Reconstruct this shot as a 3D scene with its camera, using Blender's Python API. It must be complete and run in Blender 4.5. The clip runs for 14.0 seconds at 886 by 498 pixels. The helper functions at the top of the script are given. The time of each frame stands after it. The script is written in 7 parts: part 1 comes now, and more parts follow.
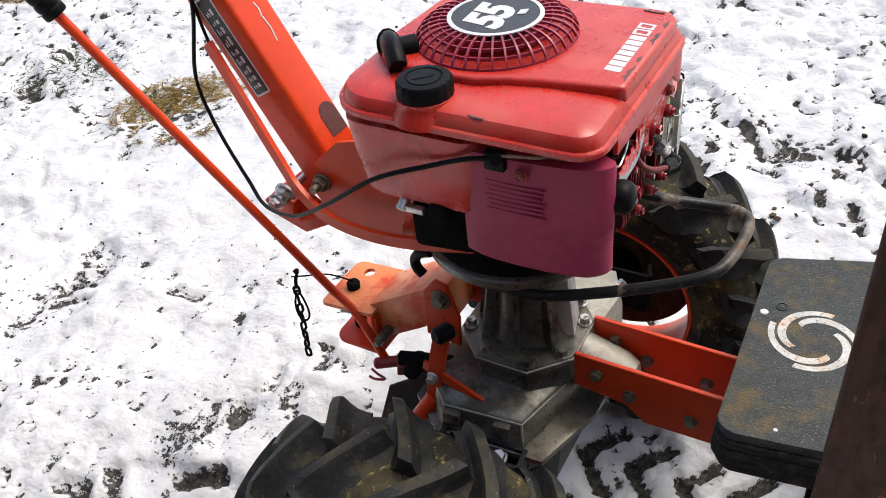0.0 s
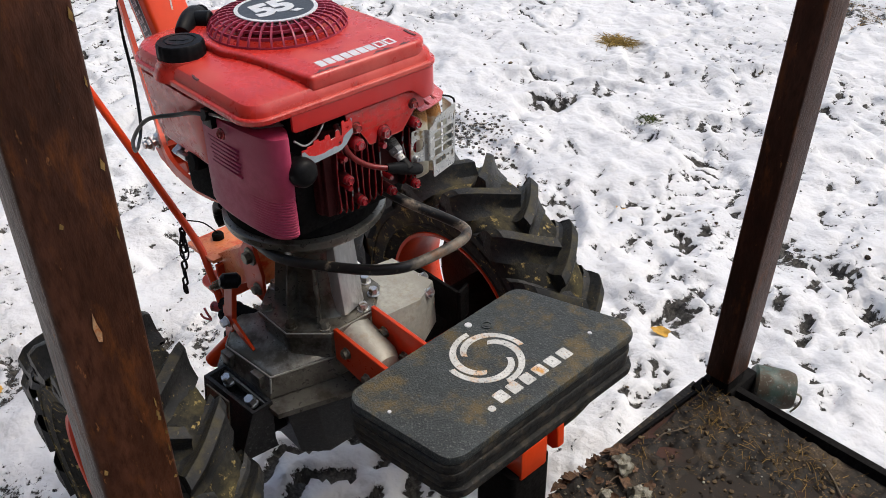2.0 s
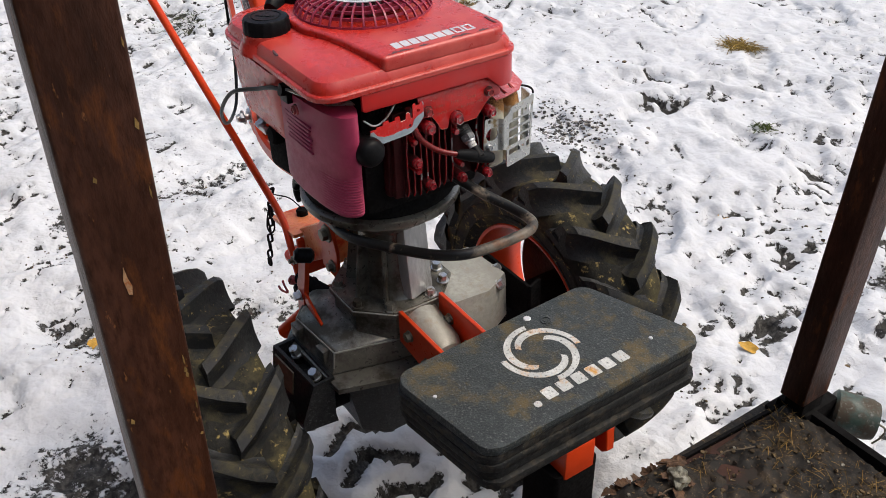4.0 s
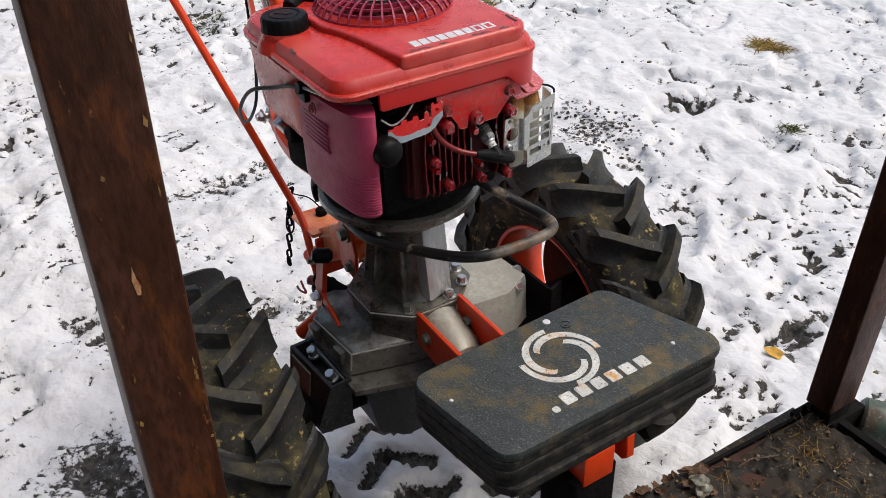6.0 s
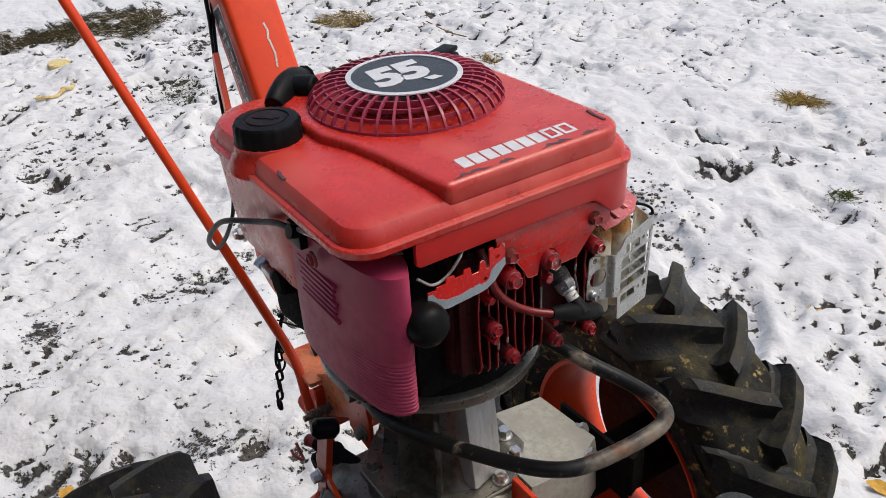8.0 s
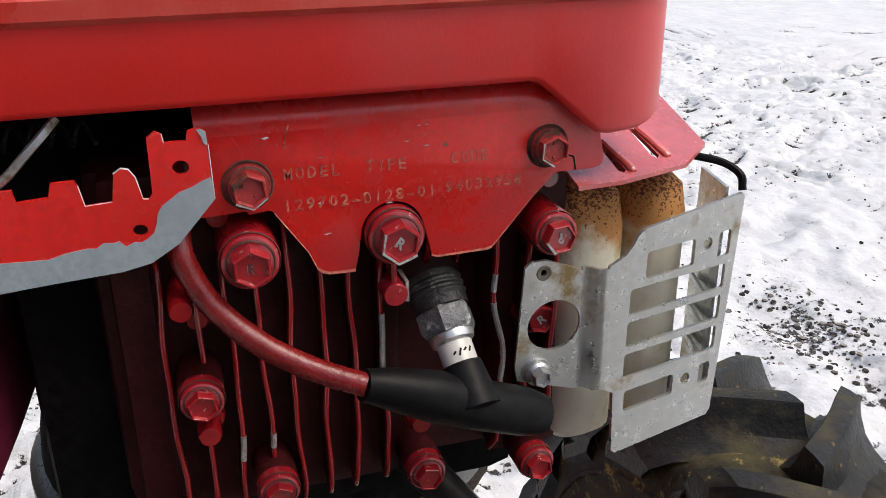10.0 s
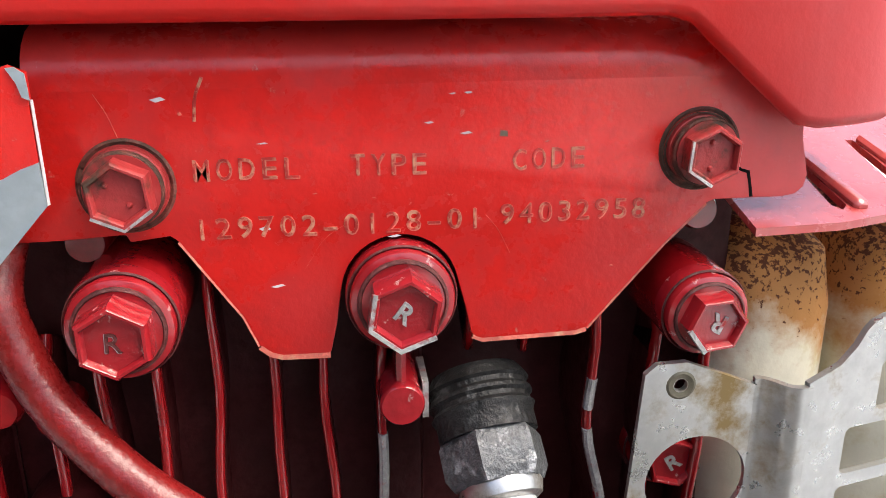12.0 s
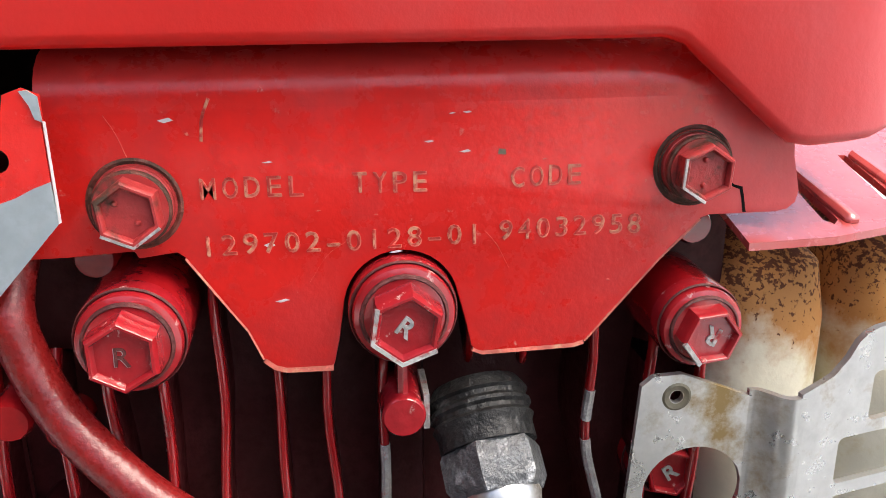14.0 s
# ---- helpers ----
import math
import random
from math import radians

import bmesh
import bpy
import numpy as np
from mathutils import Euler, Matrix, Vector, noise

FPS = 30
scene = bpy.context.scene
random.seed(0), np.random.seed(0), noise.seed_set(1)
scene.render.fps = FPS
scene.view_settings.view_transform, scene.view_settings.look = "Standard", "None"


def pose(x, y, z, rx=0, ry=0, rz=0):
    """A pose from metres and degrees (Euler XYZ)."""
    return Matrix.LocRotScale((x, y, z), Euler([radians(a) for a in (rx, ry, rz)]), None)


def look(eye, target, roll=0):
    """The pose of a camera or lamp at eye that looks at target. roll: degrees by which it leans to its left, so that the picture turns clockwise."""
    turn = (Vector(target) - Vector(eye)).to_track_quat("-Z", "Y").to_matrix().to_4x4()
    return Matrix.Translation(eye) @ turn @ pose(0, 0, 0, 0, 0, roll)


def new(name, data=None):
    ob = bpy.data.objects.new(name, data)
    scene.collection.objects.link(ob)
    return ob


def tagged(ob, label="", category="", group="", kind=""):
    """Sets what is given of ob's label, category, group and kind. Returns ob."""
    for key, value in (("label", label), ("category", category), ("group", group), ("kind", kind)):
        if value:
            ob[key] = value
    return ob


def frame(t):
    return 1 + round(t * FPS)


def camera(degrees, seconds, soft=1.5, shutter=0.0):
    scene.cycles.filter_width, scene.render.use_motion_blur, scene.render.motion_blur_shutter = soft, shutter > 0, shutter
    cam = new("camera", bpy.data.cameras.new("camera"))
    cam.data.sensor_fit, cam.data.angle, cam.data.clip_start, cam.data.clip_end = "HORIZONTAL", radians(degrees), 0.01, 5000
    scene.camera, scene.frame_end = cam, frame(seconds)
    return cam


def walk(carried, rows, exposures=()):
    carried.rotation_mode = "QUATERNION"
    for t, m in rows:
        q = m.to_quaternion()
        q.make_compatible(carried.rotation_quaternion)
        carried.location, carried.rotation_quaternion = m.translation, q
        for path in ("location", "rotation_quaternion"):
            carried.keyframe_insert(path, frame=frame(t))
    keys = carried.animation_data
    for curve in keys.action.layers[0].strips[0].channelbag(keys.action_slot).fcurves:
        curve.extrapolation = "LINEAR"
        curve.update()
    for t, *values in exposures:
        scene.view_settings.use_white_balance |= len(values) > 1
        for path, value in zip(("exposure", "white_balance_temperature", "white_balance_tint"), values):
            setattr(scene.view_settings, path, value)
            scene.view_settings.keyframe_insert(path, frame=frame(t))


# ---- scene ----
cam = camera(53.6, 14.0, 0.75)
PATH = [
    (0, (0.053, 0.023, 1.257), (-0.812, 1.336, 0.021), -7.0),
    (0.5, (0.181, -0.026, 1.281), (-0.837, 1.194, 0.067), -4.8),
    (1, (0.292, -0.06, 1.279), (-0.743, 1.157, 0.075), -4.1),
    (1.2, (0.329, -0.027, 1.297), (-0.716, 1.169, 0.081), -4.7),
    (1.3, (0.383, -0.011, 1.28), (-0.725, 1.167, 0.103), -5.3),
    (1.4, (0.422, 0.022, 1.254), (-0.74, 1.199, 0.13), -4.6),
    (1.5, (0.448, 0.09, 1.244), (-0.742, 1.238, 0.12), -4.2),
    (1.6, (0.479, 0.121, 1.232), (-0.716, 1.282, 0.127), -2.6),
    (2, (0.58, 0.238, 1.227), (-0.664, 1.34, 0.113), -1.3),
    (2.5, (0.6, 0.26, 1.217), (-0.728, 1.258, 0.104), -2.3),
    (3, (0.609, 0.275, 1.217), (-0.758, 1.217, 0.102), -2.1),
    (5.5, (0.621, 0.292, 1.21), (-0.8, 1.154, 0.096), -2.1),
    (6, (0.61, 0.298, 1.208), (-0.816, 1.148, 0.093), -2.2),
    (6.5, (0.602, 0.305, 1.208), (-0.825, 1.151, 0.091), -2.1),
    (7, (0.575, 0.329, 1.189), (-0.853, 1.172, 0.071), -2.1),
    (7.5, (0.48, 0.36, 1.184), (-0.959, 1.201, 0.078), -2.7),
    (7.6, (0.446, 0.371, 1.176), (-1.008, 1.226, 0.103), -2.7),
    (8, (0.284, 0.43, 1.135), (-1.172, 1.337, 0.108), -3.4),
    (8.2, (0.227, 0.456, 1.118), (-1.213, 1.385, 0.087), -3.2),
    (10.3, (0.011, 0.789, 0.833), (-1.801, 1.245, 0.118), 0.6),
    (10.5, (-0.015, 0.792, 0.832), (-1.854, 1.19, 0.155), 1.2),
    (11, (-0.047, 0.811, 0.813), (-1.914, 1.091, 0.153), 0.7),
    (11.5, (-0.057, 0.816, 0.804), (-1.935, 1.081, 0.168), 0.0),
    (12, (-0.059, 0.816, 0.805), (-1.935, 1.07, 0.16), -0.2),
    (12.5, (-0.061, 0.818, 0.805), (-1.936, 1.051, 0.148), -0.3),
    (13, (-0.058, 0.817, 0.805), (-1.942, 1.058, 0.18), -0.4),
    (13.5, (-0.055, 0.816, 0.805), (-1.945, 1.059, 0.197), -0.4),
    (14, (-0.056, 0.816, 0.807), (-1.94, 1.065, 0.182), -0.4),
]
walk(cam, [(t, look(eye, target, roll)) for t, eye, target, roll in PATH],
     [(0, 0.64, 6750, 8), (0.5, 0.78, 6750, 8), (1.0, 0.90, 6750, 8), (1.5, 0.46, 6750, 8), (2.0, 0.36, 6750, 8), (3.0, 0.30, 6750, 8), (7.5, 0.33, 6750, 8), (8.0, 0.18, 6750, 8), (8.2, 0.18, 6750, 8),
      (10.3, 0.60, 6750, 8), (11, 1.24, 6750, 8), (14, 1.35, 6750, 8)])

# ---- light ----
world = bpy.data.worlds.new("winter_sky")
scene.world = world
world.use_nodes = True
wn = world.node_tree.nodes
sky = wn.new("ShaderNodeTexSky")
sky.sky_type, sky.sun_disc = "NISHITA", False
sky.sun_elevation, sky.sun_rotation = radians(61), radians(32)
sky.air_density, sky.dust_density, sky.ozone_density = 1.0, 4.0, 0.6
world.node_tree.links.new(sky.outputs["Color"], wn["Background"].inputs["Color"])
wn["Background"].inputs["Strength"].default_value = 0.17
sun = new("sun", bpy.data.lights.new("sun", "SUN"))
sun.data.energy, sun.data.angle, sun.data.color = 1.25, radians(36), (1.0, 0.97, 0.93)
sun.matrix_world = look((1.5, 2.4, 5.2), (0, 0, 0))


# ---- materials ----
def surf(name, base, rough=0.5, metal=0.0, var=0.18, scale=9.0, bump=0.12, grain=220.0, stain=None, coat=0.0, fleck=None, spec=0.5, stretch=None):
    """A painted, cast or moulded surface: broad and fine tone variation, fine relief and up to two kinds of stain.
    stain / fleck: (colour, size, threshold 0..1, roughness)."""
    m = bpy.data.materials.new(name)
    m.use_nodes = True
    nt = m.node_tree
    n, l = nt.nodes, nt.links
    b = n["Principled BSDF"]
    tc = n.new("ShaderNodeTexCoord")
    co = tc.outputs["Object"]
    if stretch:
        mp = n.new("ShaderNodeMapping")
        mp.inputs["Scale"].default_value = stretch
        l.new(co, mp.inputs["Vector"])
        co = mp.outputs["Vector"]

    def tex(size, detail=6.0, rou=0.6):
        t = n.new("ShaderNodeTexNoise")
        t.inputs["Scale"].default_value, t.inputs["Detail"].default_value, t.inputs["Roughness"].default_value = size, detail, rou
        l.new(co, t.inputs["Vector"])
        return t.outputs["Fac"]

    def ramp(src, lo, hi):
        r = n.new("ShaderNodeMapRange")
        r.inputs["From Min"].default_value, r.inputs["From Max"].default_value = lo, hi
        l.new(src, r.inputs["Value"])
        return r.outputs["Result"]

    def mix(fac, a, c):
        x = n.new("ShaderNodeMix")
        x.data_type = "RGBA"
        if hasattr(fac, "links"):
            l.new(fac, x.inputs[0])
        else:
            x.inputs[0].default_value = fac
        for s, v in ((x.inputs[6], a), (x.inputs[7], c)):
            if hasattr(v, "links"):
                l.new(v, s)
            else:
                s.default_value = (*v[:3], 1)
        return x.outputs[2]

    broad, fine = tex(scale), tex(scale * 9)
    dark = tuple(v * (1 - 1.6 * var) for v in base)
    light = tuple(min(1, v * (1 + 1.2 * var) + 0.02 * var) for v in base)
    col = mix(ramp(broad, 0.3, 0.72), dark, light)
    col = mix(ramp(fine, 0.42, 0.7), col, tuple(v * (1 - var) for v in base))
    rg = ramp(fine, 0.2, 0.8)
    rmap = n.new("ShaderNodeMapRange")
    l.new(rg, rmap.inputs["Value"])
    rmap.inputs["To Min"].default_value, rmap.inputs["To Max"].default_value = max(0.03, rough - 0.1), min(1, rough + 0.12)
    rgh = rmap.outputs["Result"]
    for st in (stain, fleck):
        if st:
            colour, size, thr, srough = st
            mask = ramp(tex(size, 9.0, 0.68), thr - 0.075, thr + 0.035)
            col = mix(mask, col, colour)
            rm = n.new("ShaderNodeMix")
            l.new(mask, rm.inputs[0])
            l.new(rgh, rm.inputs[2])
            rm.inputs[3].default_value = srough
            rgh = rm.outputs[0]
    l.new(col, b.inputs["Base Color"])
    l.new(rgh, b.inputs["Roughness"])
    b.inputs["Metallic"].default_value = metal
    b.inputs["Coat Weight"].default_value = coat
    b.inputs["Coat Roughness"].default_value = 0.2
    b.inputs["Specular IOR Level"].default_value = spec
    bp = n.new("ShaderNodeBump")
    bp.inputs["Strength"].default_value, bp.inputs["Distance"].default_value = bump, 0.002
    l.new(tex(grain, 4.0), bp.inputs["Height"])
    l.new(bp.outputs["Normal"], b.inputs["Normal"])
    return m


M_SHROUD = surf("faded_red_plastic", (0.49, 0.024, 0.015), 0.27, var=0.14, scale=7, grain=700, stain=((0.50, 0.060, 0.042), 9, 0.60, 0.4), fleck=((0.22, 0.03, 0.025), 55, 0.73, 0.6), bump=0.09, spec=0.6)
M_SKIRT = surf("red_plastic_with_pink_sheen", (0.60, 0.012, 0.009), 0.34, var=0.1, scale=7, grain=700, stain=((0.54, 0.026, 0.024), 12, 0.60, 0.45), fleck=((0.30, 0.02, 0.02), 55, 0.74, 0.6), bump=0.045, spec=0.55)
M_PLATE = surf("red_painted_steel", (0.62, 0.014, 0.011), 0.24, var=0.14, scale=32, fleck=((0.58, 0.36, 0.28), 320, 0.735, 0.5), bump=0.06, grain=700, stain=((0.48, 0.016, 0.016), 26, 0.595, 0.4), spec=0.5)
M_HEAD = surf("red_painted_casting", (0.29, 0.005, 0.008), 0.16, var=0.2, scale=40, bump=0.05, grain=420, fleck=((0.5, 0.46, 0.44), 160, 0.745, 0.4), stain=((0.03, 0.004, 0.004), 30, 0.66, 0.5), spec=0.6, coat=0.5)
M_FINSIDE = surf("shade_dark_red_casting", (0.046, 0.0032, 0.004), 0.5, var=0.3, scale=60, bump=0.2, spec=0.2)
M_BARE = surf("bare_grey_metal", (0.45, 0.44, 0.43), 0.4, metal=0.5, var=0.3, scale=200, bump=0.3, grain=900, stain=((0.4, 0.03, 0.03), 260, 0.62, 0.4))
M_GRIMESHADE = surf("dark_red_grime_and_shade", (0.09, 0.012, 0.010), 0.6, var=0.4, scale=160, bump=0.4, grain=600)
M_BOLT = surf("red_painted_bolt", (0.31, 0.010, 0.016), 0.18, var=0.15, scale=60, bump=0.1, grain=600, spec=0.6, coat=0.5, fleck=((0.6, 0.5, 0.45), 330, 0.69, 0.35))
M_RUSTBOLT = surf("rust_edged_red_bolt", (0.36, 0.03, 0.03), 0.4, var=0.2, scale=60, bump=0.2, grain=500, stain=((0.055, 0.028, 0.016), 110, 0.57, 0.7))
M_COVER = surf("sun_faded_magenta_plastic", (0.35, 0.034, 0.085), 0.5, var=0.14, scale=10, bump=0.1, grain=500, stain=((0.27, 0.03, 0.06), 10, 0.63, 0.6), spec=0.3)
M_GRILL = surf("maroon_plastic", (0.30, 0.03, 0.06), 0.36, var=0.15, scale=30, bump=0.05, grain=400, spec=0.5)
M_ORANGE = surf("orange_red_enamel", (0.64, 0.048, 0.007), 0.33, var=0.12, scale=6, bump=0.06, grain=240, coat=0.05, spec=0.3, stain=((0.5, 0.05, 0.015), 10, 0.66, 0.6), fleck=((0.14, 0.05, 0.02), 75, 0.745, 0.8))
M_BLACK = surf("black_plastic", (0.004, 0.004, 0.0045), 0.42, var=0.25, scale=30, bump=0.08, grain=500, spec=0.1, stain=((0.025, 0.025, 0.023), 40, 0.73, 0.75))
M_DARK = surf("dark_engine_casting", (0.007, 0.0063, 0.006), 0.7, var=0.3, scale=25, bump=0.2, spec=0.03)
M_TYRE = surf("dirty_tyre_rubber", (0.017, 0.016, 0.0125), 0.7, var=0.3, scale=14, grain=260, spec=0.15, fleck=((0.36, 0.27, 0.10), 70, 0.64, 0.95), bump=0.4, stain=((0.070, 0.060, 0.031), 9, 0.55, 0.9))
M_LUG = surf("worn_lug_rubber", (0.0155, 0.016, 0.016), 0.5, var=0.3, scale=18, grain=260, fleck=((0.32, 0.24, 0.10), 110, 0.70, 0.95), bump=0.4, spec=0.22, stain=((0.060, 0.052, 0.030), 12, 0.575, 0.9))
M_ALU = surf("grimy_cast_aluminium", (0.195, 0.182, 0.150), 0.30, scale=14, bump=0.18, grain=420, stain=((0.06, 0.05, 0.034), 12, 0.58, 0.5), metal=0.55, fleck=((0.42, 0.41, 0.37), 150, 0.70, 0.4), var=0.2)
M_ALUCLEAN = surf("pale_cast_aluminium", (0.36, 0.35, 0.30), 0.5, metal=0.3, var=0.2, scale=14, bump=0.18, grain=420, stain=((0.30, 0.27, 0.21), 60, 0.62, 0.6))
M_SCRAPED = surf("scraped_lit_aluminium", (0.55, 0.55, 0.53), 0.34, metal=0.35, var=0.25, scale=22, bump=0.15, grain=300, stain=((0.16, 0.14, 0.11), 26, 0.60, 0.5), stretch=(1, 1, 0.3))
M_STEEL = surf("bright_zinc_steel", (0.56, 0.56, 0.55), 0.32, metal=0.9, var=0.2, scale=60, bump=0.06, stain=((0.2, 0.15, 0.09), 60, 0.62, 0.7))
M_GALV = surf("galvanised_sheet", (0.52, 0.53, 0.51), 0.3, var=0.15, scale=30, bump=0.04, metal=0.8, stain=((0.28, 0.2, 0.09), 30, 0.63, 0.7))
M_LINK = surf("blue_grey_bare_steel", (0.4, 0.47, 0.5), 0.4, metal=0.5, var=0.14, scale=60, bump=0.03)
M_OLDBOLT = surf("dull_plated_bolt", (0.2, 0.18, 0.13), 0.45, metal=0.7, var=0.3, scale=80, bump=0.15)
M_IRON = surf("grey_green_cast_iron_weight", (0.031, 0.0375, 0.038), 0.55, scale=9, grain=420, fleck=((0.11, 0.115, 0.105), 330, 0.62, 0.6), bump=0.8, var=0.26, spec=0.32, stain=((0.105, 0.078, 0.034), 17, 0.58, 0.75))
M_IRONSIDE = surf("near_black_cast_iron", (0.014, 0.014, 0.0135), 0.6, var=0.3, scale=25, spec=0.2, fleck=((0.1, 0.1, 0.09), 260, 0.68, 0.7), stain=((0.05, 0.042, 0.032), 60, 0.58, 0.8), bump=0.9, grain=110)
M_POST = surf("weathered_brown_painted_steel", (0.043, 0.0118, 0.0034), 0.42, var=0.5, scale=24, bump=0.4, grain=300, stain=((0.090, 0.028, 0.0075), 40, 0.61, 0.5), fleck=((0.28, 0.12, 0.04), 150, 0.715, 0.6), stretch=(1, 1, 0.32), spec=0.16)
M_SCAR = surf("bared_tan_primer", (0.42, 0.24, 0.12), 0.7, var=0.3, scale=120, bump=0.1, stain=((0.3, 0.09, 0.02), 160, 0.55, 0.7))
M_BED = surf("rusty_brown_trailer_bed", (0.05, 0.018, 0.01), 0.6, var=0.3, scale=12, bump=0.3, grain=160, stain=((0.025, 0.02, 0.016), 9, 0.5, 0.9), spec=0.2)
M_RUST = surf("rusty_cream_muffler", (0.72, 0.69, 0.55), 0.36, var=0.10, scale=30, bump=0.12, grain=240, fleck=((0.34, 0.20, 0.08), 150, 0.765, 0.9), spec=0.5, stain=((0.55, 0.47, 0.27), 40, 0.62, 0.6))
M_WHITE = surf("worn_white_paint", (0.50, 0.50, 0.47), 0.6, var=0.2, scale=40, bump=0.1, stain=((0.5, 0.24, 0.045), 26, 0.60, 0.8), fleck=((0.07, 0.075, 0.072), 240, 0.62, 0.8))
M_SILVER = surf("silver_print", (0.62, 0.62, 0.62), 0.4, metal=0.2, var=0.1, scale=80, bump=0.0)
M_PORCELAIN = surf("white_porcelain", (0.5, 0.49, 0.46), 0.25, var=0.05, bump=0.0)
M_WIRE = surf("red_rubber_wire", (0.17, 0.006, 0.006), 0.28, var=0.25, scale=120, grain=500, bump=0.16, spec=0.5, stain=((0.36, 0.06, 0.055), 500, 0.72, 0.5))
M_SCUFF = surf("grey_scuffed_plastic", (0.09, 0.04, 0.04), 0.6, var=0.3, scale=120, bump=0.1)
M_GREASE = surf("greasy_dark_steel", (0.12, 0.125, 0.13), 0.4, metal=0.4, var=0.4, scale=120, bump=0.5, grain=600, stain=((0.36, 0.37, 0.38), 220, 0.62, 0.4))
M_RUSTRING = surf("rusty_washer_edge", (0.16, 0.035, 0.022), 0.6, var=0.4, scale=90, bump=0.5, grain=500, stain=((0.05, 0.022, 0.012), 150, 0.5, 0.8))
# Base paled towards pink: bright reflection on red paint, put into the colour.
M_SHIELD = surf("red_paint_with_pink_reflection", (0.52, 0.085, 0.08), 0.24, var=0.2, scale=30, bump=0.06, spec=0.8, coat=0.6, stain=((0.42, 0.04, 0.04), 40, 0.6, 0.4))
M_DARKSTEEL = surf("oily_black_steel", (0.018, 0.018, 0.018), 0.45, metal=0.2, var=0.4, scale=120, bump=0.4, grain=600, spec=0.3, stain=((0.09, 0.09, 0.09), 200, 0.64, 0.5))
# Pale orange: sun fading, plus light on the hitch's tops put into the colour.
M_FADED = surf("faded_and_lit_orange_paint", (0.78, 0.25, 0.095), 0.3, var=0.15, scale=14, bump=0.1, grain=300, spec=0.3, stain=((0.62, 0.06, 0.012), 16, 0.56, 0.4), fleck=((0.16, 0.06, 0.025), 90, 0.72, 0.8))
M_TRACE = surf("worn_edge_or_stamp_highlight", (0.60, 0.14, 0.10), 0.45, var=0.3, scale=300, bump=0.0, stain=((0.5, 0.26, 0.16), 420, 0.60, 0.5))
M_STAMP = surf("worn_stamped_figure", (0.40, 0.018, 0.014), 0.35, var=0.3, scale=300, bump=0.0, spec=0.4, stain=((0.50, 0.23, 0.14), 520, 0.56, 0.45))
M_PIPE = surf("scuffed_black_tube", (0.007, 0.007, 0.007), 0.4, var=0.3, scale=30, bump=0.1, spec=0.3, stain=((0.24, 0.19, 0.14), 24, 0.64, 0.5))
M_STICKER = surf("black_foil_sticker", (0.025, 0.025, 0.028), 0.35, var=0.2, scale=40, bump=0.05)
M_DISC = surf("grey_green_painted_weight", (0.055, 0.07, 0.063), 0.55, var=0.15, scale=16, bump=0.15, stain=((0.05, 0.05, 0.045), 20, 0.62, 0.8), spec=0.2)
M_GREEN = surf("dark_green_plastic", (0.03, 0.055, 0.04), 0.45, var=0.25, scale=20, bump=0.15, stain=((0.05, 0.035, 0.02), 30, 0.5, 0.8), fleck=((0.13, 0.14, 0.12), 120, 0.64, 0.7))
M_BOARD = surf("dark_shade_wall_boards", (0.075, 0.042, 0.024), 0.75, var=0.4, scale=8, bump=0.4, grain=120, stretch=(1, 1, 0.12), spec=0.2, stain=((0.03, 0.022, 0.016), 5, 0.58, 0.9))
M_STAKE = surf("green_grey_weathered_wood", (0.045, 0.055, 0.042), 0.8, var=0.4, scale=20, bump=0.5, grain=160, stretch=(1, 1, 0.15), spec=0.15, stain=((0.02, 0.022, 0.018), 14, 0.55, 0.9))
M_LEAF = surf("dead_leaf", (0.105, 0.048, 0.017), 0.75, scale=60, bump=0.3, var=0.55)
M_YLEAF = surf("yellow_leaf", (0.55, 0.3, 0.03), 0.6, var=0.3, scale=60, bump=0.3)
M_FRUIT = surf("pale_yellow_fruit", (0.62, 0.50, 0.22), 0.45, var=0.2, scale=40, bump=0.1, stain=((0.35, 0.18, 0.05), 30, 0.62, 0.6))
M_STRAW = surf("dry_grass", (0.24, 0.15, 0.05), 0.8, var=0.4, scale=40, bump=0.1, spec=0.1)
M_TWIG = surf("twig_bark", (0.1, 0.07, 0.04), 0.8, var=0.4, scale=60, bump=0.3)
M_ICE = surf("dirty_slush", (0.24, 0.225, 0.165), 0.3, var=0.45, scale=70, bump=0.8, grain=160, stain=((0.06, 0.05, 0.03), 90, 0.55, 0.6))
M_SOIL = surf("wet_crumbly_soil", (0.050, 0.034, 0.019), 0.75, var=0.6, scale=38, bump=0.9, grain=120, stain=((0.012, 0.0095, 0.007), 15, 0.47, 0.6), fleck=((0.22, 0.15, 0.07), 190, 0.66, 0.9), spec=0.2)


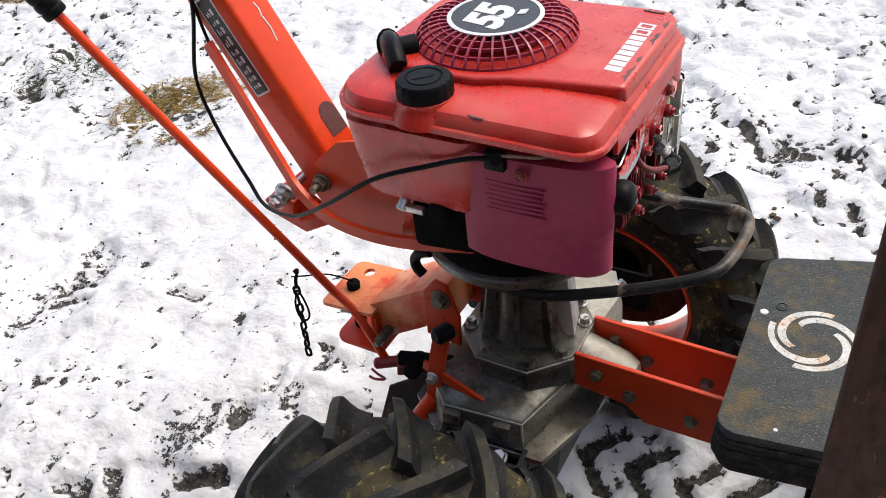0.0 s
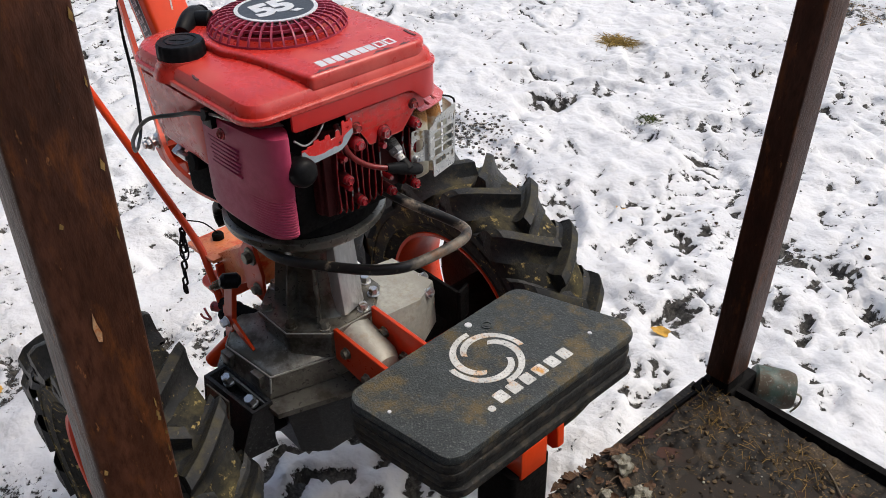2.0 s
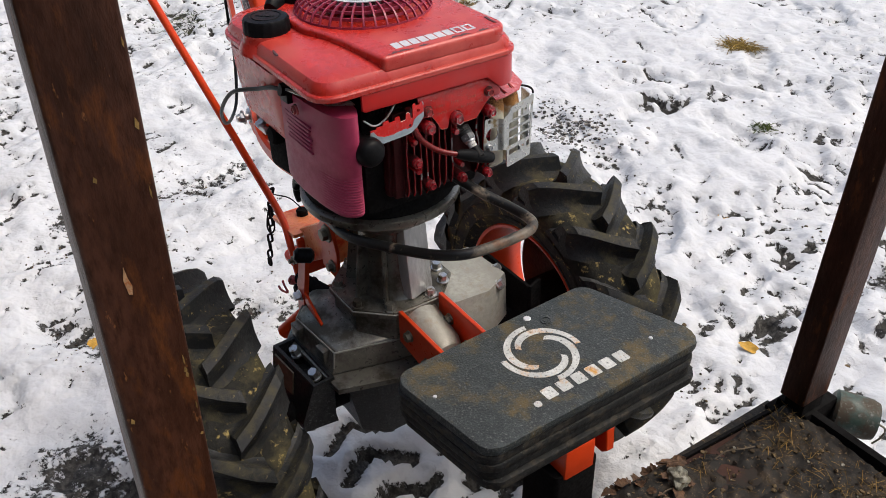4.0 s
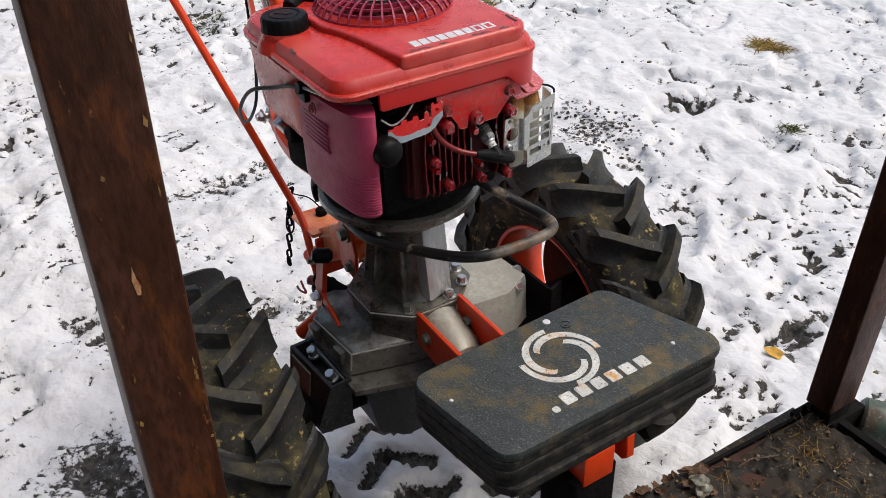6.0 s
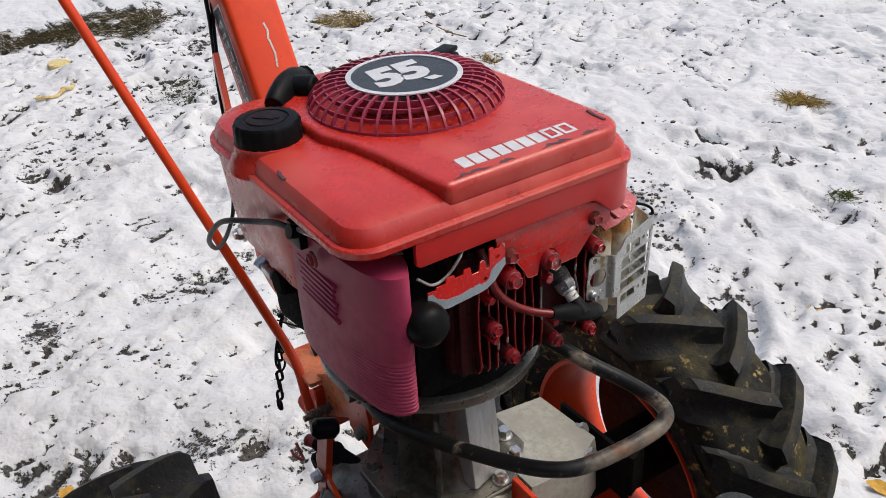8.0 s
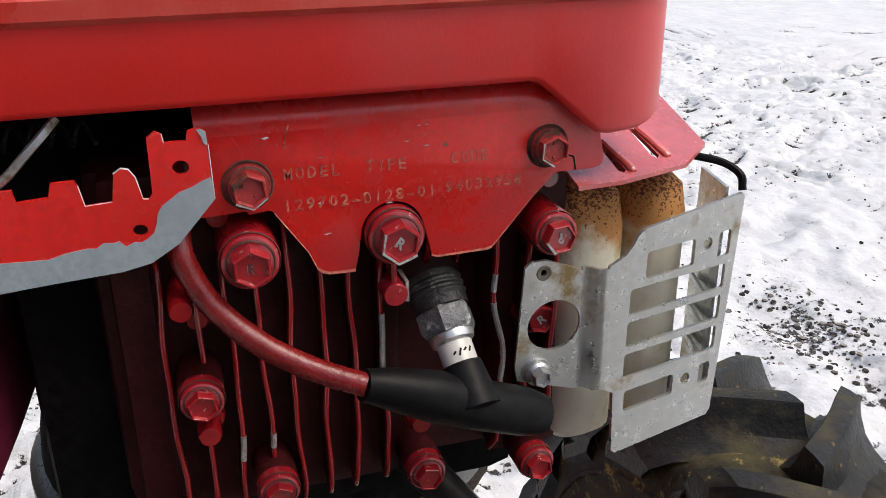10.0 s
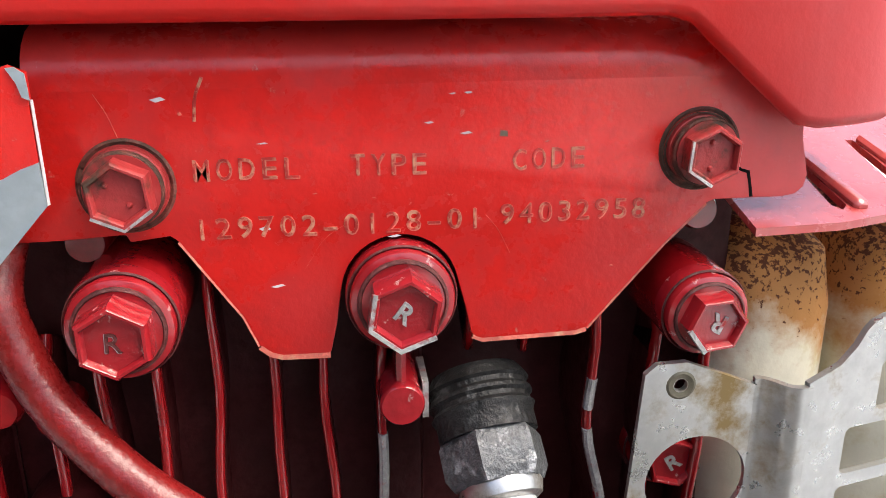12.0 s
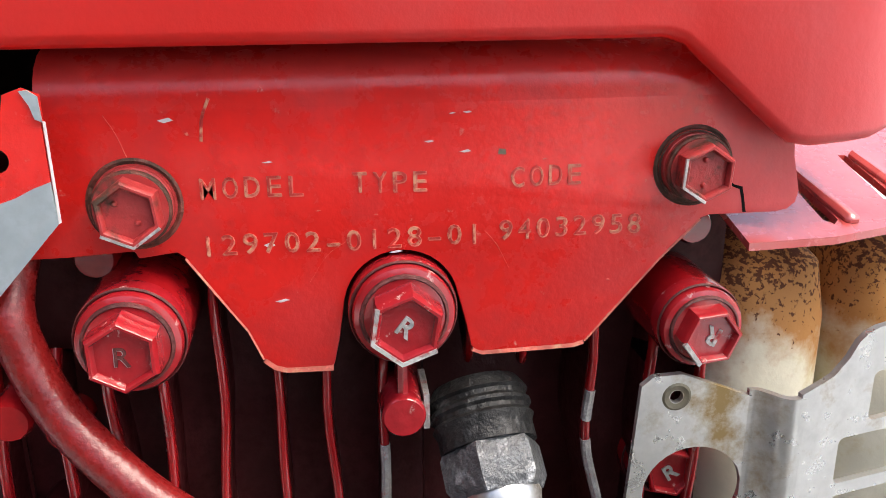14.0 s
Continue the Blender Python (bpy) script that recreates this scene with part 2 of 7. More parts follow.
def worn(m, colour, rough, axis, lo, hi, size, amp, most=1.0):
    """Lays a worn, rusty or sheen-coloured coat over a painted part: it sets in where the place along an axis, broken
    up by noise, passes from lo to hi.
    """
    nt = m.node_tree
    n, l = nt.nodes, nt.links
    b = n["Principled BSDF"]
    tc, sep, tx = n.new("ShaderNodeTexCoord"), n.new("ShaderNodeSeparateXYZ"), n.new("ShaderNodeTexNoise")
    tx.inputs["Scale"].default_value, tx.inputs["Detail"].default_value, tx.inputs["Roughness"].default_value = size, 8.0, 0.65
    l.new(tc.outputs["Object"], sep.inputs[0])
    l.new(tc.outputs["Object"], tx.inputs["Vector"])
    mad, mr = n.new("ShaderNodeMath"), n.new("ShaderNodeMapRange")
    mad.operation = "MULTIPLY_ADD"
    l.new(tx.outputs["Fac"], mad.inputs[0])
    mad.inputs[1].default_value = amp
    l.new(sep.outputs["XYZ".index(axis)], mad.inputs[2])
    l.new(mad.outputs[0], mr.inputs["Value"])
    mr.inputs["From Min"].default_value, mr.inputs["From Max"].default_value = lo + amp / 2, hi + amp / 2
    mr.inputs["To Max"].default_value = most
    for sock, value, kind in (("Base Color", (*colour, 1), "RGBA"), ("Roughness", rough, "FLOAT")):
        mx = n.new("ShaderNodeMix")
        mx.data_type = kind
        src = b.inputs[sock].links[0].from_socket
        a, c, o = (6, 7, 2) if kind == "RGBA" else (2, 3, 0)
        l.new(mr.outputs["Result"], mx.inputs[0])
        l.new(src, mx.inputs[a])
        mx.inputs[c].default_value = value
        l.new(mx.outputs[o], b.inputs[sock])
    return m


# Pink sheen of bright surroundings, put into the skirt's and plate's colour.
worn(M_SKIRT, (0.55, 0.075, 0.085), 0.36, "Y", 0.875, 0.900, 30, 0.03, 0.5)
worn(M_PLATE, (0.50, 0.085, 0.09), 0.42, "Y", 0.872, 0.888, 45, 0.03, 0.6)
# Faint pale highlight along the plate's top bend, also in the colour.
worn(M_PLATE, (0.50, 0.20, 0.19), 0.4, "Z", 0.7893, 0.7908, 160, 0.010, 0.10)
worn(M_RUST, (0.42, 0.18, 0.036), 0.85, "Z", 0.727, 0.741, 50, 0.07, 0.95)
worn(M_RUST, (0.085, 0.026, 0.010), 0.95, "Z", 0.7500, 0.7540, 800, 0.10, 0.95)

worn(M_PIPE, (0.30, 0.25, 0.19), 0.45, "X", -0.089, -0.068, 40, 0.07, 0.6)
worn(M_PIPE, (0.20, 0.075, 0.025), 0.7, "X", -0.080, -0.066, 50, 0.06, 0.6)


def litter(name, dark, light):
    """Loose bits, each with a tone of its own."""
    m = surf(name, dark, 0.85, var=0.3, scale=90, bump=0.4, spec=0.1)
    n, l = m.node_tree.nodes, m.node_tree.links
    geo, rp = n.new("ShaderNodeNewGeometry"), n.new("ShaderNodeValToRGB")
    rp.color_ramp.elements[0].color, rp.color_ramp.elements[1].color = (*dark, 1), (*light, 1)
    rp.color_ramp.elements[0].position = 0.35
    l.new(geo.outputs["Random Per Island"], rp.inputs["Fac"])
    l.new(rp.outputs["Color"], n["Principled BSDF"].inputs["Base Color"])
    return m


M_GRAVEL = litter("mixed_gravel", (0.03, 0.028, 0.026), (0.3, 0.28, 0.25))
M_CRUMB = litter("soil_crumb", (0.016, 0.012, 0.009), (0.17, 0.12, 0.065))
M_DRYBLADE = litter("dry_grass_blades", (0.045, 0.028, 0.010), (0.27, 0.17, 0.05))
M_MOSS = litter("dark_green_grass", (0.02, 0.028, 0.008), (0.10, 0.12, 0.03))
M_BROWNGRASS = litter("brown_dead_grass", (0.016, 0.013, 0.007), (0.12, 0.085, 0.03))
M_OCHRE = litter("ochre_dead_grass", (0.10, 0.065, 0.018), (0.40, 0.27, 0.08))


def snow_material():
    m = bpy.data.materials.new("trodden_snow_over_gravel")
    m.use_nodes = True
    n, l = m.node_tree.nodes, m.node_tree.links
    b = n["Principled BSDF"]
    geo = n.new("ShaderNodeNewGeometry")
    bare = n.new("ShaderNodeAttribute")
    bare.attribute_name = "bare"

    def tex(size, detail, rou=0.6):
        t = n.new("ShaderNodeTexNoise")
        t.inputs["Scale"].default_value, t.inputs["Detail"].default_value, t.inputs["Roughness"].default_value = size, detail, rou
        l.new(geo.outputs["Position"], t.inputs["Vector"])
        return t.outputs["Fac"]

    def calc(op, a, c):
        x = n.new("ShaderNodeMath")
        x.operation = op
        for s, v in zip(x.inputs, (a, c)):
            if hasattr(v, "links"):
                l.new(v, s)
            else:
                s.default_value = v
        return x.outputs[0]

    # thin snow breaks up into specks and islands
    cover = calc("ADD", bare.outputs["Fac"], calc("MULTIPLY", calc("SUBTRACT", tex(46, 9, 0.74), 0.5), 1.9))
    cover = calc("ADD", cover, calc("MULTIPLY", calc("SUBTRACT", tex(170, 5, 0.7), 0.5), 0.8))
    mr = n.new("ShaderNodeMapRange")
    mr.inputs["From Min"].default_value, mr.inputs["From Max"].default_value = 0.465, 0.535
    l.new(cover, mr.inputs["Value"])
    gr = n.new("ShaderNodeValToRGB")
    gr.color_ramp.elements[0].position, gr.color_ramp.elements[0].color = 0.44, (0.014, 0.0125, 0.011, 1)
    gr.color_ramp.elements[1].position, gr.color_ramp.elements[1].color = 0.74, (0.13, 0.122, 0.11, 1)
    l.new(tex(75, 9, 0.75), gr.inputs["Fac"])
    sn = n.new("ShaderNodeValToRGB")
    sn.color_ramp.elements[0].position, sn.color_ramp.elements[0].color = 0.3, (0.50, 0.51, 0.53, 1)
    sn.color_ramp.elements[1].position, sn.color_ramp.elements[1].color = 0.65, (0.605, 0.61, 0.62, 1)
    l.new(tex(5, 8), sn.inputs["Fac"])
    mx = n.new("ShaderNodeMix")
    mx.data_type = "RGBA"
    l.new(mr.outputs["Result"], mx.inputs[0])
    l.new(sn.outputs["Color"], mx.inputs[6])
    l.new(gr.outputs["Color"], mx.inputs[7])
    l.new(mx.outputs[2], b.inputs["Base Color"])
    b.inputs["Roughness"].default_value = 0.62
    b.inputs["Specular IOR Level"].default_value = 0.25
    bp = n.new("ShaderNodeBump")
    bp.inputs["Strength"].default_value, bp.inputs["Distance"].default_value = 0.9, 0.018
    l.new(calc("ADD", calc("ADD", calc("ADD", calc("MULTIPLY", tex(13, 3, 0.5), 1.1), calc("MULTIPLY", tex(30, 5, 0.58), 0.40)), calc("MULTIPLY", tex(95, 5, 0.66), 0.13)), calc("MULTIPLY", mr.outputs["Result"], -0.35)), bp.inputs["Height"])
    l.new(bp.outputs["Normal"], b.inputs["Normal"])
    return m


M_SNOW = snow_material()

# ---- builders ----
BASE = {}


def thing(name, at, label, category, group="", kind=""):
    ob = new(name)
    ob.location = at
    ob.empty_display_size = 0.05
    BASE[ob] = Vector(at)
    return tagged(ob, label, category, group, kind)


def finish(bm, angle=38):
    bmesh.ops.recalc_face_normals(bm, faces=bm.faces)
    for f in bm.faces:
        f.smooth = True
    lim = radians(angle)
    for e in bm.edges:
        if len(e.link_faces) != 2 or e.calc_face_angle(0) > lim:
            e.smooth = False


def mesh_of(name, bm, material, angle=38):
    finish(bm, angle)
    me = bpy.data.meshes.new(name)
    bm.to_mesh(me)
    bm.free()
    me.materials.append(material)
    return me


def part(name, bm, material, parent, label="", angle=38):
    """Links a bmesh, drawn in world coordinates, as one mesh under a thing or a part."""
    ob = new(name, mesh_of(name, bm, material, angle))
    if parent:
        ob.parent = parent
        if parent in BASE:
            ob.matrix_parent_inverse = Matrix.Translation(-BASE[parent])
    return tagged(ob, label)


def solo(name, bm, material, label, category, group="", kind="", angle=38):
    """A thing that is one mesh, its origin at its foot."""
    lo = [min(v.co[k] for v in bm.verts) for k in range(3)]
    hi = [max(v.co[k] for v in bm.verts) for k in range(3)]
    at = Vector(((lo[0] + hi[0]) / 2, (lo[1] + hi[1]) / 2, lo[2]))
    bmesh.ops.translate(bm, vec=-at, verts=bm.verts)
    ob = new(name, mesh_of(name, bm, material, angle))
    ob.location = at
    return tagged(ob, label, category, group, kind)


def bevel(bm, w, seg=2, angle=30, geom=None):
    edges = [e for e in (geom or bm.edges) if len(e.link_faces) == 2 and e.calc_face_angle(0) > radians(angle)]
    bmesh.ops.bevel(bm, geom=edges, offset=w, segments=seg, affect="EDGES", profile=0.6)
    return bm


def join(bm, other, m=None):
    """Adds the geometry of another bmesh, moved by m."""
    tmp = bpy.data.meshes.new("tmp")
    if m is not None:
        other.transform(m)
    other.to_mesh(tmp)
    other.free()
    bm.from_mesh(tmp)
    bpy.data.meshes.remove(tmp)
    return bm


def merged(parts):
    """Many small bmeshes as one."""
    V, F = [], []
    for b in parts:
        b.verts.index_update()
        o = len(V)
        V += [tuple(v.co) for v in b.verts]
        F += [[o + v.index for v in f.verts] for f in b.faces]
        b.free()
    me = bpy.data.meshes.new("tmp")
    me.from_pydata(V, [], F)
    bm = bmesh.new()
    bm.from_mesh(me)
    bpy.data.meshes.remove(me)
    return bm


def box(c, size, rot=(0, 0, 0), bev=0.0, seg=2):
    bm = bmesh.new()
    bmesh.ops.create_cube(bm, size=1)
    bmesh.ops.scale(bm, vec=size, verts=bm.verts)
    if bev:
        bevel(bm, bev, seg)
    bm.transform(pose(*c, *rot))
    return bm


def axis_pose(p, d):
    """A pose at p whose z points along d."""
    return Matrix.Translation(p) @ Vector(d).to_track_quat("Z", "Y").to_matrix().to_4x4()


def lathe(profile, p, d, seg=32, closed=False):
    """Turns (radius, height) rows round the axis d through p."""
    bm = bmesh.new()
    rings = []
    for r, h in profile:
        if r < 1e-6:
            rings.append([bm.verts.new((0, 0, h))])
        else:
            rings.append([bm.verts.new((r * math.cos(2 * math.pi * k / seg), r * math.sin(2 * math.pi * k / seg), h)) for k in range(seg)])
    pairs = list(zip(rings, rings[1:])) + ([(rings[-1], rings[0])] if closed else [])
    for a, b in pairs:
        for k in range(seg):
            q = [a[k % len(a)], a[(k + 1) % len(a)], b[(k + 1) % len(b)], b[k % len(b)]]
            q = list(dict.fromkeys(q))
            if len(q) > 2:
                bm.faces.new(q)
    if not closed:
        for ring in (rings[0], rings[-1]):
            if len(ring) > 2:
                bm.faces.new(ring)
    bm.transform(axis_pose(p, d))
    return bm


def rod(p, q, r, r2=None, seg=16, bev=0.0):
    p, q = Vector(p), Vector(q)
    L = (q - p).length
    r2 = r if r2 is None else r2
    prof = [(0, 0), (r, 0), (r2, L), (0, L)]
    if bev:
        prof = [(0, 0), (r - bev, 0), (r, bev), (r2, L - bev), (r2 - bev, L), (0, L)]
    return lathe(prof, p, q - p, seg)


def smooth_path(pts, n=8):
    """A Catmull-Rom line through the points."""
    P = [Vector(p) for p in pts]
    P = [2 * P[0] - P[1]] + P + [2 * P[-1] - P[-2]]
    out = []
    for a, b, c, d in zip(P, P[1:], P[2:], P[3:]):
        for k in range(n):
            t = k / n
            out.append(0.5 * ((2 * b) + (c - a) * t + (2 * a - 5 * b + 4 * c - d) * t * t + (3 * b - a - 3 * c + d) * t ** 3))
    return out + [P[-2]]


def sweep(pts, section, up=(0, 0, 1), cap=True):
    """Runs a flat section [(u, v)] along a line; v leans to up."""
    bm = bmesh.new()
    rings, up = [], Vector(up)
    for i, p in enumerate(pts):
        d = (pts[min(i + 1, len(pts) - 1)] - pts[max(i - 1, 0)]).normalized()
        u = d.cross(up)
        u = u.normalized() if u.length > 1e-4 else d.orthogonal().normalized()
        v = u.cross(d).normalized()
        rings.append([bm.verts.new(p + u * a + v * b) for a, b in section])
    for a, b in zip(rings, rings[1:]):
        for k in range(len(section)):
            bm.faces.new((a[k], a[(k + 1) % len(section)], b[(k + 1) % len(section)], b[k]))
    if cap:
        bm.faces.new(rings[0])
        bm.faces.new(rings[-1])
    return bm


def circle(r, n=10):
    return [(r * math.cos(2 * math.pi * k / n), r * math.sin(2 * math.pi * k / n)) for k in range(n)]


def tube(pts, r, n=10, smooth=8, up=(0, 0, 1)):
    return sweep(smooth_path(pts, smooth) if smooth else [Vector(p) for p in pts], circle(r, n), up)


def prism(poly, depth, m, bev=0.0, seg=2, holes=()):
    """Extrudes a flat outline [(a, b)] with holes by depth along its own normal, then places it by the matrix m."""
    bm = bmesh.new()
    loops = [[bm.verts.new((a, b, 0)) for a, b in ring] for ring in (poly, *holes)]
    edges = [bm.edges.new((r[k], r[(k + 1) % len(r)])) for r in loops for k in range(len(r))]
    if holes:
        bmesh.ops.triangle_fill(bm, use_beauty=True, use_dissolve=False, edges=edges)
    else:
        bm.faces.new(loops[0])
    ext = bmesh.ops.extrude_face_region(bm, geom=bm.faces[:])
    bmesh.ops.translate(bm, vec=(0, 0, depth), verts=[v for v in ext["geom"] if isinstance(v, bmesh.types.BMVert)])
    bmesh.ops.recalc_face_normals(bm, faces=bm.faces)
    if bev:
        bevel(bm, bev, seg, 50)
    bm.transform(m)
    return bm


def rounded(x0, x1, y0, y1, r, n=6):
    """A rectangle with round corners; r: one radius or four, from the low corner on, counter-clockwise."""
    rr = r if isinstance(r, (tuple, list)) else (r,) * 4
    out = []
    for (cx, cy, a0), q in zip(((x0, y0, 180), (x1, y0, 270), (x1, y1, 0), (x0, y1, 90)), rr):
        ox, oy = cx + (q if cx == x0 else -q), cy + (q if cy == y0 else -q)
        for k in range(n + 1):
            a = radians(a0 + 90 * k / n)
            out.append((ox + q * math.cos(a), oy + q * math.sin(a)))
    return out


def loft(rings, cap=(True, True)):
    bm = bmesh.new()
    R = [[bm.verts.new(p) for p in ring] for ring in rings]
    for a, b in zip(R, R[1:]):
        for k in range(len(a)):
            bm.faces.new((a[k], a[(k + 1) % len(a)], b[(k + 1) % len(b)], b[k]))
    for ok, ring in zip(cap, (R[0], R[-1])):
        if ok:
            bm.faces.new(ring)
    return bm


def hexbolt(p, d, af=0.0112, h=0.007, flange=0.0085, fh=0.0025, spin=0.0, dish=True):
    """A flanged hexagon bolt head on p, facing d; af: across the flats."""
    r = af / math.sqrt(3)
    bm = lathe([(0, 0), (flange, 0), (flange, fh * 0.6), (flange * 0.93, fh), (0, fh)], (0, 0, 0), (0, 0, 1), 24)
    hx = lathe([(0, fh * 0.5), (r, fh * 0.5), (r, h * 0.86), (r * 0.9, h)] + ([(r * 0.74, h), (r * 0.7, h - 0.0012), (0, h - 0.0012)] if dish else [(0, h)]), (0, 0, 0), (0, 0, 1), 6)
    hx.transform(Matrix.Rotation(radians(spin), 4, "Z"))
    join(bm, hx)
    bm.transform(axis_pose(p, d))
    return bm


def letters(name, body, size, m, material, parent, depth=0.0003, space=1.0, bold=0.0, label=""):
    """Words in the built-in font as a mesh; m places them, x along the line, z out of the surface."""
    cu = bpy.data.curves.new(name, "FONT")
    cu.body, cu.size, cu.extrude, cu.space_character, cu.offset = body, size, depth, space, bold
    cu.resolution_u = 3
    tmp = new("lettering", cu)
    me = bpy.data.meshes.new_from_object(tmp.evaluated_get(bpy.context.evaluated_depsgraph_get()))
    bpy.data.objects.remove(tmp)
    bpy.data.curves.remove(cu)
    me.transform(m)
    me.materials.clear()
    me.materials.append(material)
    ob = new(name, me)
    ob.parent = parent
    if parent in BASE:
        ob.matrix_parent_inverse = Matrix.Translation(-BASE[parent])
    return tagged(ob, label)


FRONT = Matrix(((0, 0, 1, 0), (1, 0, 0, 0), (0, 1, 0, 0), (0, 0, 0, 1)))  # (a, b, out) to (y, z, x)


def front(x):
    return Matrix.Translation((x, 0, 0)) @ FRONT




def lift(z):
    return Matrix.Translation((0, 0, z))


# ---- ground ----
def vnoise(X, Y, f, seed):
    """Smooth value noise, -1 to 1."""
    g = np.random.RandomState(seed).rand(256, 256) * 2 - 1
    x, y = X * f + 37.3, Y * f + 91.7
    i, j = np.floor(x).astype(int), np.floor(y).astype(int)
    u, v = x - i, y - j
    u, v = u * u * (3 - 2 * u), v * v * (3 - 2 * v)
    i, j, i1, j1 = i % 256, j % 256, (i + 1) % 256, (j + 1) % 256
    return (g[i, j] * (1 - u) + g[i1, j] * u) * (1 - v) + (g[i, j1] * (1 - u) + g[i1, j1] * u) * v


def fbm(X, Y, f, seed, octaves=4):
    return sum(vnoise(X, Y, f * 2 ** k, seed + k) / 2 ** k for k in range(octaves)) / 1.6


def ground_height(X, Y):
    """Height of the trodden snow and how far the gravel shows through it."""
    rs = np.random.RandomState(5)
    lumps = fbm(X, Y, 6.0, 21)
    clods = 1 - 2 * np.abs(vnoise(X, Y, 9.0, 26))
    z = 0.014 * fbm(X, Y, 1.3, 11) + 0.020 * lumps + 0.006 * clods + 0.010 * fbm(X, Y, 17.0, 31, 2)
    bare = 0.0 + 0.14 * fbm(X, Y, 0.9, 41) + 0.14 * fbm(X, Y, 4.5, 51)
    # small broken holes down to the gravel
    zone = np.clip(0.20 + 1.2 * fbm(X, Y, 1.1, 61) + 0.40 * np.clip((Y - 0.9 + 0.35 * (X + 0.8)) / 0.8, 0, 1) + 0.4 * np.clip((-1.5 - X) / 0.6, 0, 1), 0.0, 1)
    for f, seed, cut, wide in ((11.0, 71, 0.60, 0.08), (21.0, 81, 0.50, 0.10), (34.0, 91, 0.42, 0.12), (55.0, 96, 0.44, 0.10)):
        hole = np.clip((fbm(X * 1.35 + 0.5 * Y, Y * 0.7, f, seed, 3) - cut) / wide, 0, 1) * zone
        z -= 0.014 * hole
        bare = bare + 0.72 * hole

    edge = fbm(X, Y, 22.0, 95, 2)

    def press(cx, cy, ang, lx, ly, depth, show, crisp=0.012):
        nonlocal z, bare
        a = radians(ang)
        u = (X - cx) * math.cos(a) + (Y - cy) * math.sin(a)
        v = -(X - cx) * math.sin(a) + (Y - cy) * math.cos(a)
        d = np.maximum(np.abs(u) / (lx / 2), np.abs(v) / (ly / 2)) if crisp < 0.02 else np.sqrt((u / (lx / 2)) ** 2 + (v / (ly / 2)) ** 2)
        d = d + 0.16 * edge
        k = np.clip((1.15 - d) / 0.26, 0, 1)
        k = k * k * (3 - 2 * k)
        rim = np.clip(1 - np.abs(d - 1.5) / 0.35, 0, 1)
        z += -depth * k + 0.25 * depth * rim
        bare = np.maximum(bare, bare + show * k)

    # boot prints
    for k in range(190):
        cx, cy = rs.uniform(-4.5, 0.6), rs.uniform(0.2, 4.2)
        ang = rs.choice([20, 120, 75, 150]) + rs.uniform(-25, 25)
        press(cx, cy, ang, 0.27, 0.10, rs.uniform(0.008, 0.022), rs.uniform(0.0, 0.16), 0.05)
        for q in range(-2, 3):
            if rs.rand() < 0.6:
                c, n_ = math.cos(radians(ang)), math.sin(radians(ang))
                press(cx + 0.045 * q * c, cy + 0.045 * q * n_, ang + 90, 0.075, 0.017, 0.007, rs.uniform(0.1, 0.5))
    # lug prints of the tractor's tyres, and the lanes they pressed
    for k in range(9):
        for lane, sg in ((0.745, 1), (0.815, -1), (0.93, 1), (1.0, -1)):
            press(0.02 - 0.085 * k + 0.03 * (lane > 0.9), lane, 90 + 38 * sg + rs.uniform(-6, 6), 0.095, 0.028, 0.018, 0.78)
    # tracks of cleated tyres across the yard
    for x0, y0, x1, y1 in ((0.25, 1.45, -1.6, 3.7), (0.42, 1.85, -1.0, 3.8), (-0.6, 1.40, -3.4, 2.6), (-1.3, 0.9, -3.8, 1.7)):
        L = math.hypot(x1 - x0, y1 - y0)
        a = math.degrees(math.atan2(y1 - y0, x1 - x0))
        for k in range(int(L / 0.10)):
            t, sd = 0.10 * k / L, 1 if k % 2 else -1
            ox, oy = -sd * 0.045 * (y1 - y0) / L, sd * 0.045 * (x1 - x0) / L
            if rs.rand() < 0.7:
                press(x0 + (x1 - x0) * t + ox + rs.uniform(-0.02, 0.02), y0 + (y1 - y0) * t + oy + rs.uniform(-0.02, 0.02), a + 42 * sd + rs.uniform(-10, 10), 0.095, 0.030, 0.012, rs.uniform(0.0, 0.45))
    # crisp single prints: where, which way, how long, how bare
    for cx, cy, an, L, show in ((-1.107, 0.422, 129, 0.090, 0.52), (-1.068, 0.536, 130, 0.085, 0.50), (-0.866, 0.937, 111, 0.080, 0.42), (-1.132, 0.501, 8, 0.075, 0.40), (-0.922, 0.616, 35, 0.095, 0.62),
                                (-0.946, 0.759, 88, 0.06, 0.36), (-0.931, 0.853, 114, 0.06, 0.34), (-1.298, 0.989, 13, 0.085, 0.44)):
        press(cx, cy, an, L, 0.034, 0.018, show)
    for cx, cy, an, L, show in ((-0.495, 1.826, 102, 0.10, 0.36), (-0.370, 1.776, 109, 0.11, 0.36), (-0.288, 1.801, 23, 0.09, 0.30), (-0.325, 1.630, 168, 0.09, 0.55), (-0.318, 1.560, 108, 0.08, 0.60),
                                (-0.250, 1.695, 173, 0.08, 0.36), (-0.01, 1.797, 108, 0.09, 0.45), (-0.252, 1.755, 110, 0.07, 0.36), (-0.637, 1.912, 110, 0.09, 0.28), (-0.254, 1.646, 105, 0.07, 0.38)):
        press(cx, cy, an, L, 0.034, 0.015, show)
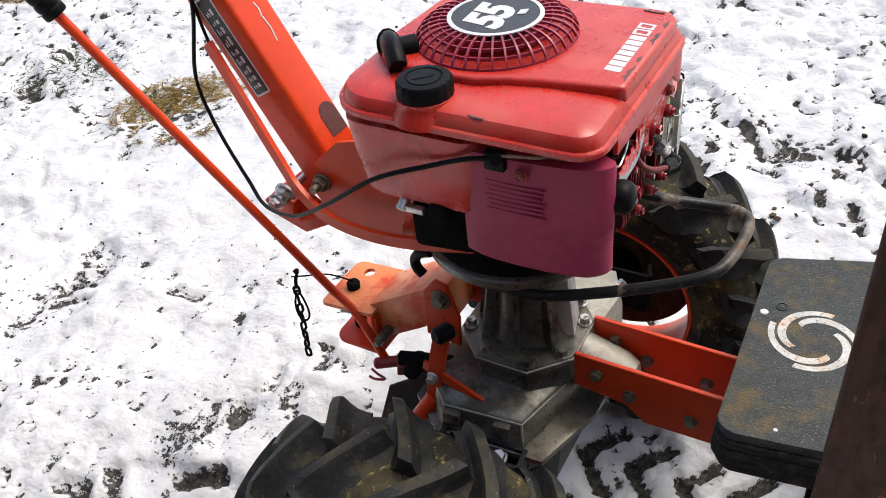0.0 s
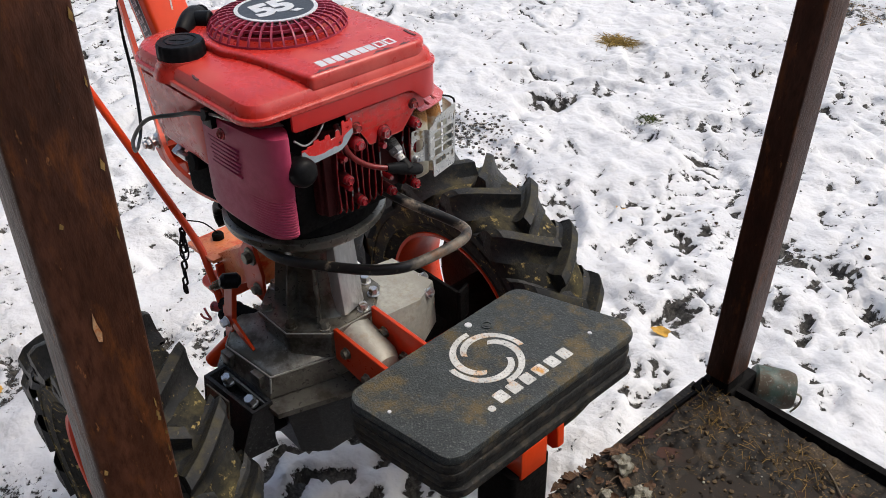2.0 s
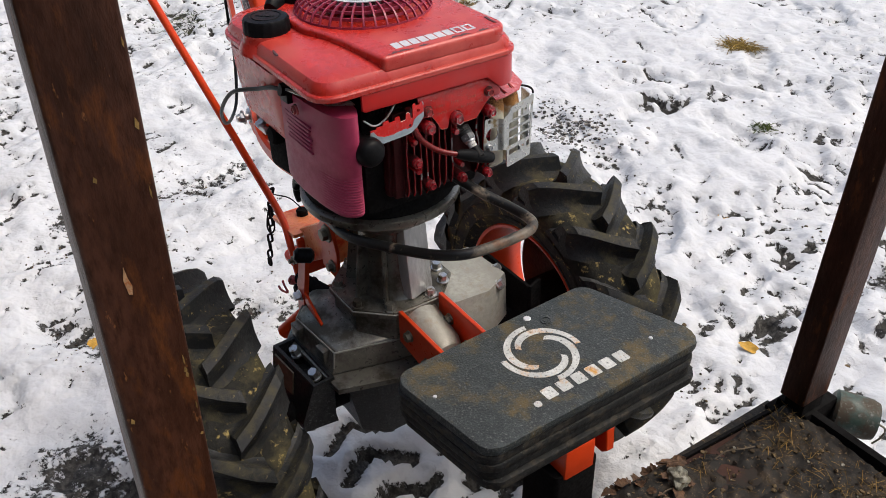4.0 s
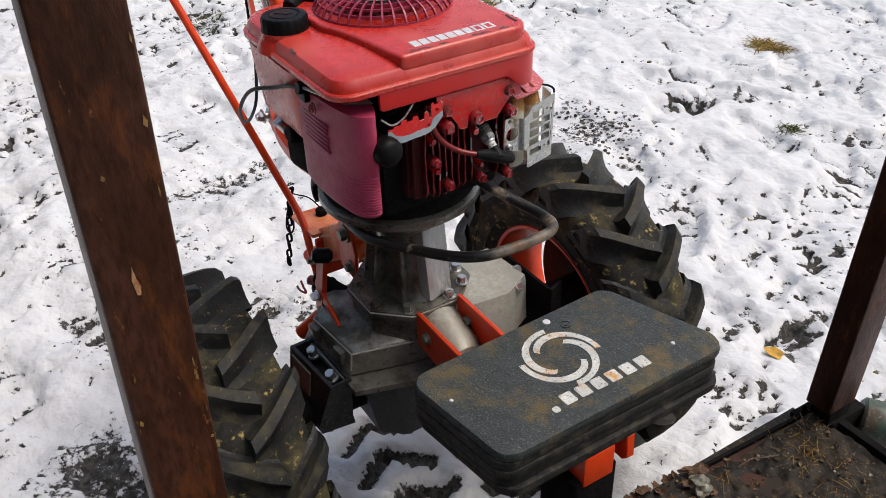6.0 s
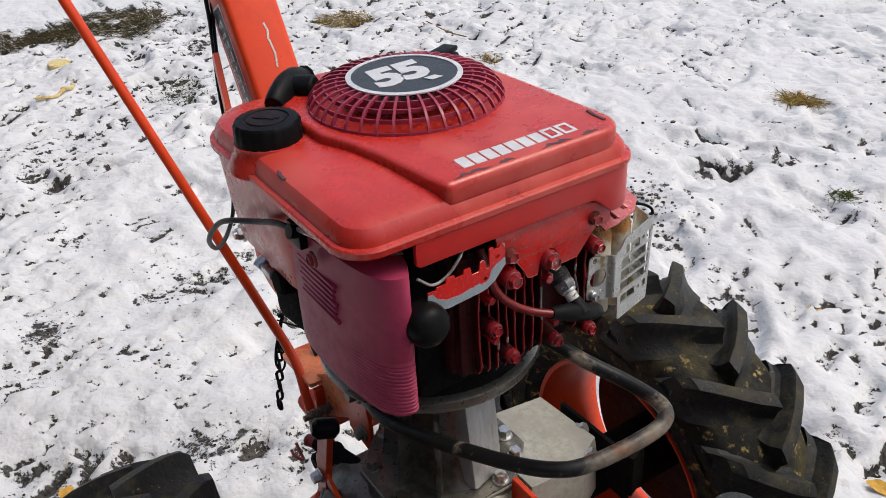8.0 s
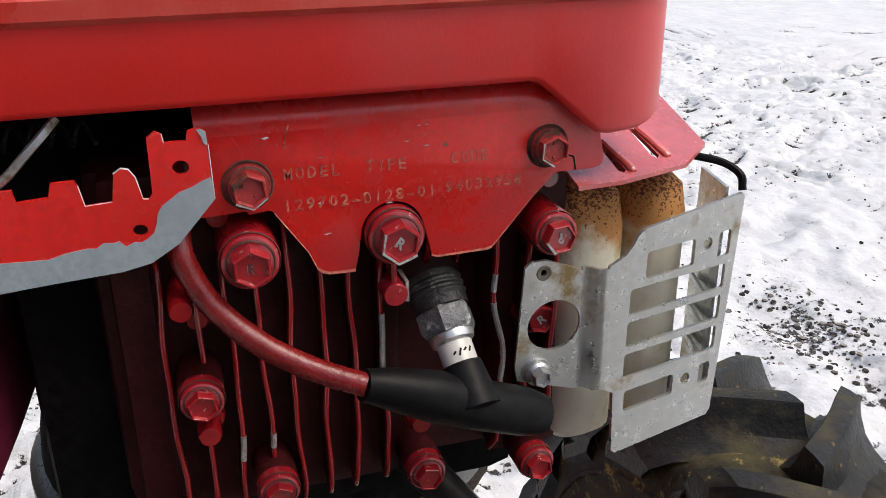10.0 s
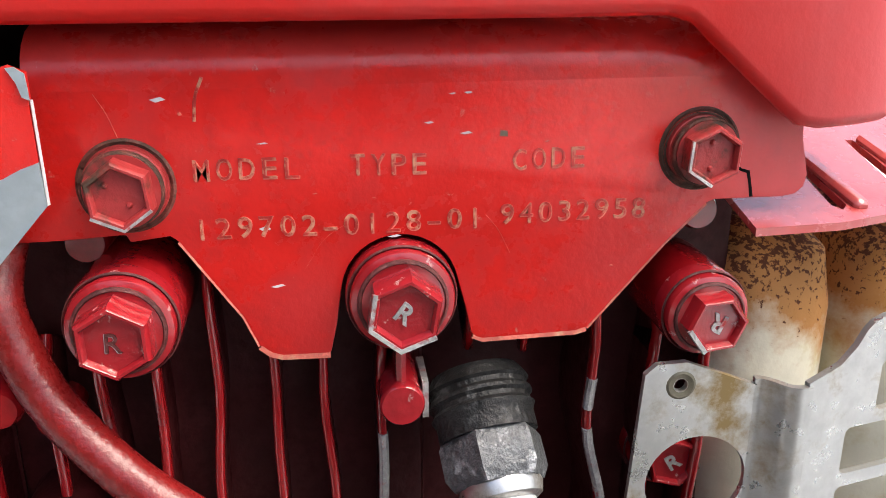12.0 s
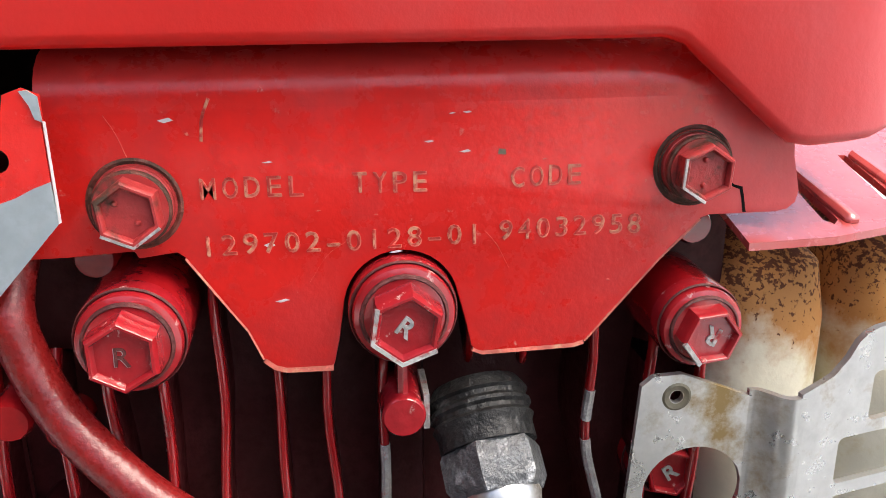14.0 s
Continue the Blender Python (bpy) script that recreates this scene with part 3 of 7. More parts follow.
    for cx, cy, an, L, show in ((-1.85, 2.88, 164, 0.11, 0.7), (-1.73, 2.82, 160, 0.12, 0.8), (-1.60, 2.76, 10, 0.06, 0.8), (-1.572, 2.589, 151, 0.10, 0.6), (-1.476, 2.46, 82, 0.09, 0.75), (-1.366, 2.457, 9, 0.11, 0.85),
                                (-1.285, 2.306, 34, 0.11, 1.0), (-1.255, 2.33, 20, 0.08, 0.9), (-1.937, 3.122, 21, 0.09, 0.7), (-2.11, 3.07, 30, 0.08, 0.5), (-1.85, 2.72, 40, 0.06, 0.6), (-1.75, 2.58, 100, 0.07, 0.5),
                                (-0.92, 2.10, 150, 0.10, 0.7), (-2.05, 2.54, 30, 0.12, 0.6), (-1.09, 2.67, 20, 0.06, 0.8), (-1.65, 3.31, 10, 0.07, 0.7)):
        press(cx, cy, an, L, 0.014, 0.014, show)
    # trampled thin places
    for cx, cy, r, s in ((-0.72, 0.35, 0.12, 0.4), (-0.20, 2.05, 0.07, 0.5), (-1.55, 1.11, 0.08, 0.2), (-1.23, 1.94, 0.20, 0.5), (-1.93, 1.66, 0.21, 0.75), (-2.5, 1.73, 0.26, 0.42), (-0.28, 2.04, 0.13, 0.4), 
                         (-3.3, 2.2, 0.16, 0.5), (-4.0, 1.4, 0.35, 0.55), (-1.38, 2.89, 0.09, 0.5), (-0.885, 2.42, 0.08, 0.4), (-0.87, 3.9, 0.3, 0.5),
                         (-1.63, 0.56, 0.06, 0.55), (-1.56, 0.51, 0.06, 0.55), (-1.45, 0.45, 0.06, 0.5), (-1.62, 0.85, 0.08, 0.5), (-1.60, 0.76, 0.05, 0.45), (-1.35, 0.69, 0.06, 0.52), (-1.25, 0.73, 0.05, 0.5), (-1.02, 0.66, 0.07, 0.42), (-0.93, 0.76, 0.08, 0.34), (-1.18, 0.38, 0.06, 0.45), (-1.06, 0.44, 0.06, 0.5), (-1.98, 0.69, 0.07, 0.36), (-0.196, 1.406, 0.06, 0.5), (-2.69, 0.78, 0.2, 0.28), (-2.9, 1.32, 0.13, 0.34), (-3.39, 1.52, 0.13, 0.4),
                         (-4.06, 0.95, 0.22, 0.6), (-2.3, 0.45, 0.3, 0.18), (-1.17, 0.40, 0.13, 0.06), (-1.9, 1.0, 0.3, 0.1), (-3.0, 1.0, 0.5, 0.15), (-0.6, 0.1, 0.3, 0.3)):
        k = np.exp(-(((X - cx) ** 2 + (Y - cy) ** 2) / (r * r)))
        z -= 0.012 * k
        bare += s * k * (0.75 + 0.5 * fbm(X, Y, 9, 77, 2))
    near = np.exp(-((np.hypot(X + 1.5, Y - 1.8) / 5.6) ** 4)) * np.clip((1.3 - X) / 0.5, 0, 1) * np.clip((Y + 0.6) / 0.4, 0, 1) * np.clip((X + 5.4) / 0.8, 0, 1) * np.clip((5.6 - Y) / 0.9, 0, 1)
    return z * near, bare * near + 0.05 * (1 - near)


def spaced(a, b, step, far):
    inner = list(np.arange(a, b + step / 2, step))
    out, s = [], step
    lo, hi = a, b
    while hi < far:
        s *= 1.28
        lo, hi = lo - s, hi + s
        out.append((lo, hi))
    return np.array([p[0] for p in reversed(out)] + inner + [p[1] for p in out])


GROUND = {}


def build_ground():
    xs, ys = spaced(-4.0, 0.6, 0.010, 400), spaced(-0.2, 3.9, 0.010, 400)
    X, Y = np.meshgrid(xs, ys, indexing="ij")
    Z, B = ground_height(X, Y)
    GROUND.update(xs=xs, ys=ys, z=Z)
    nx, ny = X.shape
    me = bpy.data.meshes.new("ground")
    idx = np.arange(nx * ny).reshape(nx, ny)
    quads = np.stack((idx[:-1, :-1], idx[1:, :-1], idx[1:, 1:], idx[:-1, 1:]), -1).reshape(-1, 4)
    me.from_pydata(np.stack((X, Y, Z), -1).reshape(-1, 3).tolist(), [], quads.tolist())
    at = me.attributes.new("bare", "FLOAT", "POINT")
    at.data.foreach_set("value", B.reshape(-1).astype(np.float32))
    me.polygons.foreach_set("use_smooth", [True] * len(me.polygons))
    me.materials.append(M_SNOW)
    return tagged(new("ground", me), "trodden snow with bare gravel showing through", "snow", kind="structure")


build_ground()


def shade_walls():
    """Two unseen board walls behind the walk, added to cut light and darken reflections."""
    bm = box((0.5, -1.56, 1.3), (9.0, 0.10, 2.7))
    wall = tagged(new("shade_wall_south", mesh_of("shade_wall_south", bm, M_BOARD)), "unseen dark board wall added to cut light and reflections", "wall", kind="structure")
    board = mesh_of("board", box((0, 0, 0), (0.165, 0.022, 2.7), (0, 0, 0), 0.004, 1), M_BOARD)
    for k in range(52):
        ob = new("board", board)
        ob.parent = wall
        ob.matrix_basis = pose(-3.95 + 0.173 * k, -1.50, 1.3)
    bm = box((4.95, 0.45, 1.3), (0.10, 3.92, 2.7))
    wall = tagged(new("shade_wall_east", mesh_of("shade_wall_east", bm, M_BOARD)), "unseen dark board wall added to cut light and reflections", "wall", kind="structure")
    for k in range(22):
        ob = new("board", board)
        ob.parent = wall
        ob.matrix_basis = pose(4.89, -1.40 + 0.173 * k, 1.3, 0, 0, 90)


shade_walls()


def ground_z(x, y):
    return float(GROUND["z"][np.searchsorted(GROUND["xs"], x), np.searchsorted(GROUND["ys"], y)])


# ---- the two-wheel tractor ----
YC = 0.80
AX, AZ = -0.332, 0.268
tractor = thing("two_wheel_tractor", (AX, YC, 0.0), "orange-red two-wheel tractor with a red engine, standing on snow", "tractor")


# wheels
def tyre_mesh():
    """A cleated farm tyre round the y axis at the origin."""
    half = [(0.149, 0.044), (0.153, 0.051), (0.166, 0.060), (0.171, 0.0622), (0.1725, 0.0648), (0.1755, 0.0652), (0.177, 0.0636), (0.190, 0.066), (0.1975, 0.0668), (0.199, 0.0688), (0.2015, 0.0688), (0.203, 0.0669), (0.214, 0.067), (0.231, 0.063), (0.240, 0.052), (0.2455, 0.03)]
    prof = [(r, -h) for r, h in half] + [(0.247, 0.0)] + [(r, h) for r, h in reversed(half)]
    bm = lathe(prof, (0, 0, 0), (0, 1, 0), 96, closed=True)
    return bm


def lug_mesh(side):
    """One long bent cleat, from the shoulder to past the middle of the tread."""
    bm = bmesh.new()
    # across, turn along the tread, top radius, foot radius, half width of the top
    rows = ((0.0670, -0.150, 0.216, 0.208, 0.0050), (0.0745, -0.135, 0.240, 0.216, 0.0070), (0.0740, -0.105, 0.257, 0.226, 0.0082), (0.064, -0.060, 0.266, 0.235, 0.0088), (0.046, 0.000, 0.2705, 0.2405, 0.0090),
            (0.028, 0.058, 0.273, 0.2435, 0.0090), (0.010, 0.108, 0.2745, 0.2445, 0.0090), (-0.014, 0.160, 0.2745, 0.2445, 0.0088))
    rings = []
    for y, th, top, foot, w in rows:
        ring = []
        h = top - foot
        for r, ww in ((foot, w * 4.4), (foot + 0.10 * h, w * 3.0), (foot + 0.28 * h, w * 2.0), (foot + 0.6 * h, w * 1.35), (top - 0.0014, w * 1.06), (top, w * 0.95), (top + 0.0005, 0), (top, -w * 0.95), (top - 0.0014, -w * 1.06), (foot + 0.6 * h, -w * 1.25), (foot + 0.28 * h, -w * 1.6), (foot + 0.10 * h, -w * 2.2), (foot, -w * 3.0)):
            a = th + ww / r
            ring.append(bm.verts.new((r * math.sin(a), side * y, r * math.cos(a))))
        rings.append(ring)
    n = len(rings[0])
    for a, b in zip(rings, rings[1:]):
        for k in range(n):
            bm.faces.new((a[k], a[(k + 1) % n], b[(k + 1) % n], b[k]))
    bm.faces.new(rings[0])
    bm.faces.new(rings[-1])
    return bm


def rim_mesh(side):
    """An open drum; on the near side (side -1) a plate closes it."""
    prof = [(0.1475, -0.053), (0.153, -0.0545), (0.1545, -0.052), (0.152, -0.049), (0.150, -0.034), (0.1475, -0.02), (0.1475, 0.02), (0.150, 0.034),
            (0.152, 0.049), (0.1545, 0.052), (0.153, 0.0545), (0.1475, 0.053), (0.1455, 0.048), (0.1445, 0.03), (0.141, 0.018), (0.141, -0.018), (0.1445, -0.03), (0.1455, -0.048)]
    return lathe(prof, (0, 0, 0), (0, 1, 0), 72, closed=True)


TYRE = mesh_of("tyre", tyre_mesh(), M_TYRE)
LUGS = {s: mesh_of("lug", lug_mesh(s), M_LUG, 24) for s in (-1, 1)}
N_LUG = 16


def place(name, me, parent, m):
    ob = new(name, me)
    ob.parent = parent
    ob.matrix_basis = m
    return ob


def wheel(yw, side, turn, label):
    hub = new("wheel")
    hub.parent = tractor
    hub.matrix_parent_inverse = Matrix.Translation(-BASE[tractor])
    hub.location = (AX, yw, AZ - (0.006 if side < 0 else 0))
    hub.scale = (0.97, 1, 0.97) if side < 0 else (1, 1, 1)
    tagged(hub, label)
    place("tyre", TYRE, hub, Matrix.Identity(4))
    for k in range(N_LUG):
        for s in (-1, 1):
            a = 360 / N_LUG * (k + (0.5 if s > 0 else 0)) + turn
            place("lug", LUGS[s], hub, pose(0, 0, 0, 0, a, 0))
    place("rim", mesh_of("rim", rim_mesh(side), M_ORANGE), hub, Matrix.Identity(4))
    return hub


WN, WF = 0.4875, 1.1125
near_wheel = wheel(WN, -1, 4, "muddy black cleated tyre on an orange-red rim with a grey weight")
far_wheel = wheel(WF, 1, 10, "muddy black cleated tyre on an orange-red rim")
dark_disc = lathe([(0, 0.038), (0.05, 0.038), (0.056, 0.042), (0.128, 0.042), (0.132, 0.045), (0.128, 0.05), (0, 0.05)], (0, 0, 0), (0, 1, 0), 56)
place("wheel_disc", mesh_of("wheel_disc", dark_disc, M_IRONSIDE), far_wheel, Matrix.Identity(4))
# the grey wheel weight in the near rim
disc = lathe([(0, -0.010), (0.035, -0.010), (0.04, -0.016), (0.134, -0.016), (0.1400, -0.012), (0.1400, 0.0), (0, 0.0)], (0, 0, 0), (0, 1, 0), 56)
ob = place("wheel_weight", mesh_of("wheel_weight", disc, M_DISC), near_wheel, pose(0, -0.010, 0))
tagged(ob, "grey painted cast wheel weight with pale marks")
for k in range(4):
    a = radians(35 + 90 * k)
    bm = hexbolt((0, 0, 0), (0, -1, 0), 0.017, 0.010, 0.014)
    place("wheel_bolt", mesh_of("wheel_bolt", bm, M_OLDBOLT), near_wheel, pose(0.078 * math.cos(a), -0.026, 0.078 * math.sin(a)))
for cx, cz, a, n in ((0.028, 0.050, 15, 4), (0.066, 0.030, 50, 3), (-0.02, 0.066, 0, 2)):
    bm = bmesh.new()
    for k in range(n):
        q = radians(a + 360 * k / max(n, 3))
        u, w = (math.cos(q), math.sin(q)), (-math.sin(q), math.cos(q))
        petal = [(0.002 * u[0], 0.002 * u[1]), (0.009 * u[0] + 0.0035 * w[0], 0.009 * u[1] + 0.0035 * w[1]), (0.018 * u[0], 0.018 * u[1]), (0.009 * u[0] - 0.0035 * w[0], 0.009 * u[1] - 0.0035 * w[1])]
        join(bm, prism(petal, 0.0006, pose(cx, -0.0264, cz, 90, 0, 0)))
    place("painted_mark", mesh_of("painted_mark", bm, M_WHITE), near_wheel, Matrix.Identity(4))
# hubs and half axles
for s, y in ((-1, WN), (1, WF)):
    part("half_axle", join(rod((AX, YC + s * 0.10, AZ), (AX, y, AZ), 0.024, seg=20), rod((AX, y - s * 0.05, AZ), (AX, y + s * (0.04 if s > 0 else -0.006), AZ), 0.042, seg=24, bev=0.004)), M_DARK, tractor)


# gearbox
def rings_at(levels):
    return [[(x, y, z) for x, y in ring] for z, ring in levels]


def octagon(cx, cy, rx, ry, cut=0.42):
    return [(cx + rx * a, cy + ry * b) for a, b in ((-1, -cut), (-cut, -1), (cut, -1), (1, -cut), (1, cut), (cut, 1), (-cut, 1), (-1, cut))]


GX = -0.352
sump_case = loft(rings_at(((0.19, octagon(GX, YC, 0.075, 0.085, 0.6)), (0.28, octagon(GX, YC, 0.09, 0.105, 0.66)), (0.336, octagon(GX, YC, 0.095, 0.115, 0.7)))))
part("lower_case", bevel(sump_case, 0.006, 2, 15), M_DARKSTEEL, tractor, "black greasy lower gearbox case")
LIP = [(-0.462, 0.695), (-0.408, 0.650), (-0.257, 0.660), (-0.224, 0.762), (-0.222, 0.850), (-0.270, 0.940), (-0.44, 0.940), (-0.465, 0.87)]
ROOF = [(-0.446, 0.710), (-0.398, 0.664), (-0.290, 0.674), (-0.264, 0.768), (-0.262, 0.850), (-0.300, 0.915), (-0.43, 0.915), (-0.448, 0.86)]


def grown(poly, k):
    return [(GX + (x - GX) * k, YC + (y - YC) * k) for x, y in poly]


lower = loft(rings_at(((0.340, grown(ROOF, 1.0)), (0.349, grown(ROOF, 1.06)), (0.352, grown(ROOF, 1.045)), (0.380, ROOF), (0.386, grown(ROOF, 0.95)), (0.398, grown(ROOF, 0.62)))))
gearbox = part("gearbox", bevel(lower, 0.003, 2, 15), M_ALU, tractor, "grimy cast aluminium gearbox housing")
part("case_rim", bevel(loft(rings_at(((0.332, grown(LIP, 0.93)), (0.334, LIP), (0.343, LIP), (0.3445, grown(LIP, 0.97))))), 0.002, 2, 15), M_ALU, gearbox, "grimy aluminium casting rim")
def edge_line(poly, z, r, idx):
    return tube([(*poly[i], z) for i in idx], r, 6, 0)


# Edge highlights of the casting, put in as thin strips of paler metal.
part("worn_or_lit_edge", edge_line(grown(ROOF, 0.993), 0.3815, 0.0016, (0, 1, 2, 3, 4)), M_ALUCLEAN, gearbox, "thin bright strip coloured as the casting's lit edge")
part("worn_or_lit_edge", tube([(*grown(ROOF, 1.03)[2], 0.356), (*ROOF[2], 0.380)], 0.0018, 6, 0), M_ALUCLEAN, gearbox, "thin bright strip coloured as the casting's lit edge")
for bx, by, an in ((-0.385, 0.6655, -6), (-0.315, 0.6725, -6)):
    part("case_lug", box((bx, by - 0.004, 0.368), (0.024, 0.014, 0.022), (0, 0, an + 10), 0.003), M_ALU, gearbox)
BX = -0.336
collar = loft(rings_at(((0.385, octagon(BX, YC, 0.074, 0.080, 0.45)), (0.425, octagon(BX, YC, 0.075, 0.080, 0.45)), (0.427, octagon(BX, YC, 0.081, 0.086, 0.45)), (0.4335, octagon(BX, YC, 0.081, 0.086, 0.45)), (0.434, octagon(BX, YC, 0.079, 0.084, 0.45)), (0.437, octagon(BX, YC, 0.079, 0.084, 0.45)))))
part("collar", bevel(collar, 0.0025, 2, 15), M_ALU, gearbox)
bell = loft([[(BX + r * math.cos(2 * math.pi * k / 40) * (1 + 0.12 * abs(math.cos(4 * math.pi * k / 40)) * w), YC + 0.9 * r * math.sin(2 * math.pi * k / 40), z) for k in range(40)]
             for z, r, w in ((0.434, 0.058, 0.8), (0.445, 0.051, 0.6), (0.47, 0.047, 0.4), (0.51, 0.045, 0.2), (0.545, 0.048, 0), (0.566, 0.070, 0), (0.58, 0.092, 0))])
part("bell_housing", bell, M_ALU, gearbox, "tall cast aluminium neck with a pale scraped rib")
for a in (-80, -38, 95, 140, 185, 232):
    r = radians(a)
    rib = box((BX + 0.056 * math.cos(r), YC + 0.052 * math.sin(r), 0.485), (0.030, 0.006, 0.10), (0, 0, a), 0.002)
    for v in rib.verts:
        if v.co.z > 0.48:
            v.co.x, v.co.y = BX + (v.co.x - BX) * 0.8, YC + (v.co.y - YC) * 0.8
    part("rib", rib, M_ALU, gearbox)
# Scraped rib, widened and paled: the neck's lit side put into the colour.
part("scraped_rib", box((BX + 0.045, YC + 0.014, 0.508), (0.026, 0.046, 0.142), (0, -5, 14), 0.005), M_SCRAPED, gearbox, "scraped aluminium rib, paled as the neck's lit side")
for k, (bx, by) in enumerate(((-0.270, 0.760), (-0.304, 0.726), (-0.365, 0.727), (-0.266, 0.828), (-0.285, 0.862), (-0.404, 0.765), (-0.318, 0.872))):
    part("flange_bolt", hexbolt((bx, by, 0.437), (0, 0, 1), 0.0125, 0.011, 0.0095, 0.002, 17 * k, False), M_STEEL if k > 2 else M_ALU, gearbox)
# The same pale highlight strip along the collar's edge.
part("worn_or_lit_edge", tube([(x, y, 0.4335) for x, y in octagon(BX, YC, 0.0795, 0.0845, 0.45)[:5]], 0.0014, 6, 0), M_ALUCLEAN, gearbox, "thin bright strip coloured as the casting's lit edge")
# far side lobe with its cover
LOBE = [(-0.388, 0.862), (-0.252, 0.862), (-0.246, 0.925), (-0.272, 0.974), (-0.372, 0.968)]
lobe = loft(rings_at(((0.33, LOBE), (0.398, [(x * 0.985 - 0.005, y * 0.99 + 0.008) for x, y in LOBE]), (0.412, [(x * 0.93 - 0.022, y * 0.965 + 0.0315) for x, y in LOBE]))))
part("side_lobe", bevel(lobe, 0.003, 2, 12), M_ALUCLEAN, gearbox, "pale cast aluminium lobe")
for bx, by in ((-0.262, 0.95), (-0.30, 0.97)):
    part("flange_bolt", hexbolt((bx, by, 0.405), (0.5, 0.5, 0.6), 0.012, 0.010, 0.009, 0.002, 0, False), M_STEEL, gearbox)
# the rounded nose between the two rails
nose = lathe([(0, 0.11), (0.016, 0.109), (0.028, 0.102), (0.034, 0.085), (0.036, 0.0), (0, 0.0)], (-0.29, 0.804, 0.405), (1, 0, -0.25), 28)
part("nose", nose, M_ALUCLEAN, gearbox, "pale domed aluminium nose")
# black carrier with two bright bolts, beside the near wheel
top_in, top_out = [(-0.390, 0.627), (-0.281, 0.636), (-0.283, 0.660), (-0.392, 0.655)], [(-0.396, 0.621), (-0.276, 0.631), (-0.278, 0.665), (-0.398, 0.660)]
low = [(-0.380, 0.606), (-0.285, 0.612), (-0.279, 0.664), (-0.385, 0.660)]
bm = loft(rings_at(((0.262, low), (0.275, [(x - 0.004, y - 0.001) for x, y in low]), (0.350, top_out), (0.350, top_in), (0.318, top_in))))
carrier = part("carrier", bm, M_DARKSTEEL, tractor, "open black steel carrier box with two bright bolts")
for bx in (-0.311, -0.375):
    part("bolt", hexbolt((bx, 0.650, 0.334), (0.1, -0.35, 0.85), 0.014, 0.016, 0.010, 0.003, 20, False), M_STEEL, carrier)
    part("bolt_seat", rod((bx, 0.652, 0.316), (bx, 0.6505, 0.334), 0.008, seg=12), M_DARK, carrier)
fo = [Vector((-0.385, 0.6195, 0.342)), Vector((-0.330, 0.6240, 0.342)), Vector((-0.325, 0.6168, 0.305)), Vector((-0.377, 0.6120, 0.305))]
bm = bmesh.new()
rings = [[bm.verts.new(p + Vector((0, d, 0))) for p in fo] for d in (0.0, -0.0025)]
for k in range(4):
    bm.faces.new((rings[0][k], rings[0][(k + 1) % 4], rings[1][(k + 1) % 4], rings[1][k]))
bm.faces.new(rings[0])
bm.faces.new(rings[1])
part("foil_plate", bm, M_OLDBOLT, carrier, "dull foil plate")
# dark carrier on the far side
bm = box((-0.29, 0.985, 0.372), (0.12, 0.006, 0.07), (0, 0, 0), 0.002)
join(bm, box((-0.232, 0.998, 0.378), (0.006, 0.03, 0.06), (0, 0, 20), 0.002))
part("carrier", bm, M_DARK, tractor)

# front rails and the stack of weights
for y, zz in ((0.769, 0.0), (0.838, 0.004)):
    poly = [(-0.256, 0.44 + zz), (0.06, 0.437 + zz), (0.06, 0.37), (-0.03, 0.355), (-0.16, 0.352), (-0.185, 0.375), (-0.256, 0.385)]
    m = Matrix(((1, 0, 0, 0), (0, 0, -1, y + 0.0035), (0, 1, 0, 0), (0, 0, 0, 1)))
    rail = part("rail", prism(poly, 0.007, m, 0.0012, 1), M_ORANGE, tractor, "orange-red flat steel rail")
    for bx, bz in ((-0.225, 0.415), (-0.18, 0.395), (-0.10, 0.385)):
        part("rail_bolt", hexbolt((bx, y - 0.0036, bz), (0, -1, 0), 0.013, 0.008, 0.009, 0.002, 10, False), M_OLDBOLT, rail)
WZ = 0.533


def round_corners(poly, r, n=6):
    out = []
    for a, b, c in zip(poly[-1:] + poly[:-1], poly, poly[1:] + poly[:1]):
        a, b, c = Vector(a), Vector(b), Vector(c)
        u, v = (a - b).normalized(), (c - b).normalized()
        h = u.angle(v) / 2
        ctr = b + (u + v).normalized() * r / math.sin(h)
        p, q = b + u * r / math.tan(h) - ctr, b + v * r / math.tan(h) - ctr
        for k in range(n + 1):
            w = p.lerp(q, k / n)
            out.append(tuple(ctr + w.normalized() * r))
    return out


WEIGHT = round_corners([(-0.052, 0.638), (0.109, 0.662), (0.107, 0.990), (-0.062, 0.934)], 0.023)
rs = random.Random(4)
weight = None
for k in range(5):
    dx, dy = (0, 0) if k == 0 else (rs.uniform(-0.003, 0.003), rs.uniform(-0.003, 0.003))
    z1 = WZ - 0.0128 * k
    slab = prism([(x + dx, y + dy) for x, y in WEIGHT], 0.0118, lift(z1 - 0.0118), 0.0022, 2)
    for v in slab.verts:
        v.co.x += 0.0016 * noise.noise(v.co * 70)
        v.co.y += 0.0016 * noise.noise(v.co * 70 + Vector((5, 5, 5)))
    # Lower plates take a much darker iron than the top plate.
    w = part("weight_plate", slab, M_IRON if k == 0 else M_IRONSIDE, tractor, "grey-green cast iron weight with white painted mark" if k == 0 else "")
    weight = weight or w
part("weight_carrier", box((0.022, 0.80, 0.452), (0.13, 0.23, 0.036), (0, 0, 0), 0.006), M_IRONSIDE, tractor)


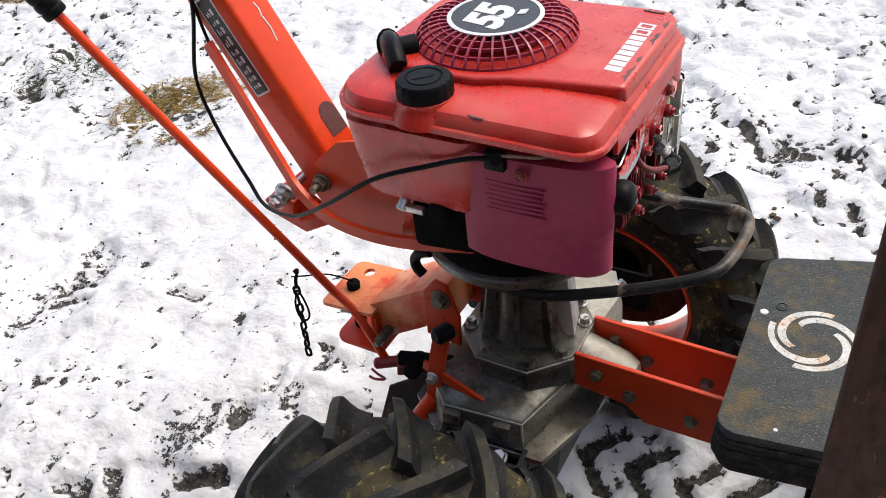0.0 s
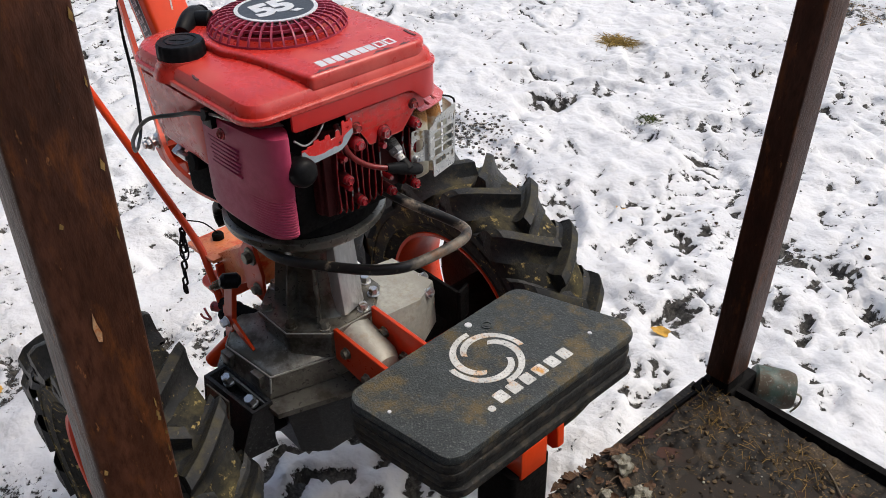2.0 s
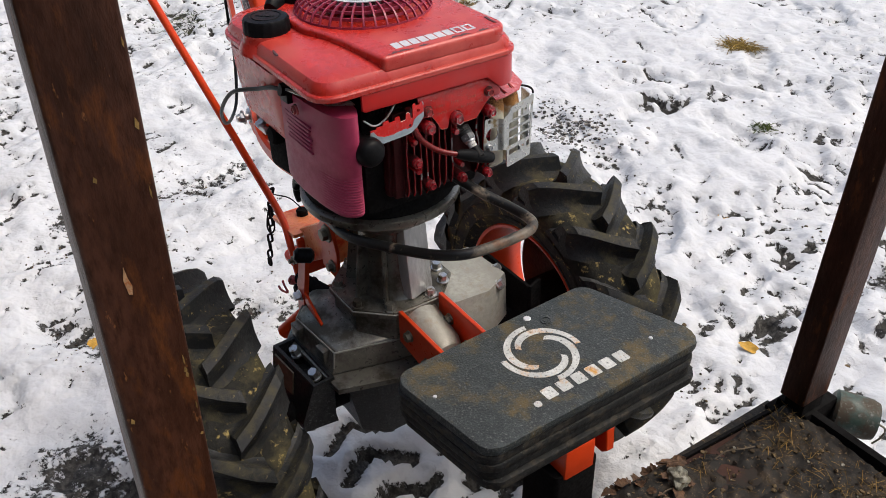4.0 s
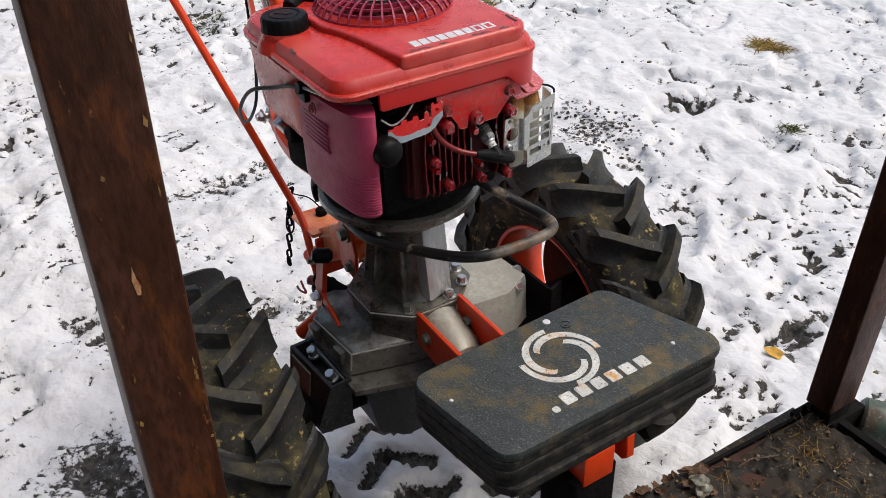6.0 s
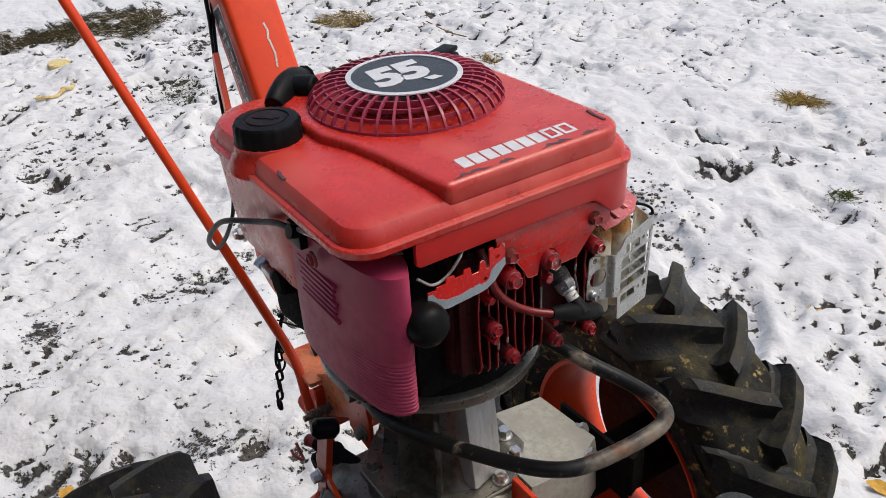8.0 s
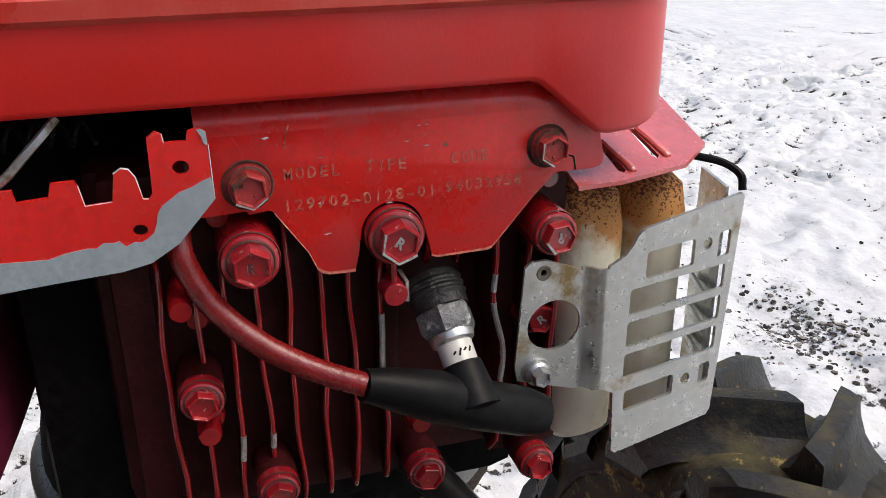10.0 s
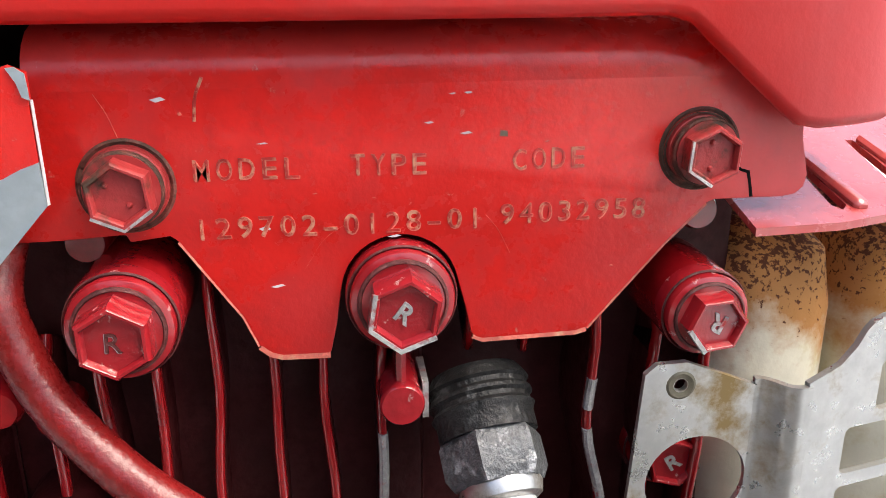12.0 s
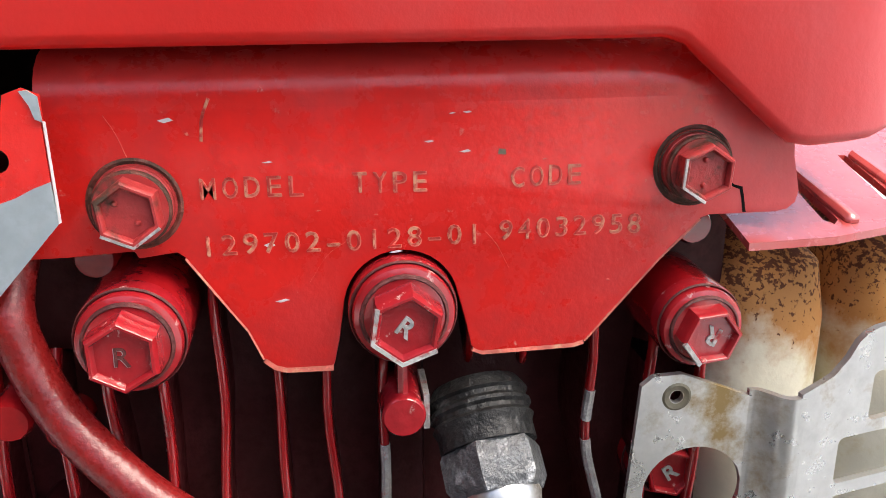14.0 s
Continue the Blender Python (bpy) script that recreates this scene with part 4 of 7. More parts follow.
CX, CY = 0.014, 0.806
for a0 in (225, 135, 45, -45):
    out, inn = [], []
    for k in range(27):
        t = k / 26
        a, r = radians(a0 - 150 * t), 0.0265 + 0.0215 * t ** 0.8
        w = 0.0048 * (0.75 + 0.25 * math.sin(math.pi * min(1, t * 1.3)))
        out.append((CX + (r + w) * math.cos(a), CY + (r + w) * math.sin(a)))
        inn.append((CX + (r - w) * math.cos(a), CY + (r - w) * math.sin(a)))
    part("painted_crescent", prism(out + inn[::-1], 0.0005, lift(WZ)), M_WHITE, weight, "worn white paint with rust")
rs = random.Random(9)
for k in range(6):
    y = 0.7625 + 0.0215 * k
    part("painted_bar", prism(rounded(0.0645, 0.0815, y, y + 0.0155, 0.0015, 2), 0.0005, lift(WZ)), M_WHITE, weight, "worn white paint")
part("painted_dot", prism(rounded(0.0755, 0.0845, 0.744, 0.753, 0.0035, 3), 0.0005, lift(WZ)), M_WHITE, weight)
for x, y, r in ((0.069, 0.930, 0.0028), (0.005, 0.662, 0.0025), (-0.046, 0.832, 0.005)):
    part("lead_plug", lathe([(0, 0.0012), (r * 0.8, 0.001), (r, 0), (r, -0.002), (0, -0.002)], (x, y, WZ), (0, 0, 1), 12), M_SILVER, weight)
part("screw", lathe([(0, 0.001), (0.003, 0.001), (0.003, 0.0002), (0.0055, 0.0002), (0.0055, 0.0014), (0.007, 0.0012), (0.007, -0.002), (0, -0.002)], (-0.029, 0.848, WZ), (0, 0, 1), 18), M_IRON, weight)
# front hitch plates below the weights
part("hitch_block", box((0.04, 0.790, 0.447), (0.142, 0.044, 0.046), (0, 0, 0), 0.003), M_ORANGE, tractor, "orange-red front hitch block")
part("hitch_plate", prism([(-0.03, 0.47), (0.110, 0.47), (0.112, 0.437), (0.104, 0.429), (0.02, 0.432), (-0.03, 0.44)], 0.012, Matrix(((1, 0, 0, 0), (0, 0, -1, 0.842), (0, 1, 0, 0), (0, 0, 0, 1))), 0.0012, 1), M_ORANGE, tractor)
part("stand_leg", loft(rings_at(((0.0, rounded(0.045, 0.105, 0.752, 0.823, 0.008, 3)), (0.30, rounded(0.045, 0.108, 0.755, 0.823, 0.008, 3)), (0.43, rounded(0.045, 0.108, 0.757, 0.823, 0.008, 3))))), M_DARK, tractor, "black steel front leg")

# flange ring under the engine
ring = lathe([(0.05, 0.578), (0.098, 0.578), (0.112, 0.588), (0.114, 0.592), (0.114, 0.600), (0.110, 0.603), (0.05, 0.603)], (GX + 0.006, YC, 0), (0, 0, 1), 56, closed=True)
part("engine_flange", ring, M_ALU, tractor, "dull aluminium mounting ring")
sump = lathe([(0, 0.60), (0.104, 0.60), (0.108, 0.606), (0.106, 0.622), (0.09, 0.64), (0.085, 0.70), (0, 0.70)], (GX + 0.006, YC, 0), (0, 0, 1), 48)
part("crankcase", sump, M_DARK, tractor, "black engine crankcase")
# looped guard tube
guard = tube([(-0.335, 0.708, 0.578), (-0.27, 0.705, 0.585), (-0.20, 0.722, 0.60), (-0.135, 0.745, 0.615), (-0.100, 0.762, 0.626), (-0.086, 0.785, 0.630), (-0.080, 0.83, 0.633), (-0.083, 0.862, 0.634),
              (-0.100, 0.876, 0.634), (-0.135, 0.872, 0.636), (-0.17, 0.855, 0.645), (-0.21, 0.835, 0.66)], 0.0068, 12, 6)
part("guard_tube", guard, M_PIPE, tractor, "black tubular guard with scuffed paint")

# ---- engine ----
EX, EY = -0.357, 0.800
SX0, SX1, SY0, SY1 = -0.487, -0.181, 0.643, 0.920


def shell(z, inset):
    r = [max(0.012, q - inset) for q in (0.055, 0.030, 0.026, 0.05)]
    return [(x, y, z) for x, y in rounded(SX0 + inset, SX1 - inset, SY0 + inset, SY1 - inset, r, 8)]


cowl = loft([shell(*p) for p in ((0.8225, 0.014), (0.8172, 0.008), (0.8174, 0.0015), (0.819, 0.0), (0.8235, 0.0), (0.8250, 0.0012), (0.8255, 0.0045), (0.828, 0.0050),
                                 (0.833, 0.0065), (0.838, 0.0105), (0.841, 0.018), (0.8425, 0.030), (0.844, 0.07))])
engine_cowl = part("engine_cowl", cowl, M_SHROUD, tractor, "faded red plastic engine cowl with worn edges", 24)
# raised deck with its stepped seam
outline = [(-0.332, 0.702), (-0.302, 0.713), (-0.268, 0.7195), (-0.235, 0.7235), (-0.21, 0.7265), (-0.1885, 0.7305)] + \
          [(-0.2135 + 0.025 * math.cos(radians(a)), 0.884 + 0.024 * math.sin(radians(a))) for a in range(0, 91, 15)] + \
          [(-0.30, 0.906), (-0.43, 0.900), (-0.462, 0.88), (-0.470, 0.75), (-0.455, 0.722), (-0.43, 0.705), (-0.38, 0.700)]
deck = prism(outline, 0.021, lift(0.831), 0.006, 3)
bevel(deck, 0.0015, 1, 50)
part("deck", deck, M_SHROUD, engine_cowl, "faded red plastic deck")
# skirt in front, over the model plate
def skirt_edge(y):
    """Height of the skirt's lower edge across the front."""
    for (y0, z0), (y1, z1) in zip(SKIRT, SKIRT[1:]):
        if y <= y1:
            return z0 + (z1 - z0) * max(0.0, (y - y0) / (y1 - y0))
    return SKIRT[-1][1]


SKIRT = ((0.698, 0.7985), (0.7015, 0.7958), (0.8665, 0.7958), (0.8698, 0.7948), (0.8855, 0.7812), (0.8882, 0.7792), (0.8915, 0.7786), (0.904, 0.7792), (0.914, 0.7815), (0.918, 0.786))
plan = [(-0.1828, y, 1.0, 0.0) for y in (0.698, 0.6995, 0.7015, 0.74, 0.78, 0.82, 0.855, 0.8650, 0.8665, 0.8680, 0.8698, 0.8730, 0.879, 0.8855, 0.8868, 0.8882, 0.8898, 0.8915)]
plan += [(-0.2068 + 0.024 * math.cos(radians(a)), 0.8935 + 0.024 * math.sin(radians(a)), math.cos(radians(a)), math.sin(radians(a))) for a in range(0, 86, 12)]
rings = []
for x, y, nx, ny in plan:
    zb = skirt_edge(y)
    rings.append([(x - nx * d, y - ny * d, zb + h if h < 0.01 else 0.824) for d, h in ((0, 0.02), (0, 0.0022), (0.0004, 0.0009), (0.0014, 0.0002), (0.0026, 0.0), (0.0038, 0.0008), (0.0042, 0.0024), (0.0042, 0.02))])
part("skirt", loft(rings), M_SKIRT, engine_cowl, "red plastic front skirt", 50)
# side wall of the tank
wall = loft(rings_at(((0.712, rounded(-0.455, -0.318, 0.664, 0.75, 0.02)), (0.720, rounded(-0.463, -0.312, 0.658, 0.75, 0.024)), (0.76, rounded(-0.471, -0.308, 0.654, 0.75, 0.028)), (0.806, rounded(-0.477, -0.304, 0.652, 0.75, 0.03)))))
part("fuel_tank", wall, M_SHROUD, tractor, "red plastic fuel tank under the cowl", 50)
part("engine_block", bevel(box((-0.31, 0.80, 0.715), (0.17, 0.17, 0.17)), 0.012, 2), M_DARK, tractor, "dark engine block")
# filler neck and cap
part("filler_neck", lathe([(0, 0.82), (0.038, 0.82), (0.0335, 0.832), (0.0305, 0.836), (0.0305, 0.843), (0, 0.843)], (-0.374, 0.674, 0), (0, 0, 1), 36), M_SHROUD, engine_cowl)
cap = bmesh.new()
prof = [(0, 0.861), (0.0165, 0.861), (0.0172, 0.8598), (0.0185, 0.8598), (0.0192, 0.861), (0.0265, 0.8602), (0.0285, 0.8575), (0.0295, 0.834), (0.0285, 0.832), (0, 0.832)]
join(cap, lathe(prof, (-0.374, 0.674, 0), (0, 0, 1), 72))
for v in cap.verts:
    d = Vector((v.co.x + 0.374, v.co.y - 0.674))
    if d.length > 0.026:
        k = 1 - 0.03 * max(0, math.cos(18 * math.atan2(d.y, d.x)))
        v.co.x, v.co.y = -0.374 + d.x * k, 0.674 + d.y * k
fuel_cap = part("fuel_cap", cap, M_BLACK, tractor, "black ribbed plastic fuel cap")
for dx, dy, sx, sy in ((-0.004, -0.006, 0.010, 0.003), (0.002, 0.0, 0.013, 0.003), (0.005, 0.006, 0.008, 0.003)):
    part("moulded_mark", box((-0.374 + dx, 0.674 + dy, 0.8612), (sx, sy, 0.0010), (0, 0, 35), 0.0003, 1), M_BLACK, fuel_cap)

# starter grille
GZ = 0.848


def dome(r):
    t = min(1, max(0, (r - 0.05) / 0.038))
    return GZ + 0.024 * math.sqrt(max(0.0, 1 - t ** 2.6))


bars = []
for k in range(38):
    a = 2 * math.pi * k / 38
    pts = [Vector((EX + r * math.cos(a), EY + r * math.sin(a), z)) for r, z in [(0.049, dome(0.049))] + [(0.05 + 0.038 * q, dome(0.05 + 0.038 * q)) for q in (0.2, 0.4, 0.6, 0.75, 0.88, 0.96, 1.0)] + [(0.088, GZ - 0.004)]]
    bars.append(sweep(pts, [(-0.0011, -0.0018), (0.0011, -0.0018), (0.0011, 0.0010), (-0.0011, 0.0010)]))
for r, dz in ((0.0605, 0), (0.0715, 0), (0.0805, 0), (0.0868, 0)):
    z = dome(r) - 0.0016
    bars.append(lathe([(r - 0.0008, z - 0.0024), (r + 0.0008, z - 0.0024), (r + 0.0008, z + 0.0012), (r - 0.0008, z + 0.0012)], (EX, EY, 0), (0, 0, 1), 72, closed=True))
bars.append(lathe([(0.0875, GZ - 0.006), (0.0915, GZ - 0.006), (0.0912, GZ + 0.0012), (0.0885, GZ + 0.0016)], (EX, EY, 0), (0, 0, 1), 72, closed=True))
grille = part("starter_grille", merged(bars), M_GRILL, tractor, "maroon plastic starter grille")
part("flywheel", lathe([(0, GZ + 0.001), (0.083, GZ + 0.0005), (0.085, GZ - 0.004), (0, GZ - 0.004)], (EX, EY, 0), (0, 0, 1), 48), M_DARK, grille)
part("inner_ring", lathe([(0.052, dome(0.06) - 0.012), (0.056, dome(0.06) - 0.012), (0.056, dome(0.06) - 0.004), (0.052, dome(0.06) - 0.004)], (EX, EY, 0), (0, 0, 1), 48, closed=True), M_GRILL, grille)
badge = part("badge", lathe([(0, dome(0.05) + 0.0015), (0.0475, dome(0.05) + 0.0015), (0.0475, dome(0.05) - 0.002), (0, dome(0.05) - 0.002)], (EX, EY, 0), (0, 0, 1), 56), M_STICKER, tractor, "round black badge with silver figures")
part("badge_ring", lathe([(0.0470, dome(0.05) + 0.001), (0.0518, dome(0.05) + 0.0005), (0.0518, dome(0.05) + 0.0018), (0.0470, dome(0.05) + 0.0021)], (EX, EY, 0), (0, 0, 1), 56, closed=True), M_SILVER, badge)
BZ = dome(0.05) + 0.0017
turn = Matrix.Translation((EX + 0.016, EY - 0.034, BZ)) @ Matrix.Rotation(radians(91), 4, "Z") @ Matrix(((1, 0.16, 0, 0), (0, 1, 0, 0), (0, 0, 1, 0), (0, 0, 0, 1)))
letters("badge_number", "55", 0.058, turn, M_SILVER, badge, 0.0002, 0.92, 0.0030, "silver printed figures")
part("printed_shape", prism([(EX + 0.022, EY + 0.006), (EX + 0.030, EY + 0.010), (EX + 0.029, EY + 0.022), (EX + 0.021, EY + 0.018)], 0.0004, lift(BZ)), M_SILVER, badge)

# pull grip
gd = Vector((-0.083, -0.073, 0)).normalized()
g0 = Vector((EX, EY, 0.856)) + gd * 0.086
stem = rod(g0, g0 + gd * 0.024, 0.012, 0.011, 20, 0.002)
side = Vector((-gd.y, gd.x, 0))
g1 = g0 + gd * 0.027
join(stem, sweep([g1 + side * 0.031 * k / 4 + Vector((0, 0, -0.0006 * k * k)) for k in range(-4, 5)],
                 [(0.0108 * math.cos(2 * math.pi * k / 14), 0.0155 * math.sin(2 * math.pi * k / 14)) for k in range(14)]))
bevel(stem, 0.003, 2, 60)
part("starter_grip", stem, M_BLACK, engine_cowl, "black plastic starter pull grip")
bm = box((-0.402, 0.874, 0.856), (0.018, 0.022, 0.016), (0, 0, 25), 0.004)
join(bm, box((-0.406, 0.872, 0.865), (0.016, 0.034, 0.005), (0, 0, 25), 0.002))
part("choke_knob", bm, M_BLACK, engine_cowl, "black plastic knob")

# silver lettering blocks on the deck
DZ = 0.852
for k in range(7):
    y = 0.7565 + 0.0117 * k
    part("lettering_block", prism([(-0.2035, y), (-0.2035, y + 0.0098), (-0.2205, y + 0.0112), (-0.2205, y + 0.0014)], 0.0004, lift(DZ)), M_SILVER, engine_cowl, "silver print")
for k in range(2):
    y = 0.8395 + 0.0148 * k
    o = [(-0.2035, y), (-0.2035, y + 0.0128), (-0.2215, y + 0.0138), (-0.2215, y + 0.001)]
    i = [(-0.2065, y + 0.003), (-0.2065, y + 0.0098), (-0.2185, y + 0.0108), (-0.2185, y + 0.004)]
    part("lettering_block", prism(o, 0.0004, lift(DZ), holes=(i,)), M_SILVER, engine_cowl, "silver outline print")

rs = random.Random(8)
for y0, y1 in ((0.740, 0.775), (0.782, 0.796), (0.822, 0.852), (0.862, 0.880)):
    pts = [(-0.1935 + rs.uniform(-0.0008, 0.0008), y0 + (y1 - y0) * k / 7) for k in range(8)]
    part("scuff", prism(pts + [(x - rs.uniform(0.002, 0.0068) * math.sin(math.pi * (k + 0.5) / 8), y) for k, (x, y) in reversed(list(enumerate(pts)))], 0.0001, lift(DZ)), M_SCUFF, engine_cowl, "grey scuff on the paint")
for x0, y0, x1, y1, z in ((-0.318, 0.6565, -0.300, 0.6535, 0.8385), (-0.205, 0.8965, -0.228, 0.8985, 0.8525)):
    part("scuff", sweep([Vector((x0, y0, z)), Vector(((x0 + x1) / 2, (y0 + y1) / 2 - 0.001, z)), Vector((x1, y1, z))], [(-0.002, -0.0006), (0.002, -0.0006), (0.0012, 0.0006), (-0.0012, 0.0006)]), M_SCUFF, engine_cowl, "grey scuff on the paint")
# air filter cover
plan = [(-0.337, 0.662), (-0.315, 0.657), (-0.28, 0.656), (-0.24, 0.658), (-0.21, 0.662), (-0.192, 0.667), (-0.182, 0.675), (-0.1785, 0.685), (-0.186, 0.692), (-0.215, 0.70), (-0.337, 0.705)]
pc = Vector((-0.26, 0.683))


cl = smooth_path([(x, y, 0) for x, y in plan + plan[:1]], 5)[:-1]
dense = [(p.x, p.y) for p in cl]
levels = [(0.664, 0.90), (0.667, 0.955)]
for k in range(14):
    z = 0.669 + 0.0036 * k
    levels += [(z, 0.964), (z + 0.0012, 0.984), (z + 0.0026, 0.984)]
levels += [(0.7205, 0.976), (0.723, 0.992), (0.76, 0.997), (0.793, 1.0), (0.797, 0.99), (0.797, 0.9)]


def rib_scale(x, z, k):
    return k if x > -0.232 or z < 0.668 or z > 0.7205 else 0.978


cover = loft([[(pc.x + (x - pc.x) * rib_scale(x, z, k), pc.y + (y - pc.y) * rib_scale(x, z, k), z) for x, y in dense] for z, k in levels])
air_cover = part("air_filter_cover", cover, M_COVER, tractor, "sun-faded magenta plastic air filter cover")
for k in range(7):
    w = 0.058 - 0.004 * (k % 3)
    part("embossed_line", box((-0.272, 0.6567, 0.768 - 0.0056 * k), (w + 0.008, 0.0034, 0.0024), (0, 0, -0.6), 0.0006, 1), M_COVER, air_cover)
part("retaining_clip", join(box((-0.290, 0.654, 0.795), (0.022, 0.010, 0.020), (0, 0, 0), 0.002), rod((-0.285, 0.650, 0.80), (-0.285, 0.644, 0.802), 0.006, seg=14)), M_BLACK, air_cover, "black cable clip")
part("cover_bolt", hexbolt((-0.262, 0.652, 0.785), (0, -1, 0), 0.009, 0.005, 0.007, 0.002), M_RUSTBOLT, air_cover)
part("clip_plate", prism([(-0.25, 0.668), (-0.222, 0.672), (-0.205, 0.70), (-0.25, 0.70)], 0.0016, lift(0.798)), M_GALV, air_cover)
part("clip_wire", tube([(-0.285, 0.65, 0.803), (-0.265, 0.652, 0.806), (-0.25, 0.660, 0.803), (-0.235, 0.672, 0.801)], 0.0018, 8, 5), M_GALV, air_cover)
part("primer_bulb", lathe([(0, 0.012), (0.008, 0.0115), (0.0135, 0.009), (0.0165, 0.005), (0.0175, 0.0), (0.0175, -0.010), (0.0150, -0.014), (0.0150, -0.06), (0, -0.06)], (-0.176, 0.700, 0.750), (1, 0.1, 0), 32), M_BLACK, tractor, "black rubber primer bulb")

# cylinder head
def front_bolt(name, x, y, z, washer, flange, hexr, h, spin, material, parent, label=""):
    """A flanged hexagon bolt that faces forward: a washer, a sloping flange and a hexagon with a hollow top."""
    bm = lathe([(0, -0.002), (washer, -0.002), (washer, 0.0007), (washer * 0.985, 0.0011), (washer * 0.95, 0.0012), (flange * 1.01, 0.0010), (flange, 0.0014), (flange, 0.0022),
                (flange * 0.97, 0.0027), (hexr * 1.06, 0.0034), (0, 0.0034)], (0, 0, 0), (0, 0, 1), 36)
    rows = ((1.0, 0.0030), (1.0, 0.86 * h), (0.965, 0.95 * h), (0.91, h), (0.83, h), (0.79, 0.965 * h), (0.76, h - 0.0013))
    hx = bmesh.new()
    rings = []
    for k, hh in rows:
        rings.append([hx.verts.new((hexr * k * math.cos(radians(30 + 60 * q)), hexr * k * math.sin(radians(30 + 60 * q)), hh)) for q in range(6)])
    for a, b in zip(rings, rings[1:]):
        for q in range(6):
            hx.faces.new((a[q], a[(q + 1) % 6], b[(q + 1) % 6], b[q]))
    hx.faces.new(rings[-1])
    bevel(hx, 0.00035, 2, 40)
    hx.transform(Matrix.Rotation(radians(spin), 4, "Z"))
    join(bm, hx)
    bm.transform(Matrix.Translation((x, y, z)) @ FRONT)
    return part(name, bm, material, parent, label)


def bare_rim(x, y, z, hexr, h, spin, corners, parent, r=0.00032):
    """Paint knocked off the rim of a bolt, along some of its corners."""
    p = [Vector((x + h - 0.0001, y + 0.95 * hexr * math.cos(radians(30 + 60 * q + spin)), z + 0.95 * hexr * math.sin(radians(30 + 60 * q + spin)))) for q in corners]
    part("bare_rim", sweep(p, [(-r * 1.6, -r), (r * 1.6, -r), (r * 1.2, r), (-r, r * 0.7)], up=(1, 0, 0)), M_BARE, parent, "bare metal where paint is knocked off")


# Head body and fin roots darkened: the shade between fins is in the colour.
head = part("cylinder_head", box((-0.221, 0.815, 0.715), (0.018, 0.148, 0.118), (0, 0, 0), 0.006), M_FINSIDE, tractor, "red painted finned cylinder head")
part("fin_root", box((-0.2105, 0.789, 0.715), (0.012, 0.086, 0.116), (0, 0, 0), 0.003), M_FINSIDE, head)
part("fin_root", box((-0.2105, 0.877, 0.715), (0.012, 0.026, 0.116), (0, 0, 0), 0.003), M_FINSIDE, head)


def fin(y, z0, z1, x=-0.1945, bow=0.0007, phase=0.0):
    """A thin cast fin with a rounded, slightly wavy painted edge; shade is put into its sides' colour."""
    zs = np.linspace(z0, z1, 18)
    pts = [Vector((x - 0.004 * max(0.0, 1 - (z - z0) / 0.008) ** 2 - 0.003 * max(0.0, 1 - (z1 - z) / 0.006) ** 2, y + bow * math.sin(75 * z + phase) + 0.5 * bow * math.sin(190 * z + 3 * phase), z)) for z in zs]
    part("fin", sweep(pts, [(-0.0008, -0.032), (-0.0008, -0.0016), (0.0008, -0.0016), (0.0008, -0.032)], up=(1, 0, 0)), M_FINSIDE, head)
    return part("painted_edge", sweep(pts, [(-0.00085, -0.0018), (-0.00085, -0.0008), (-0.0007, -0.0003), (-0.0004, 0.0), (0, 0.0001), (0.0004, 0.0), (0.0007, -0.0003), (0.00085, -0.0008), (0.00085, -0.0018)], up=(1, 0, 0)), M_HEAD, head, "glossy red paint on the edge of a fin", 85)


for k, (y, z0, z1) in enumerate(((0.7591, 0.660, 0.755), (0.7686, 0.658, 0.746), (0.7778, 0.656, 0.748), (0.7868, 0.656, 0.746), (0.7956, 0.657, 0.760), (0.8052, 0.658, 0.758), (0.8144, 0.659, 0.756),
                                 (0.8240, 0.660, 0.748), (0.8390, 0.738, 0.762), (0.8491, 0.737, 0.762), (0.8625, 0.663, 0.762), (0.8725, 0.665, 0.746), (0.8820, 0.666, 0.744)), 1):
    fin(y, z0, z1, bow=0.0016 if y == 0.8625 else 0.0006, phase=1.7 * k)
for y, z0, z1, ph, bow in ((0.8240, 0.690, 0.7245, 1.7 * 8, 0.0006), (0.8625, 0.7265, 0.7325, 1.7 * 11, 0.0016), (0.8625, 0.690, 0.7225, 1.7 * 11, 0.0016), (0.7778, 0.680, 0.689, 1.7 * 3, 0.0006), (0.7868, 0.683, 0.688, 1.7 * 4, 0.0006)):
    zs = np.linspace(z0, z1, 12)
    pts = [Vector((-0.1942, y + bow * math.sin(75 * z + ph) + 0.5 * bow * math.sin(190 * z + 3 * ph), z)) for z in zs]
    part("bare_edge", sweep(pts, [(-0.0009, -0.0014), (-0.0008, -0.0004), (-0.0003, 0.0001), (0.0004, 0.0), (0.0009, -0.0006), (0.0009, -0.0014)], up=(1, 0, 0)), M_BARE, head, "bare grey metal on the edge of a fin")


